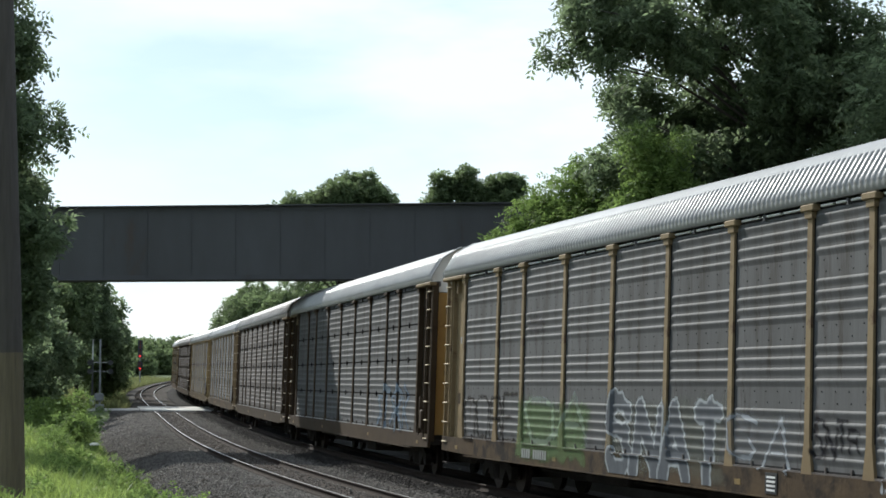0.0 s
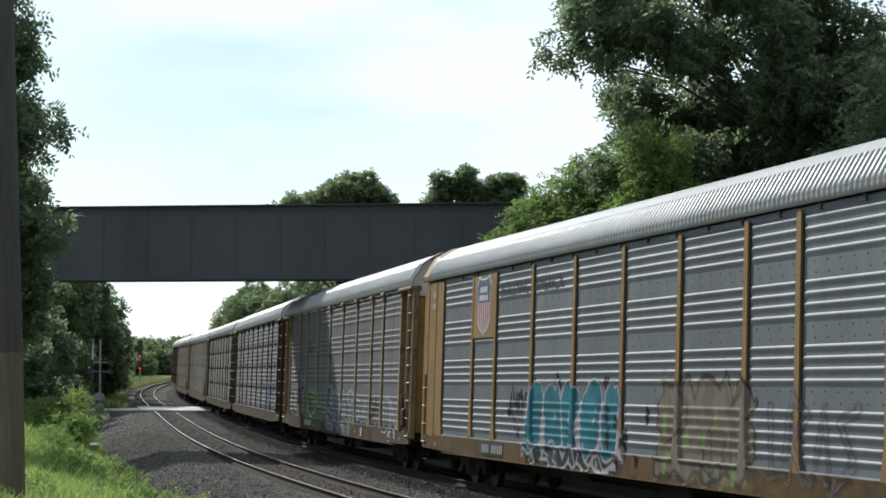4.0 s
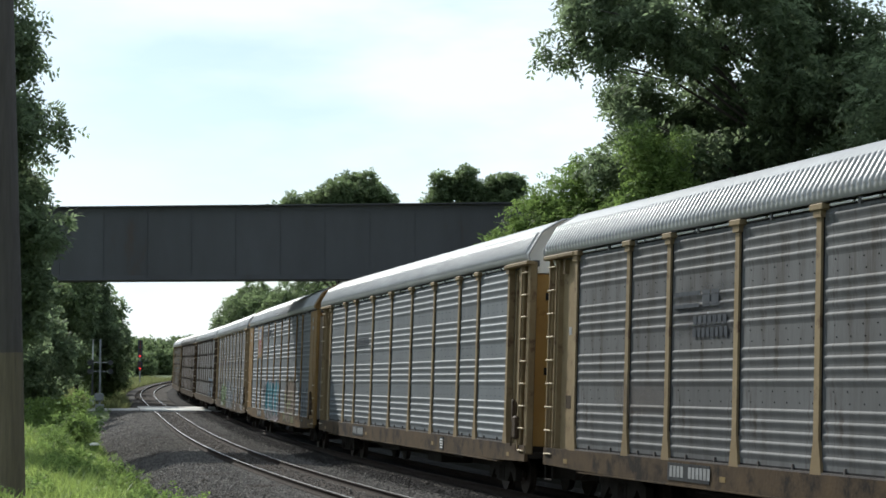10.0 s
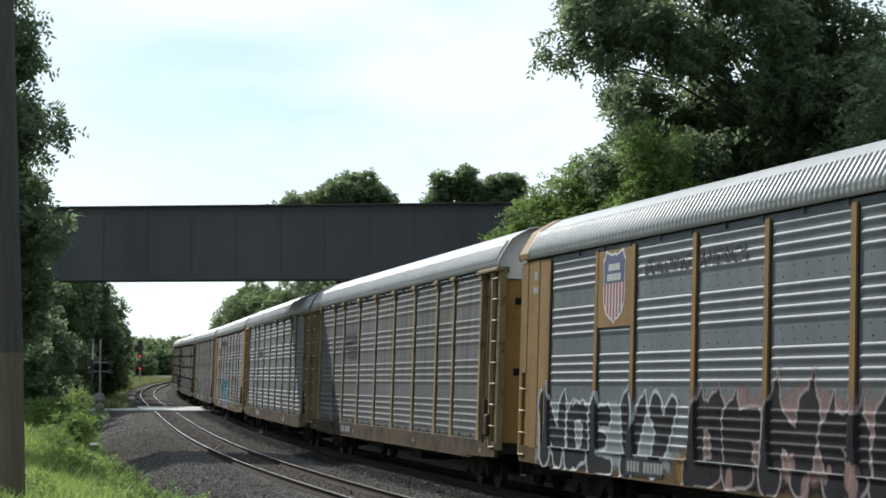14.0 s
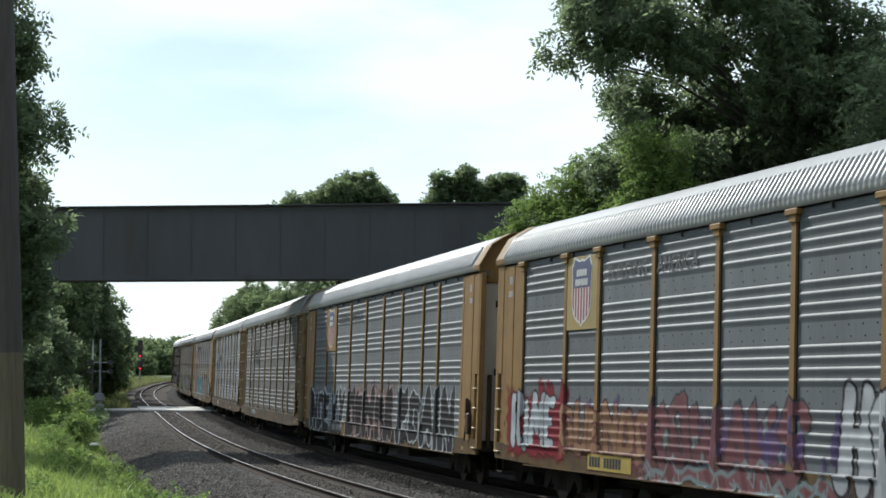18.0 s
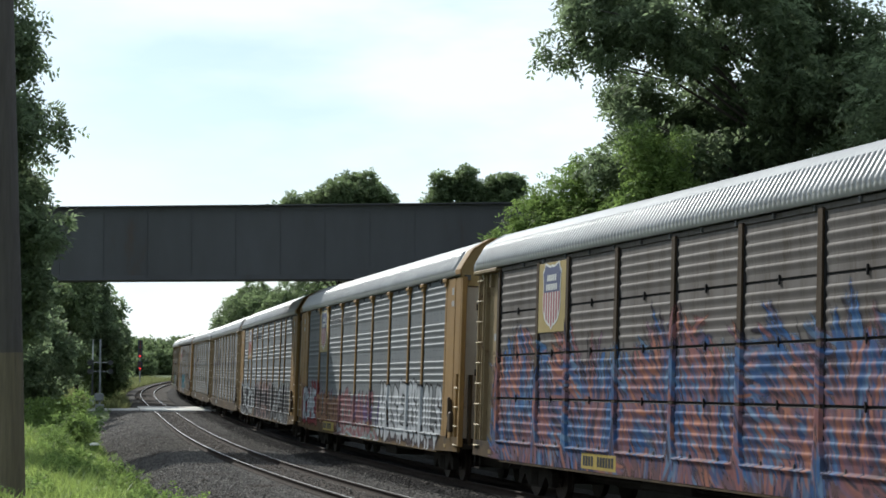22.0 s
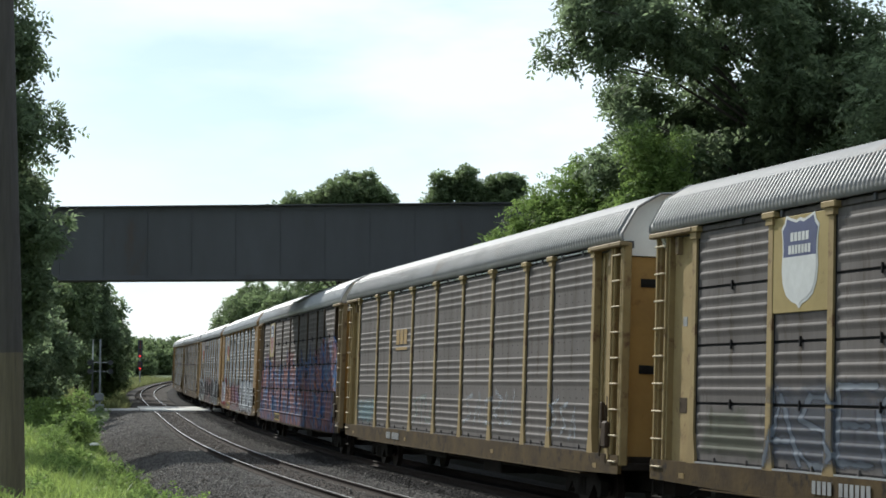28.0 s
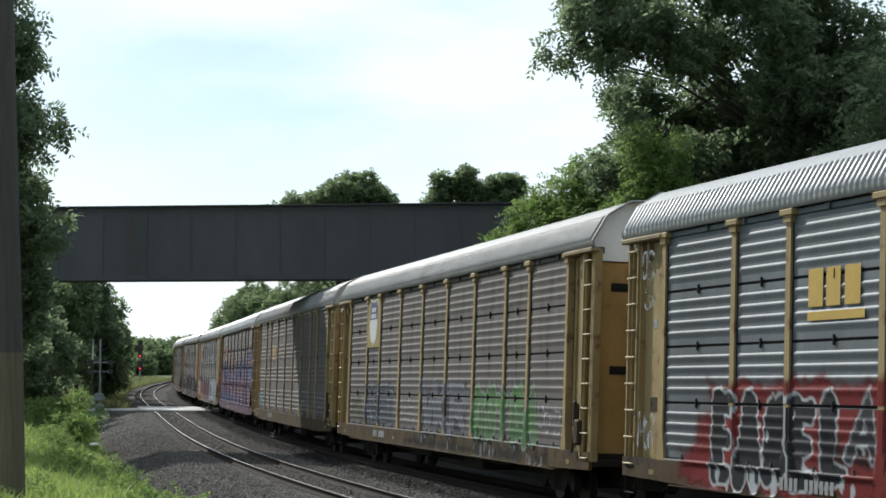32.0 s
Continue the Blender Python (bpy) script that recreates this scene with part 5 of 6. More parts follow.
spray(c, [("haze", 0.1, 2.6, 1.2, 2.1, (0.12, 0.13, 0.09), 0.45, 91), ("haze", 2.7, 7.0, 1.2, 2.5, (0.085, 0.10, 0.13), 0.45, 90), ("word", "ASEG", 2.7, 7.1, 1.2, 2.4, 0.06, (0.16, 0.18, 0.20), 0.6, (0.05, 0.055, 0.07), 0.03, 0.6, 92, 0.0), ("word", "EE", 8.0, 9.8, 1.35, 2.05, 0.04, (0.24, 0.26, 0.20), 0.7, WHITE, 0.01, 0.3, 93, 0.2),
          ("haze", 10.4, 15.4, 1.2, 2.5, (0.08, 0.075, 0.09), 0.6, 88), ("word", "VKR", 10.4, 15.4, 1.15, 2.45, 0.20, (0.085, 0.08, 0.095), 0.7, (0.24, 0.25, 0.26), 0.035, 0.7, 94, 0.0), ("word", "GOTOA", 15.9, 21.5, 1.2, 2.25, 0.22, (0.075, 0.15, 0.052), 0.9, (0.27, 0.30, 0.27), 0.045, 0.8, 95, 0.3), ("blobs", 16.1, 17.4, 1.2, 2.0, 4, 0.1, 0.22, (0.03, 0.035, 0.035), 0.9, 98),
          ("word", "OOHB", 21.6, 23.2, 1.5, 1.95, 0.022, (0.33, 0.34, 0.34), 0.8, WHITE, 0.006, 0.3, 96, 0.0), ("haze", 8.5, 22.5, 0.72, 1.15, (0.035, 0.035, 0.035), 0.7, 89), ("blobs", 9.5, 22.3, 0.72, 1.15, 26, 0.06, 0.17, (0.20, 0.20, 0.19), 0.55, 97)], True, True, (0, 23.45), (0.74, 2.6), "green, white and grey spray-painted graffiti")
c = add(6, autorack("seamed grey covered car carrier with gold lettering and red graffiti", galv_bright, yellow_old, roof_white, split=True, door=door_ochre))
for i, wd in enumerate((0.45, 0.42, 0.45)):
    bars(c, "railway_name_bar", EDGES[2] - 0.62 - i * 0.55, 3.56, 0.56, [wd], logo_gold, 1.513, "gold lettering of a railway")
bars(c, "railway_name_bar", EDGES[2] - 0.60, 3.36, 0.13, [1.7], logo_gold, 1.513)
number_plate(c, 4.5, None, letter_white)
spray(c, [("haze", 1.7, 10.0, 0.74, 2.62, (0.15, 0.026, 0.024), 0.9, 101), ("haze", 1.2, 3.2, 0.74, 2.05, (0.15, 0.026, 0.024), 0.8, 110), ("haze", 0.6, 2.6, 0.74, 1.5, (0.15, 0.026, 0.024), 0.8, 111), ("word", "EABEL", 2.0, 6.7, 0.92, 2.28, 0.23, INK, 0.97, (0.37, 0.39, 0.39), 0.045, 0.95, 102, 0.1), ("haze", 5.6, 7.4, 1.2, 1.75, INK, 0.85, 107), ("blobs", 2.2, 7.2, 0.74, 1.05, 8, 0.08, 0.2, (0.36, 0.38, 0.38), 0.9, 103), ("blobs", 2.6, 7.1, 1.5, 2.2, 8, 0.06, 0.13, (0.36, 0.38, 0.38), 0.85, 106), ("word", "A", 6.55, 7.35, 1.3, 2.2, 0.10, INK, 0.9, CHALK, 0.04, 0.9, 108, 0.2),
          ("word", "MSR", -1.0, -0.25, 1.3, 1.85, 0.022, CHALK, 0.85, CHALK, 0.006, 0.3, 105, 0.0), ("word", "OSR", -0.95, -0.2, 4.25, 4.75, 0.022, CHALK, 0.8, CHALK, 0.006, 0.3, 104, 0.0), ("word", "SI", -0.8, -0.35, 3.75, 4.15, 0.02, CHALK, 0.7, CHALK, 0.006, 0.3, 109, 0.0)], True, True, (-1.1, 10.6), (0.74, 4.8), "black and white letters on red spray paint")
c = add(7, autorack("weathered grey covered car carrier with tan posts", galv_mid, tan_paint, roof_white))

# ================= ties =================
tie_mat = mat("tie_wood", (0.085, 0.065, 0.05), 0.9, 0, (0.045, 0.034, 0.027), 5, 8, 0.6, 30, vary=0.2, stretch=(6, 1, 1))


def tie_pose(s, centre):
    p = rail_at(s, centre, -0.185)
    a = heading(s)
    return Matrix.Translation(p) @ Matrix.Rotation(-a, 4, "Z") @ Matrix.Rotation(CANT, 4, "Y")


tie_me = bm_mesh("tie", lambda bm: box(bm, -1.30, 1.30, -0.115, 0.115, -0.16, 0.012, 0.012))
tie_me.materials.append(tie_mat)
plate_me = bm_mesh("tie_plate", lambda bm: (box(bm, -0.83, -0.60, -0.09, 0.09, 0.012, 0.03), box(bm, 0.60, 0.83, -0.09, 0.09, 0.012, 0.03)))
plate_me.materials.append(rail_mat)
tracks = [o for o in scene.objects if o.name.startswith("railway_track")]
rg = random.Random(5)
for i in range(290):
    ob = piece("tie", tie_me, tracks[1], tie_pose(4 + i * 0.53, SPACING) @ pose(rg.uniform(-0.05, 0.05), 0, rg.uniform(-0.02, 0.0), 0, 0, rg.uniform(-1.5, 1.5)))
bm = bmesh.new()
for i in range(330):
    m = tie_pose(-40 + i * 0.53, 0.0)
    for v in box(bm, -1.30, 1.30, -0.115, 0.115, -0.16, 0.012):
        v.co = m @ v.co
for i in range(160):
    m = tie_pose(158 + i * 0.7, SPACING)
    for v in box(bm, -1.30, 1.30, -0.115, 0.115, -0.16, 0.012):
        v.co = m @ v.co
tagged(part("ties", bm, tie_mat, tracks[0]), kind="stuff")

# ================= loose ballast stones =================
rs = np.random.default_rng(11)
stone_mat = mat("ballast_stone", (0.175, 0.158, 0.142), 0.95, 0, (0.066, 0.058, 0.050), 12, 6, 0, 40, spots=(0.062, 0.048, 0.037), spot_scale=0.5, spot_at=0.54, vary=0.5, island=True)
n = 105000
far_ = rs.random(n) < 0.28
ss_ = np.where(far_, 70 + 60 * rs.random(n), 4 + 70 * rs.random(n) ** 1.25)
oo = np.where(rs.random(n) < 0.55, rs.uniform(5.1, 8.8, n), rs.uniform(0.9, 5.4, n))
aa = np.interp(ss_, SS, ang)
cx = np.interp(ss_, SS, TX) - oo * np.cos(aa)
cy = np.interp(ss_, SS, TY) + oo * np.sin(aa)
bz = np.interp(oo, ballast_offs, ballast_zs)
cz = np.interp(ss_, SS, TZ) + bz + packed(ss_, oo) * (-0.05 - bz) + CANT * np.interp(oo, [-4, -1, 1, 3, 4, 6, 9], [-1, -1, 1, -.5, -.5, 1.2, 1.2]) * 0.7
keep = ((ss_ < 110.6) | (ss_ > 124.4)) & (np.abs(np.abs(oo - SPACING) - 0.7175) > 0.12) & ((np.abs(oo - SPACING) > 0.95) | (rs.random(n) < 0.25))
base = np.array([(1, 0, 0), (-1, 0, 0), (0, 1, 0), (0, -1, 0), (0, 0, 1), (0, 0, -1)], float)
tri = np.array([(0, 2, 4), (2, 1, 4), (1, 3, 4), (3, 0, 4), (2, 0, 5), (1, 2, 5), (3, 1, 5), (0, 3, 5)])
cx, cy, cz, oo = cx[keep], cy[keep], cz[keep], oo[keep]
n = len(cx)
size = rs.uniform(0.018, 0.042, n) * np.where(cy > 105, 1.6, 1.0)
rot = rs.normal(size=(n, 3, 3))
rot, _ = np.linalg.qr(rot)
vv = np.einsum("vk,nkj->nvj", base, rot * size[:, None, None] * rs.uniform(0.6, 1.2, (n, 3, 1))) + np.stack([cx, cy, cz + 0.01], 1)[:, None]
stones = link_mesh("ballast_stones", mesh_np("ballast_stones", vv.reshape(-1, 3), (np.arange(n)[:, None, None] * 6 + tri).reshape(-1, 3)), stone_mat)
# stones by the train's track carry oil and painted-in train shade
stones.data.materials.append(mat("oily_shaded_stone", (0.050, 0.045, 0.041), 0.9, 0, (0.022, 0.019, 0.017), 12, 6, 0, 40, vary=0.5, island=True, spec=0.15))
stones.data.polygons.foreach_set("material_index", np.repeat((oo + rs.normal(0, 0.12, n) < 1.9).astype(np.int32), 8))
tagged(stones, "loose grey crushed stones between and beside the rails", "stones", kind="stuff")

# ================= bridge =================
steel_dark = mat("bridge_steel", (0.085, 0.085, 0.088), 0.8, 0.05, (0.055, 0.053, 0.053), 0.35, 9, 0.2, 8, spots=(0.07, 0.05, 0.04), spot_scale=0.7, spot_at=0.6, stretch=(1, 1, 0.3))
concrete = mat("concrete", (0.34, 0.32, 0.29), 0.9, 0, (0.22, 0.205, 0.185), 0.8, 9, 0.4, 20, spots=(0.13, 0.12, 0.105), spot_scale=1.2)
BR_Y, BR_W, BR_LOW, BR_TOP = 72.0, 6.2, 6.48, 9.335
bridge = tagged(new("girder_bridge"), "dark riveted steel plate girder bridge crossing over the railway", "bridge")
for y0 in (0.0, BR_W):
    girder = piece("girder", shared("web", lambda: bm_mesh("girder", lambda bm: box(bm, -20, 14, -0.012, 0.012, BR_LOW + 0.03, BR_TOP - 0.03)), steel_dark), bridge, pose(0, y0, 0.30 if y0 else 0.0))
    for zf in (BR_LOW, BR_TOP - 0.045):
        piece("flange", shared("flange_br", lambda: bm_mesh("flange", lambda bm: box(bm, -20, 14, -0.22, 0.22, 0, 0.045, 0.006)), steel_dark), girder, pose(0, 0, zf))
        piece("flange_angle", shared("angle_br", lambda: bm_mesh("flange_angle", lambda bm: box(bm, -20, 14, -0.03, 0.03, -0.08, 0.08)), steel_dark), girder, pose(0, 0, zf + (0.12 if zf < 8 else -0.09)))
    for i in range(20):
        piece("stiffener", shared("stiff", lambda: bm_mesh("stiffener", lambda bm: box(bm, -0.012, 0.012, -0.03, 0.03, BR_LOW + 0.05, BR_TOP - 0.05)), steel_dark), girder, pose(-19.4 + i * 1.72, 0, 0))
piece("deck", shared("deck", lambda: bm_mesh("deck", lambda bm: box(bm, -20, 14, 0.15, BR_W - 0.15, 7.75, 8.05)), concrete), bridge)
for i in range(12):
    piece("floor_beam", shared("beam", lambda: bm_mesh("floor_beam", lambda bm: (box(bm, -0.15, 0.15, 0.14, BR_W - 0.14, 7.15, 7.18), box(bm, -0.015, 0.015, 0.14, BR_W - 0.14, 7.18, 7.75))), steel_dark), bridge, pose(-18.5 + i * 2.85, 0, 0))
bridge.matrix_basis = pose(-4, BR_Y, 0, 0, 0, -6.3)
for xa, xb in ((-23.5, -20.0), (14.0, 17.5)):
    ab = new("bridge_abutment", bm_mesh("bridge_abutment", lambda bm: (box(bm, xa, xb, -1.0, BR_W + 1.0, -2.0, 6.83, 0.05), box(bm, xa if xa < 0 else xb - 0.8, xa + 0.8 if xa < 0 else xb, -1.0, BR_W + 1.0, 6.83, 8.05, 0.04))))
    ab.data.materials.append(concrete)
    ab.matrix_basis = bridge.matrix_basis.copy()
    tagged(ab, "grey concrete abutment under the end of the bridge", "bridge abutment", "bridge abutments")

# ================= level crossing =================
road_mat = mat("crossing_road", (0.44, 0.42, 0.39), 0.9, 0, (0.33, 0.31, 0.29), 1.5, 8, 0.3, 30, spots=(0.24, 0.23, 0.22), spot_scale=1.0)
panel_mat = mat("crossing_panel", (0.58, 0.56, 0.52), 0.9, 0, (0.46, 0.44, 0.41), 1.5, 8, 0.3, 30, spots=(0.32, 0.31, 0.29), spot_scale=1.0)
for wording, s0, s1, offs, lift, tone in (("pale worn road surface of a level crossing", 112.0, 118.5, (5.95, 7.0, 10.0, 14.0, 30.0), -0.02, road_mat), ("pale concrete panels of the level crossing between the rails", 111.0, 124.0, (-9.0, -3.0, 0.0, 1.4, 4.0, 5.9), 0.012, panel_mat)):
    rows = [rail_at(q_, o, lift + CANT * np.interp(o, [-3, 0, 4, 6], [-1, 0, 0, 1]) * 0.9) for q_ in np.linspace(s0, s1, 9) for o in offs]
    c = len(offs)
    ii = (np.arange(8)[:, None] * c + np.arange(c - 1)).ravel()
    road = link_mesh("road", mesh_np("road", rows, np.stack([ii + 1, ii, ii + c, ii + c + 1], 1)), tone)
    so = road.modifiers.new("thick", "SOLIDIFY")
    so.thickness = 0.09
    so.offset = -1
    tagged(road, wording, "road", kind="structure")

grey_metal = mat("grey_metal", (0.30, 0.31, 0.32), 0.5, 0.4, (0.18, 0.18, 0.18), 3, 6, 0.2, 20)
signal_black = mat("signal_black", (0.02, 0.02, 0.022), 0.6, 0, (0.04, 0.04, 0.04), 4, 5)
lens_red = mat("unlit_red_lens", (0.18, 0.02, 0.02), 0.25, 0, (0.10, 0.012, 0.012), 9, 3)


def crossing_signal(at_s, off):
    base = rail_at(at_s, off)
    sig = tagged(new("crossing_signal"), "grey level crossing signal with raised gate arm and lamp bars", "crossing signal")
    bm = bmesh.new()
    rod(bm, (0, 0, -0.6), (0, 0, 5.2), 0.075, 10)
    part("mast", bm, grey_metal, sig)
    bm = bmesh.new()
    box(bm, -0.32, 0.32, -0.3, 0.3, -0.6, 0.45, 0.04)
    part("base_box", bm, grey_metal, sig)
    bm = bmesh.new()
    box(bm, -0.42, 0.28, -0.28, 0.28, 0.7, 1.25, 0.05)
    mech = part("gate_mechanism", bm, grey_metal, sig)
    bm = bmesh.new()
    prism(bm, [(-0.60, 3.7), (-0.48, 3.7), (-0.50, 5.2), (-0.56, 5.2)], -0.20, -0.14)
    arm_low = part("gate_arm", bm, logo_white, sig, "white upper length of a raised gate arm")
    bm = bmesh.new()
    prism(bm, [(-0.62, 1.0), (-0.46, 1.0), (-0.48, 3.7), (-0.60, 3.7)], -0.20, -0.14)
    part("gate_arm", bm, signal_black, sig, "dark lower length of the gate arm")
    bm = bmesh.new()
    prism(bm, [(-0.75, 1.0), (-0.40, 0.9), (-0.40, 0.4), (-0.75, 0.4)], -0.24, -0.16)
    part("counterweight", bm, grey_metal, sig)
    for z in (2.85, 3.5):
        bm = bmesh.new()
        rod(bm, (-0.85, -0.1, z), (0.85, -0.1, z), 0.03, 8)
        arm = part("lamp_bar", bm, grey_metal, sig)
        for x in (-0.75, 0.75):
            bm = bmesh.new()
            rod(bm, (x, -0.17, z), (x, -0.13, z), 0.19, 18)
            rod(bm, (x, -0.13, z), (x, 0.12, z), 0.13, 12)
            part("lamp", bm, signal_black, arm)
    sig.matrix_basis = Matrix.Translation(base) @ Matrix.Rotation(-heading(at_s), 4, "Z")
    return sig


crossing_signal(112.0, 8.85)
marker = tagged(new("marker_post"), "plain grey lineside post standing in the weeds", "post")
bm = bmesh.new()
rod(bm, (0, 0, -0.5), (0, 0, 1.7), 0.07, 8)
box(bm, -0.1, 0.1, -0.02, 0.02, 1.4, 1.75, 0.01)
part("post", bm, grey_metal, marker)
marker.matrix_basis = Matrix.Translation(rail_at(105, 14.4, 0.0))

# block signal far along the line, two red lights
glow = bpy.data.materials.new("red_signal_light")
glow.use_nodes = True
gb = glow.node_tree.nodes["Principled BSDF"]
gb.inputs["Base Color"].default_value = (0.5, 0.02, 0.02, 1)
gb.inputs["Emission Color"].default_value = (1.0, 0.06, 0.05, 1)
gb.inputs["Emission Strength"].default_value = 0.9
block = tagged(new("railway_signal"), "black railway signal mast showing two red lights", "railway signal")
bm = bmesh.new()
rod(bm, (0, 0, -0.8), (0, 0, 6.2), 0.09, 10)
part("mast", bm, grey_metal, block)
for z, lit in ((5.55, False), (4.3, True), (2.6, True)):
    bm = bmesh.new()
    box(bm, -0.34, 0.34, -0.20, -0.12, z - 0.62, z + 0.62, 0.05)
    box(bm, -0.18, 0.18, -0.12, 0.18, z - 0.45, z + 0.45, 0.03)
    head = part("signal_head", bm, signal_black, block)
    for k in (-0.36, 0.0, 0.36):
        bm = bmesh.new()
        rod(bm, (0, -0.225, z + k), (0, -0.20, z + k), 0.13 if (lit and k == -0.36) else 0.11, 14)
        part("lens", bm, glow if (lit and k == -0.36) else lens_red, head)
        bm = bmesh.new()
        rod(bm, (0, -0.42, z + k + 0.13), (0, -0.20, z + k + 0.13), 0.05, 8)
        part("hood", bm, signal_black, head)
bm = bmesh.new()
box(bm, -0.35, 0.35, -0.3, 0.3, -0.8, 0.3, 0.03)
part("base", bm, concrete, block)
p = rail_at(236, SPACING + 3.0)
block.matrix_basis = Matrix.Translation((p.x, p.y, p.z)) @ pose(0, 0, 0, 0, 0, 8)

# ================= utility pole =================
# two wood tones: dark shaft above, tan foot below
pole_wood = mat("dark_pole_wood", (0.085, 0.072, 0.062), 0.85, 0, (0.05, 0.042, 0.036), 3, 9, 0.6, 30, stretch=(8, 8, 0.5))
pole_tan = mat("tan_pole_wood", (0.165, 0.132, 0.080), 0.85, 0, (0.095, 0.074, 0.045), 3, 9, 0.6, 30, stretch=(8, 8, 0.5))
pole = tagged(new("utility_pole"), "dark wooden utility pole with a tan lower length", "utility pole")
bm = bmesh.new()
rod(bm, (0, 0, 2.83), (-0.36, 0.1, 12.0), 0.185, 20, 0.13)
part("shaft", bm, pole_wood, pole, smooth=False)
bm = bmesh.new()
rod(bm, (0.08, 0, 0.2), (0, 0, 2.85), 0.195, 20, 0.187)
part("foot", bm, pole_tan, pole, "tan wooden lower length")
pole.matrix_basis = pose(-5.46, 24.0, 0)

# ================= trees =================
bark = mat("bark", (0.075, 0.06, 0.048), 0.95, 0, (0.035, 0.028, 0.022), 4, 9, 0.8, 25, stretch=(4, 4, 0.7))


def leaf_mat(name, c1, c2, trans):
    return mat(name, c1, 0.62, 0, c2, 0.35, 4, trans=trans, vary=0.35, island=True, spec=0.22)


leaf_dark = leaf_mat("leaf_dark", (0.145, 0.186, 0.100), (0.112, 0.148, 0.080), 0.7)
leaf_mid = leaf_mat("leaf_green", (0.138, 0.180, 0.085), (0.105, 0.142, 0.068), 0.65)
leaf_light = leaf_mat("leaf_light", (0.165, 0.235, 0.066), (0.115, 0.168, 0.050), 0.6)


def frond_mesh(name, clumps, count, length, pairs, leaf_l, leaf_w, seed, droop=0.35, shell=0.5):
    """A crown of small leaves: fronds of paired leaflets that spring outward from the clumps."""
    r_ = np.random.default_rng(seed)
    cl = np.asarray(clumps, float)
    wt = cl[:, 3] ** 2
    k = r_.choice(len(cl), count, p=wt / wt.sum())
    d = r_.normal(size=(count, 3))
    d /= np.linalg.norm(d, axis=1)[:, None]
    rad = cl[k, 3] * (shell + (1 - shell) * r_.random(count)) * r_.uniform(0.75, 1.18, count)
    base_ = cl[k, :3] + d * rad[:, None] * np.array([1, 1, 0.85])
    ax = d + r_.normal(0, 0.45, (count, 3))
    ax[:, 2] -= droop
    ax /= np.linalg.norm(ax, axis=1)[:, None]
    side = np.cross(ax, r_.normal(size=(count, 3)) + np.array([0, 0, 1.5]))
    side /= np.linalg.norm(side, axis=1)[:, None] + 1e-9
    nrm = np.cross(ax, side)
    L_ = length * r_.uniform(0.6, 1.25, count)
    V = []
    for i in range(pairs):
        f = (i + 0.8) / pairs
        root = base_ + ax * (L_ * f)[:, None] - np.array([0, 0, 1.0]) * (L_ * 0.25 * f * f)[:, None]
        for sgn in (-1, 1):
            ll = leaf_l * r_.uniform(0.7, 1.2, count) * (1.1 - 0.5 * abs(f - 0.5))
            dr = ax * 0.45 + side * sgn * 0.85 + nrm * r_.normal(0, 0.28, count)[:, None]
            dr[:, 2] -= 0.25
            dr /= np.linalg.norm(dr, axis=1)[:, None]
            wv = np.cross(dr, nrm + 0.5 * r_.normal(size=(count, 3)))
            wv /= np.linalg.norm(wv, axis=1)[:, None] + 1e-9
            hw = (leaf_w * 0.5 * r_.uniform(0.75, 1.2, count))[:, None] * wv
            mid = root + dr * (ll * 0.45)[:, None]
            V.append(np.stack([root, mid + hw, root + dr * ll[:, None], mid - hw], 1))
    V = np.concatenate(V).reshape(-1, 3)
    return mesh_np(name, V, np.arange(len(V)).reshape(-1, 4))


def clumps_in(centre, radii, count, r0, r1, seed, low=-1.0):
    """Clump centres scattered through an egg-shaped crown, thicker near its skin."""
    r_ = np.random.default_rng(seed)
    out = []
    while len(out) < count:
        d = r_.normal(size=3)
        d /= np.linalg.norm(d)
        if d[2] < low:
            continue
        f = r_.uniform(0.35, 1.0) ** 0.5
        out.append((*(np.array(centre) + d * np.array(radii) * f * r_.uniform(0.82, 1.1)), r_.uniform(r0, r1)))
    return out


def limb_mesh(foot, top, r0, clumps, seed, every=1):
    """A tapered, slightly bent trunk with limbs that reach into the clumps."""
    r_ = random.Random(seed)
    bm = bmesh.new()
    foot, top = Vector(foot), Vector(top)
    pts = [foot.lerp(top, i / 6) + Vector((r_.uniform(-1, 1), r_.uniform(-1, 1), 0)) * 0.02 * (top - foot).length * (0 < i < 6) for i in range(7)]
    for i in range(6):
        rod(bm, pts[i], pts[i + 1], r0 * (1 - 0.13 * i), 9, r0 * (1 - 0.13 * (i + 1)))
    for c_ in clumps[::every]:
        e = Vector(c_[:3])
        a = pts[min(6, max(2, int(6 * max(0.0, min(1.0, (e.z - 1.5 - foot.z) / max(0.1, (top.z - foot.z)))))))]
        mid = a.lerp(e, 0.5) + Vector((0, 0, 0.08 * (e - a).length))
        q = min(0.06, r0 * 0.25)
        rod(bm, a, mid, q, 6, q * 0.6)
        rod(bm, mid, e, q * 0.6, 5, q * 0.15)
    return bm


def tree(label, foot, top, r0, clumps, count, length, pairs, leaf_l, leaf_w, material, seed, every=1, droop=0.35, name="tree", group="", shell=0.5):
    t_ = tagged(new(name), label, "shrub" if name == "shrub" else "tree", group)
    fz = float(ground_z(np.array([foot[0]]), np.array([foot[1]]))[0]) - 0.15
    part("trunk", limb_mesh((foot[0], foot[1], fz), top, r0, clumps, seed, every), bark, t_)
    link_mesh("crown", frond_mesh("crown", clumps, count, length, pairs, leaf_l, leaf_w, seed, droop, shell), material, t_)
    return t_


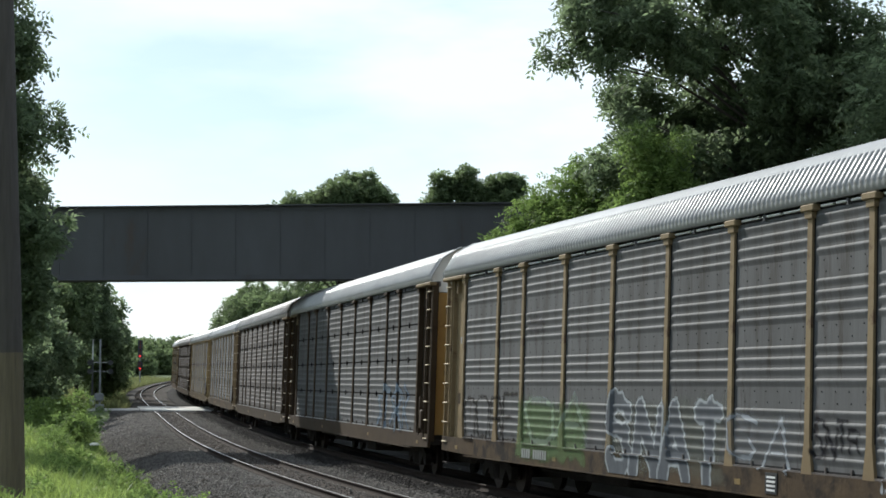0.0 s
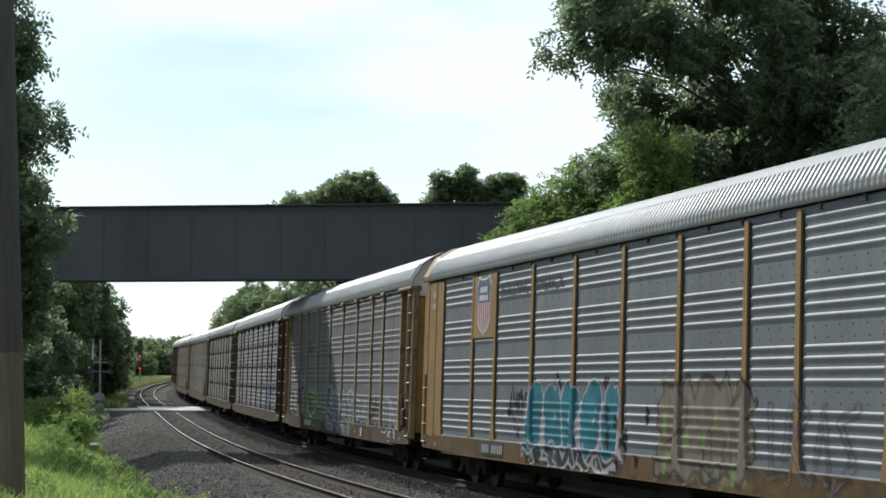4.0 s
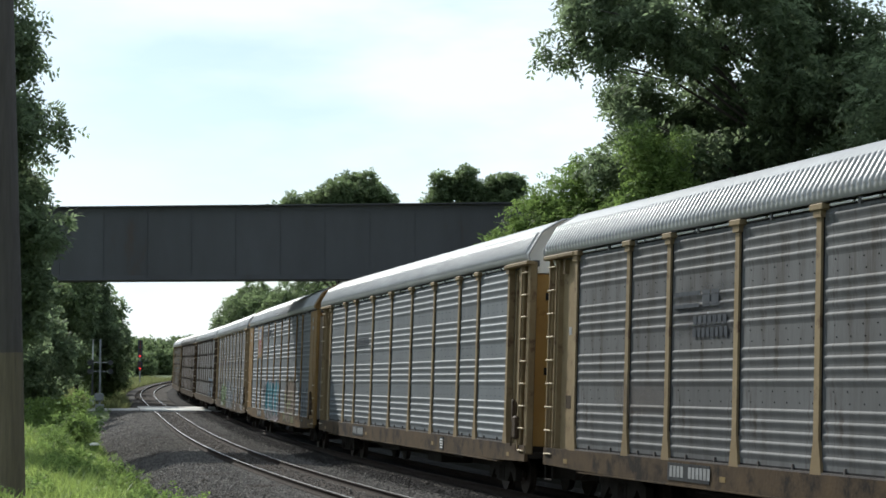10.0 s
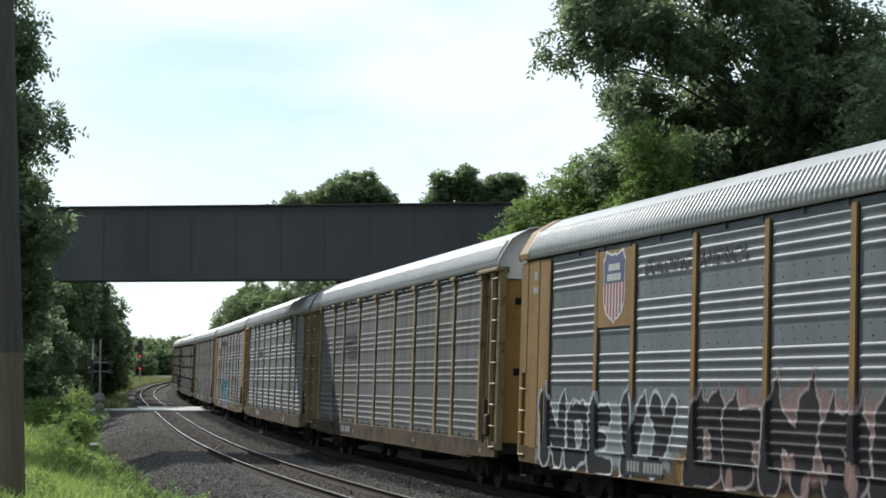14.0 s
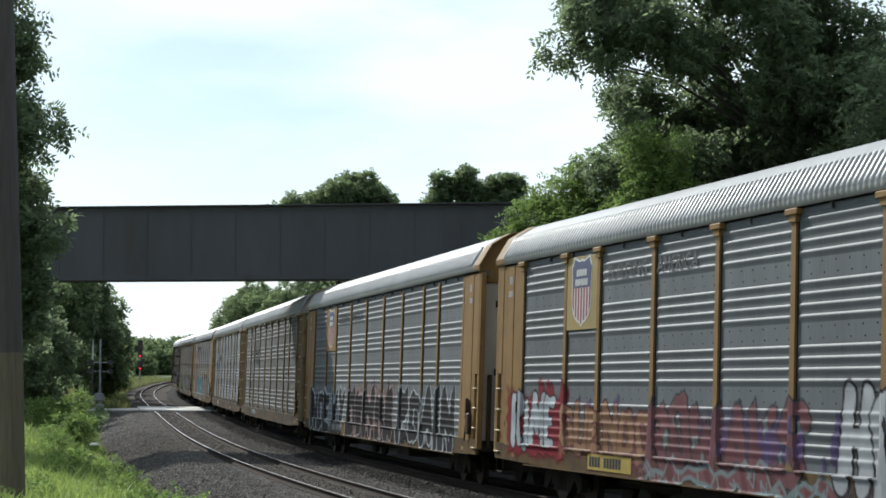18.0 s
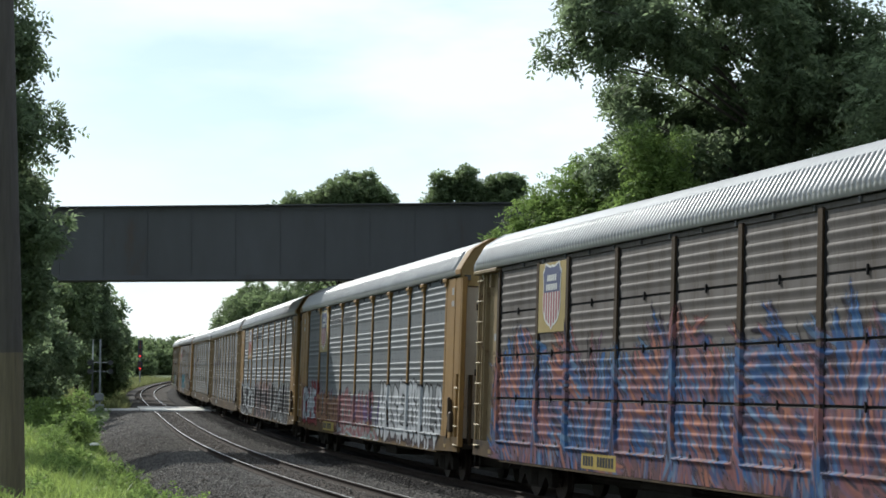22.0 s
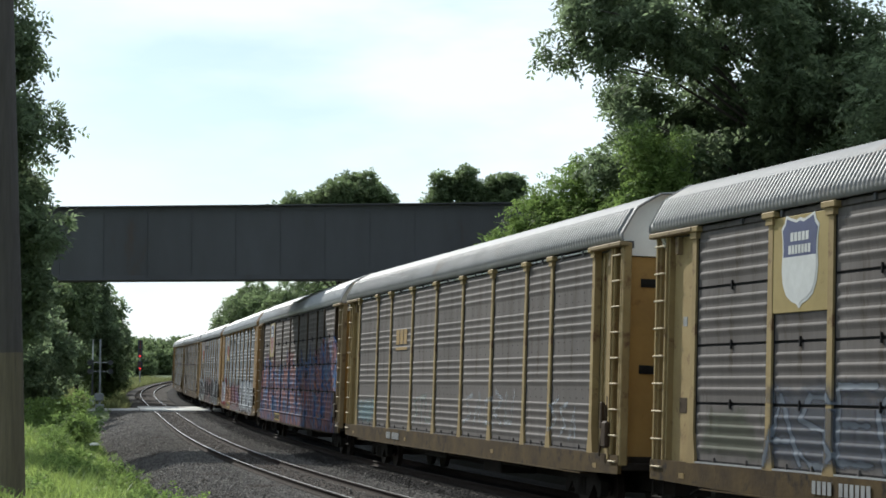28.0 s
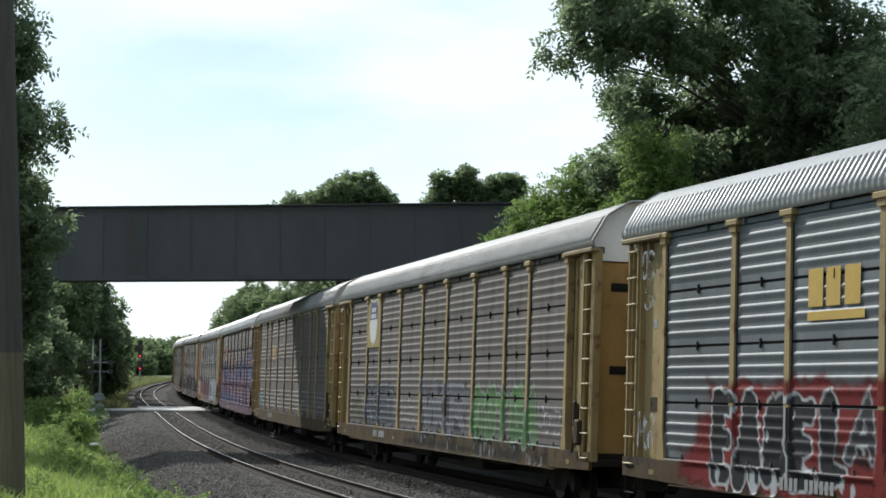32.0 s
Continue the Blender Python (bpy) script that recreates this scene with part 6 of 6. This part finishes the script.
# tall tree beyond the train that leans its branches over the line
K54 = 54 / 3378.0
BOUGHS = ((1028, 14, 22), (990, 40, 16), (966, 70, 10), (950, 84, 5), (1000, 86, 18), (1008, 110, 7), (1052, 56, 30), (1076, 100, 18), (1105, 50, 36), (1100, 150, 20), (1100, 192, 12), (1120, 226, 24),
          (1114, 280, 26), (1056, 268, 10), (1044, 288, 12), (1074, 300, 22))
INNER = ((1150, 30, 50), (1150, 125, 50), (1165, 225, 52), (1150, 305, 42), (1210, 70, 56), (1215, 175, 56), (1230, 280, 60), (1290, 40, 62), (1290, 150, 62), (1310, 260, 66), (1160, -60, 70), (1080, -40, 50), (1030, -30, 34), (1380, 40, 66), (1400, 140, 70),
         (1390, 230, 64), (1470, 60, 72), (1480, 160, 70), (1550, 30, 75), (1560, 130, 75), (1300, -70, 90), (1450, -70, 90))


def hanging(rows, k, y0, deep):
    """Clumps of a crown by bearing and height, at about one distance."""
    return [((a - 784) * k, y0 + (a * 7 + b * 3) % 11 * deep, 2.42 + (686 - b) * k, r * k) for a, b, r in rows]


cl = hanging(BOUGHS, K54, 53.4, 0.12) + hanging(INNER, K54, 53.8, 0.42)
tree("tall dark green tree with drooping feathery leaves beside the line", (10.6, 57), (10.2, 55.5, 13.5), 0.34, cl, 8200, 0.50, 5, 0.23, 0.085, leaf_dark, 101, 2, droop=0.55, shell=0.3)
cl = clumps_in((15.5, 51, 8.6), (5.2, 4.0, 4.0), 52, 0.9, 1.6, 2)
tree("dense dark green tree in shade behind the train", (16.5, 53), (15.5, 52, 10), 0.28, cl, 5200, 0.5, 5, 0.21, 0.08, leaf_dark, 102, 5)
cl = clumps_in((10.0, 60, 8.8), (4.2, 3.0, 3.2), 40, 0.9, 1.5, 3)
tree("dense green tree in the wood beside the line", (10.5, 61), (10, 60, 9.5), 0.22, cl, 5600, 0.5, 5, 0.20, 0.08, leaf_mid, 103, 4)
cl = clumps_in((19.5, 60, 11), (6, 5, 6), 40, 1.2, 2.0, 4)
tree("tall dark tree deep in the wood", (20, 61), (19.5, 60, 12), 0.35, cl, 5600, 0.6, 5, 0.26, 0.11, leaf_dark, 104, 4)
cl = [(1.6, 62, 6.6, 0.7), (2.4, 62, 7.0, 0.9), (3.2, 62.3, 7.9, 1.0), (4.0, 62, 8.5, 1.1), (5.0, 61.6, 9.1, 1.1), (4.4, 61, 7.4, 1.3), (5.8, 61.5, 8.2, 1.4), (6.6, 61, 9.7, 1.2), (3.0, 62, 6.2, 1.2), (6.8, 61, 7.2, 1.4)]
tree("light green young tree with feathery leaves by the bridge", (4.5, 63), (4.6, 62.5, 7.5), 0.10, cl, 5200, 0.45, 5, 0.16, 0.06, leaf_light, 105, name="tree")
cl = [(7.6, 59, 10.2, 0.9), (8.2, 59, 9.2, 1.2), (7.4, 59, 8.2, 1.2), (9.2, 59, 8.6, 1.2), (8.4, 59, 7.2, 1.3)]
tree("light green sapling at the edge of the wood", (8.2, 60), (8.2, 59.5, 8), 0.09, cl, 2800, 0.45, 5, 0.16, 0.06, leaf_light, 106)
cl = [(5.4, 52, 9.3, 0.35), (5.6, 52.3, 8.7, 0.5), (5.9, 52, 8.1, 0.6), (5.5, 52, 7.5, 0.6), (6.5, 52.4, 7.6, 0.7), (6.3, 52, 9.0, 0.35), (4.9, 52, 7.1, 0.5)]
tree("light green sapling in front of the dark trees", (6.8, 53), (6.0, 52.4, 8), 0.08, cl, 1300, 0.5, 5, 0.16, 0.06, leaf_light, 109)
# trees past the bridge
cl = clumps_in((-4.2, 125, 12.8), (2.1, 2.4, 3.3), 70, 0.5, 0.8, 7) + clumps_in((-6.3, 125, 12.9), (1.9, 2.2, 3.5), 50, 0.5, 0.8, 13) + clumps_in((-7.9, 125, 12.5), (2.1, 2.0, 3.1), 44, 0.4, 0.7, 6) + clumps_in((-9.8, 125, 12.5), (1.8, 2.0, 2.75), 36, 0.4, 0.7, 9) + clumps_in((-11.5, 125, 12.7), (1.0, 1.0, 1.9), 16, 0.3, 0.5, 10)
tree("round-headed green tree rising behind the bridge", (-6.8, 126), (-7, 125.5, 12), 0.3, cl, 24000, 0.42, 4, 0.24, 0.11, leaf_mid, 107, 6, shell=0.2)
cl = clumps_in((0.6, 115, 13.1), (1.9, 1.6, 2.5), 30, 0.35, 0.65, 8) + clumps_in((3.4, 115, 13.1), (1.5, 1.5, 2.6), 28, 0.35, 0.65, 11) + clumps_in((2.0, 115, 12.3), (2.5, 1.5, 2.2), 28, 0.5, 0.8, 12)
tree("dark tree with an open crown behind the bridge", (2.0, 116), (2, 115.5, 13), 0.25, cl, 12000, 0.42, 4, 0.24, 0.11, leaf_mid, 108, shell=0.2)
for i, (x, y, top_z, w_) in enumerate(((-21.0, 216, 14.0, 3.2), (-16.0, 202, 14.4, 3.4), (-23.2, 242, 13.8, 3.2), (-11.0, 190, 14.5, 3.4), (-7.0, 160, 13.5, 3.4), (-28.0, 285, 14.2, 3.6), (-5.0, 140, 12.5, 3.2), (-31.0, 330, 15.0, 4.0), (-31.2, 264, 10.2, 2.2), (-28.2, 255, 12.2, 2.6), (-25.4, 241, 14.2, 2.8), (-22.6, 230, 15.8, 3.2))):
    z0 = float(ground_z(np.array([x]), np.array([y]))[0])
    hh = top_z - z0
    cl = clumps_in((x, y, z0 + hh * 0.54), (w_, w_, hh * 0.42), 34, 0.9, 1.5, 20 + i)
    tree("green tree in the row beside the far track", (x, y), (x, y, z0 + hh * 0.6), 0.18, cl, 3200, 0.6, 3, 0.42, 0.2, leaf_mid, 120 + i, 4, group="trees along the far side")
# left of the line past the bridge
for i, (x, y, top_z, w_) in enumerate(((-31.5, 141, 10.4, 3.4), (-30.8, 152, 13.4, 3.2), (-31.0, 162, 13.2, 3.0), (-31.8, 176, 10.9, 2.8), (-34.6, 190, 10.0, 2.6), (-38.2, 214, 9.6, 2.6), (-36.0, 170, 12.0, 4.0), (-41.5, 232, 9.4, 2.8), (-27.6, 126, 7.6, 2.6), (-37.0, 150, 11.5, 4.0))):
    z0 = float(ground_z(np.array([x]), np.array([y]))[0])
    hh = top_z - z0
    cl = clumps_in((x, y, z0 + hh * 0.56), (w_, w_, hh * 0.42), 38, 0.8, 1.4, 40 + i)
    tree("leafy dark green tree in the row beside the near track", (x, y), (x, y, z0 + hh * 0.6), 0.18, cl, 3600, 0.6, 3, 0.40, 0.2, leaf_mid if i % 2 else leaf_dark, 140 + i, 4, group="trees along the near side")
# far wood where the line bends away
for i, (x, y, top_z, w_) in enumerate(((-66, 405, 12.6, 5), (-60, 415, 12.2, 5), (-54, 410, 13.0, 5), (-48, 420, 12.4, 5), (-73, 395, 13.4, 6), (-57, 385, 10.6, 4.5), (-42, 430, 14.5, 5.5), (-36, 400, 16.0, 5.5), (-64, 360, 10.8, 4))):
    z0 = float(ground_z(np.array([x]), np.array([y]))[0])
    hh = top_z - z0
    cl = clumps_in((x, y, z0 + hh * 0.5), (w_, w_, hh * 0.46), 26, 1.2, 2.0, 60 + i)
    tree("hazy green tree in the far wood", (x, y), (x, y, z0 + hh * 0.6), 0.25, cl, 1500, 0.9, 3, 0.8, 0.42, leaf_mid, 160 + i, 4, group="far wood")
for i, (x, y, hh, w_) in enumerate(((-54.0, 312, 4.6, 3.6), (-56.0, 345, 5.0, 4.0), (-52.0, 358, 4.6, 3.6), (-47.0, 366, 4.2, 3.6), (-44.5, 372, 5.4, 3.6), (-60, 330, 6.0, 4.0), (-56, 372, 6.0, 4.0))):
    z0 = float(ground_z(np.array([x]), np.array([y]))[0])
    cl = clumps_in((x, y, z0 + hh * 0.45), (w_, w_, hh * 0.5), 22, 0.8, 1.3, 260 + i)
    tree("green bush on the verge where the line bends", (x, y), (x, y, z0 + hh * 0.5), 0.08, cl, 1100, 0.7, 3, 0.55, 0.3, leaf_mid, 260 + i, 4, name="shrub", group="far bushes")
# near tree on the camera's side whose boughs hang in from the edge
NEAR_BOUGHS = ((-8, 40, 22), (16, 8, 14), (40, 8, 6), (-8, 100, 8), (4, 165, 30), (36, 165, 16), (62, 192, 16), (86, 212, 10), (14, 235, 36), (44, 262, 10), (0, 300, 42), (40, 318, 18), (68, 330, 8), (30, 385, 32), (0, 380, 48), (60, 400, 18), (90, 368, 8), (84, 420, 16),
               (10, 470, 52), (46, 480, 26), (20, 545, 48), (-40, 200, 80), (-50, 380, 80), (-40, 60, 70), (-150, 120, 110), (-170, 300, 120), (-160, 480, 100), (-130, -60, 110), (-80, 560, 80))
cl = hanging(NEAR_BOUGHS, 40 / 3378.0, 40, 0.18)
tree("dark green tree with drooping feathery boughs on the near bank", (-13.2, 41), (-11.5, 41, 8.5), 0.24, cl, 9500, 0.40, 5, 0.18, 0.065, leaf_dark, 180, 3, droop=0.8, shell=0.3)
for i, (x, y, z, w_) in enumerate(((-19.5, 84, 2.6, 2.0), (-22.5, 92, 3.2, 2.6), (-17.0, 74, 2.2, 1.6), (-24, 104, 3.4, 2.6))):
    cl = clumps_in((x, y, z), (w_, w_, z * 0.8), 24, 0.6, 1.0, 80 + i)
    tree("dark leafy shrub under the bridge's end", (x, y), (x, y, z), 0.08, cl, 2400, 0.5, 4, 0.24, 0.11, leaf_dark, 190 + i, 2, name="shrub", group="shrubs")

# ================= grass and weeds =================
grass_mat = mat("grass_blade", (0.25, 0.315, 0.082), 0.5, 0, (0.155, 0.215, 0.058), 0.5, 5, trans=0.55, vary=0.3, island=True)
r_ = np.random.default_rng(21)
n = 340000
gy = 15 + 75 * r_.random(n) ** 1.9
gx = -gy * 0.245 - 1.0 + r_.random(n) * (gy * 0.21 + 2.0)
gs, go = nearest_s(gx, gy)
edge = 8.3 + 0.5 * np.sin(gs * 0.6) + 0.3 * np.sin(gs * 1.7)
k = (go > edge + r_.normal(0, 0.3, n)) & (go < 24)
gx, gy, go = gx[k], gy[k], go[k]
n = len(gx)
gz = ground_z(gx, gy)
patch = 0.5 + 0.5 * np.sin(gx * 1.3 + 2 * np.sin(gy * 0.5)) * np.cos(gy * 0.45 + gx)
h = r_.uniform(0.04, 0.13, n) * (0.5 + 0.9 * patch) + 0.16 * (r_.random(n) < 0.04) + 0.25 * sm(11.0, 8.8, go) * r_.random(n)
wd = r_.uniform(0.006, 0.013, n) * (1 + gy / 60)
th = r_.random(n) * 6.283
lean = r_.normal(0, 0.55, (n, 2)) * h[:, None]
b = np.stack([gx, gy, gz - 0.02], 1)
wv = np.stack([np.cos(th) * wd, np.sin(th) * wd, np.zeros(n)], 1)
tip = b + np.stack([lean[:, 0], lean[:, 1], h], 1)
V = np.stack([b - wv, b + wv, tip + wv * 0.15, tip - wv * 0.15], 1).reshape(-1, 3)
grass = link_mesh("grass", mesh_np("grass", V, np.arange(len(V)).reshape(-1, 4)), grass_mat)
tagged(grass, "bright green tall grass on the near bank", "grass", kind="stuff")

# tall pale grass on the verge past the crossing
r3 = np.random.default_rng(23)
n = 34000
gs = 118 + 170 * r3.random(n) ** 1.3
go = 6.7 + 10 * r3.random(n) ** 1.6
aa = np.interp(gs, SS, ang)
gx, gy = np.interp(gs, SS, TX) - go * np.cos(aa), np.interp(gs, SS, TY) + go * np.sin(aa)
gz = np.maximum(ground_z(gx, gy), np.interp(gs, SS, TZ) + np.interp(go, [6.7, 7.6, 8.8, 9.0], [-0.2, -0.45, -0.85, -9]))
h = r3.uniform(0.25, 0.8, n)
th = r3.random(n) * 6.283
b = np.stack([gx, gy, gz - 0.03], 1)
wv = np.stack([np.cos(th), np.sin(th), np.zeros(n)], 1) * r3.uniform(0.03, 0.07, n)[:, None]
tip = b + np.stack([r3.normal(0, 0.3, n) * h, r3.normal(0, 0.3, n) * h, h], 1)
V = np.stack([b - wv, b + wv, tip + wv * 0.15, tip - wv * 0.15], 1).reshape(-1, 3)
verge_mat = mat("dry_grass_blade", (0.20, 0.215, 0.09), 0.6, 0, (0.13, 0.145, 0.06), 0.3, 5, trans=0.45, vary=0.3, island=True, spec=0.2)
verge = link_mesh("verge_grass", mesh_np("verge_grass", V, np.arange(len(V)).reshape(-1, 4)), verge_mat)
tagged(verge, "tall pale green grass on the far verge", "grass", kind="stuff")

# leafy weeds along the edge of the ballast
weed_cl = []
r2 = np.random.default_rng(31)
for i in range(420):
    s = -10 + 122 * r2.random() ** 1.5
    o = 8.2 + abs(r2.normal(0, 1.9))
    p = rail_at(s, o)
    z0 = float(ground_z(np.array([p.x]), np.array([p.y]))[0])
    hh = r2.uniform(0.08, 0.22) + (0.2 if r2.random() < 0.12 else 0)
    weed_cl.append((p.x, p.y, z0 + hh * 0.6, hh))
weeds = link_mesh("weeds", frond_mesh("weeds", weed_cl, 26000, 0.15, 3, 0.055, 0.028, 33, 0.0, 0.2), leaf_light)
tagged(weeds, "leafy green weeds at the edge of the ballast", "weeds", kind="stuff")
for i, (x, y, hh, cnt) in enumerate(((-12.6, 64.0, 0.7, 380), (-14.2, 70.0, 1.0, 520), (-16.8, 84.0, 1.1, 500))):
    z0 = float(ground_z(np.array([x]), np.array([y]))[0])
    cl = [(x + r2.normal(0, 0.5), y + r2.normal(0, 0.5), z0 + hh * r2.uniform(0.35, 1.0), 0.40) for _ in range(9)]
    tree("bushy light green weed clump on the bank", (x, y), (x, y, z0 + hh * 0.7), 0.03, cl, cnt, 0.34, 4, 0.13, 0.06, leaf_light, 210 + i, 1, name="shrub", group="weed clumps")
petal = mat("white_petal", (0.75, 0.76, 0.72), 0.6, 0, (0.6, 0.62, 0.56), 20, 3)
for i, (x, y) in enumerate(((-9.6, 53.0), (-9.75, 53.6), (-8.4, 46.0))):
    z0 = float(ground_z(np.array([x]), np.array([y]))[0])
    fl = tagged(new("wildflower"), "white wildflower head on a thin green stem", "flower", "wildflowers")
    bm = bmesh.new()
    rod(bm, (0, 0, -0.05), (0.03, 0, 0.62), 0.006, 5)
    part("stem", bm, leaf_light, fl)
    bm = bmesh.new()
    for j in range(14):
        a_, q_ = r2.random() * 6.28, 0.09 * math.sqrt(r2.random())
        bmesh.ops.create_icosphere(bm, subdivisions=1, radius=0.022, matrix=Matrix.Translation((0.03 + q_ * math.cos(a_), q_ * math.sin(a_), 0.63 + 0.015 * r2.random())))
    tagged(part("flower_head", bm, petal, fl), kind="stuff")
    fl.location = (x, y, z0)


def motions():
    for n, car, wheels in cars:
        walk(car, [(t, car_pose(n, t, SHIFT.get(n, 0.0))) for t in np.arange(0, LENGTH + 0.01, 1.0)])
    # the wheels of the cars that pass near roll on the rail
    for n, car, wheels in cars:
        if -3 <= n <= 6:
            for ob in wheels:
                at_ = ob.matrix_basis.translation.copy()
                walk(ob, [(t, Matrix.Translation(at_) @ Matrix.Rotation((SPEED * (t - 13) + 0.5 * SLOWING * (t - 13) ** 2) / 0.42, 4, "Y")) for t in np.arange(0, 481) / 15.0])


motions()
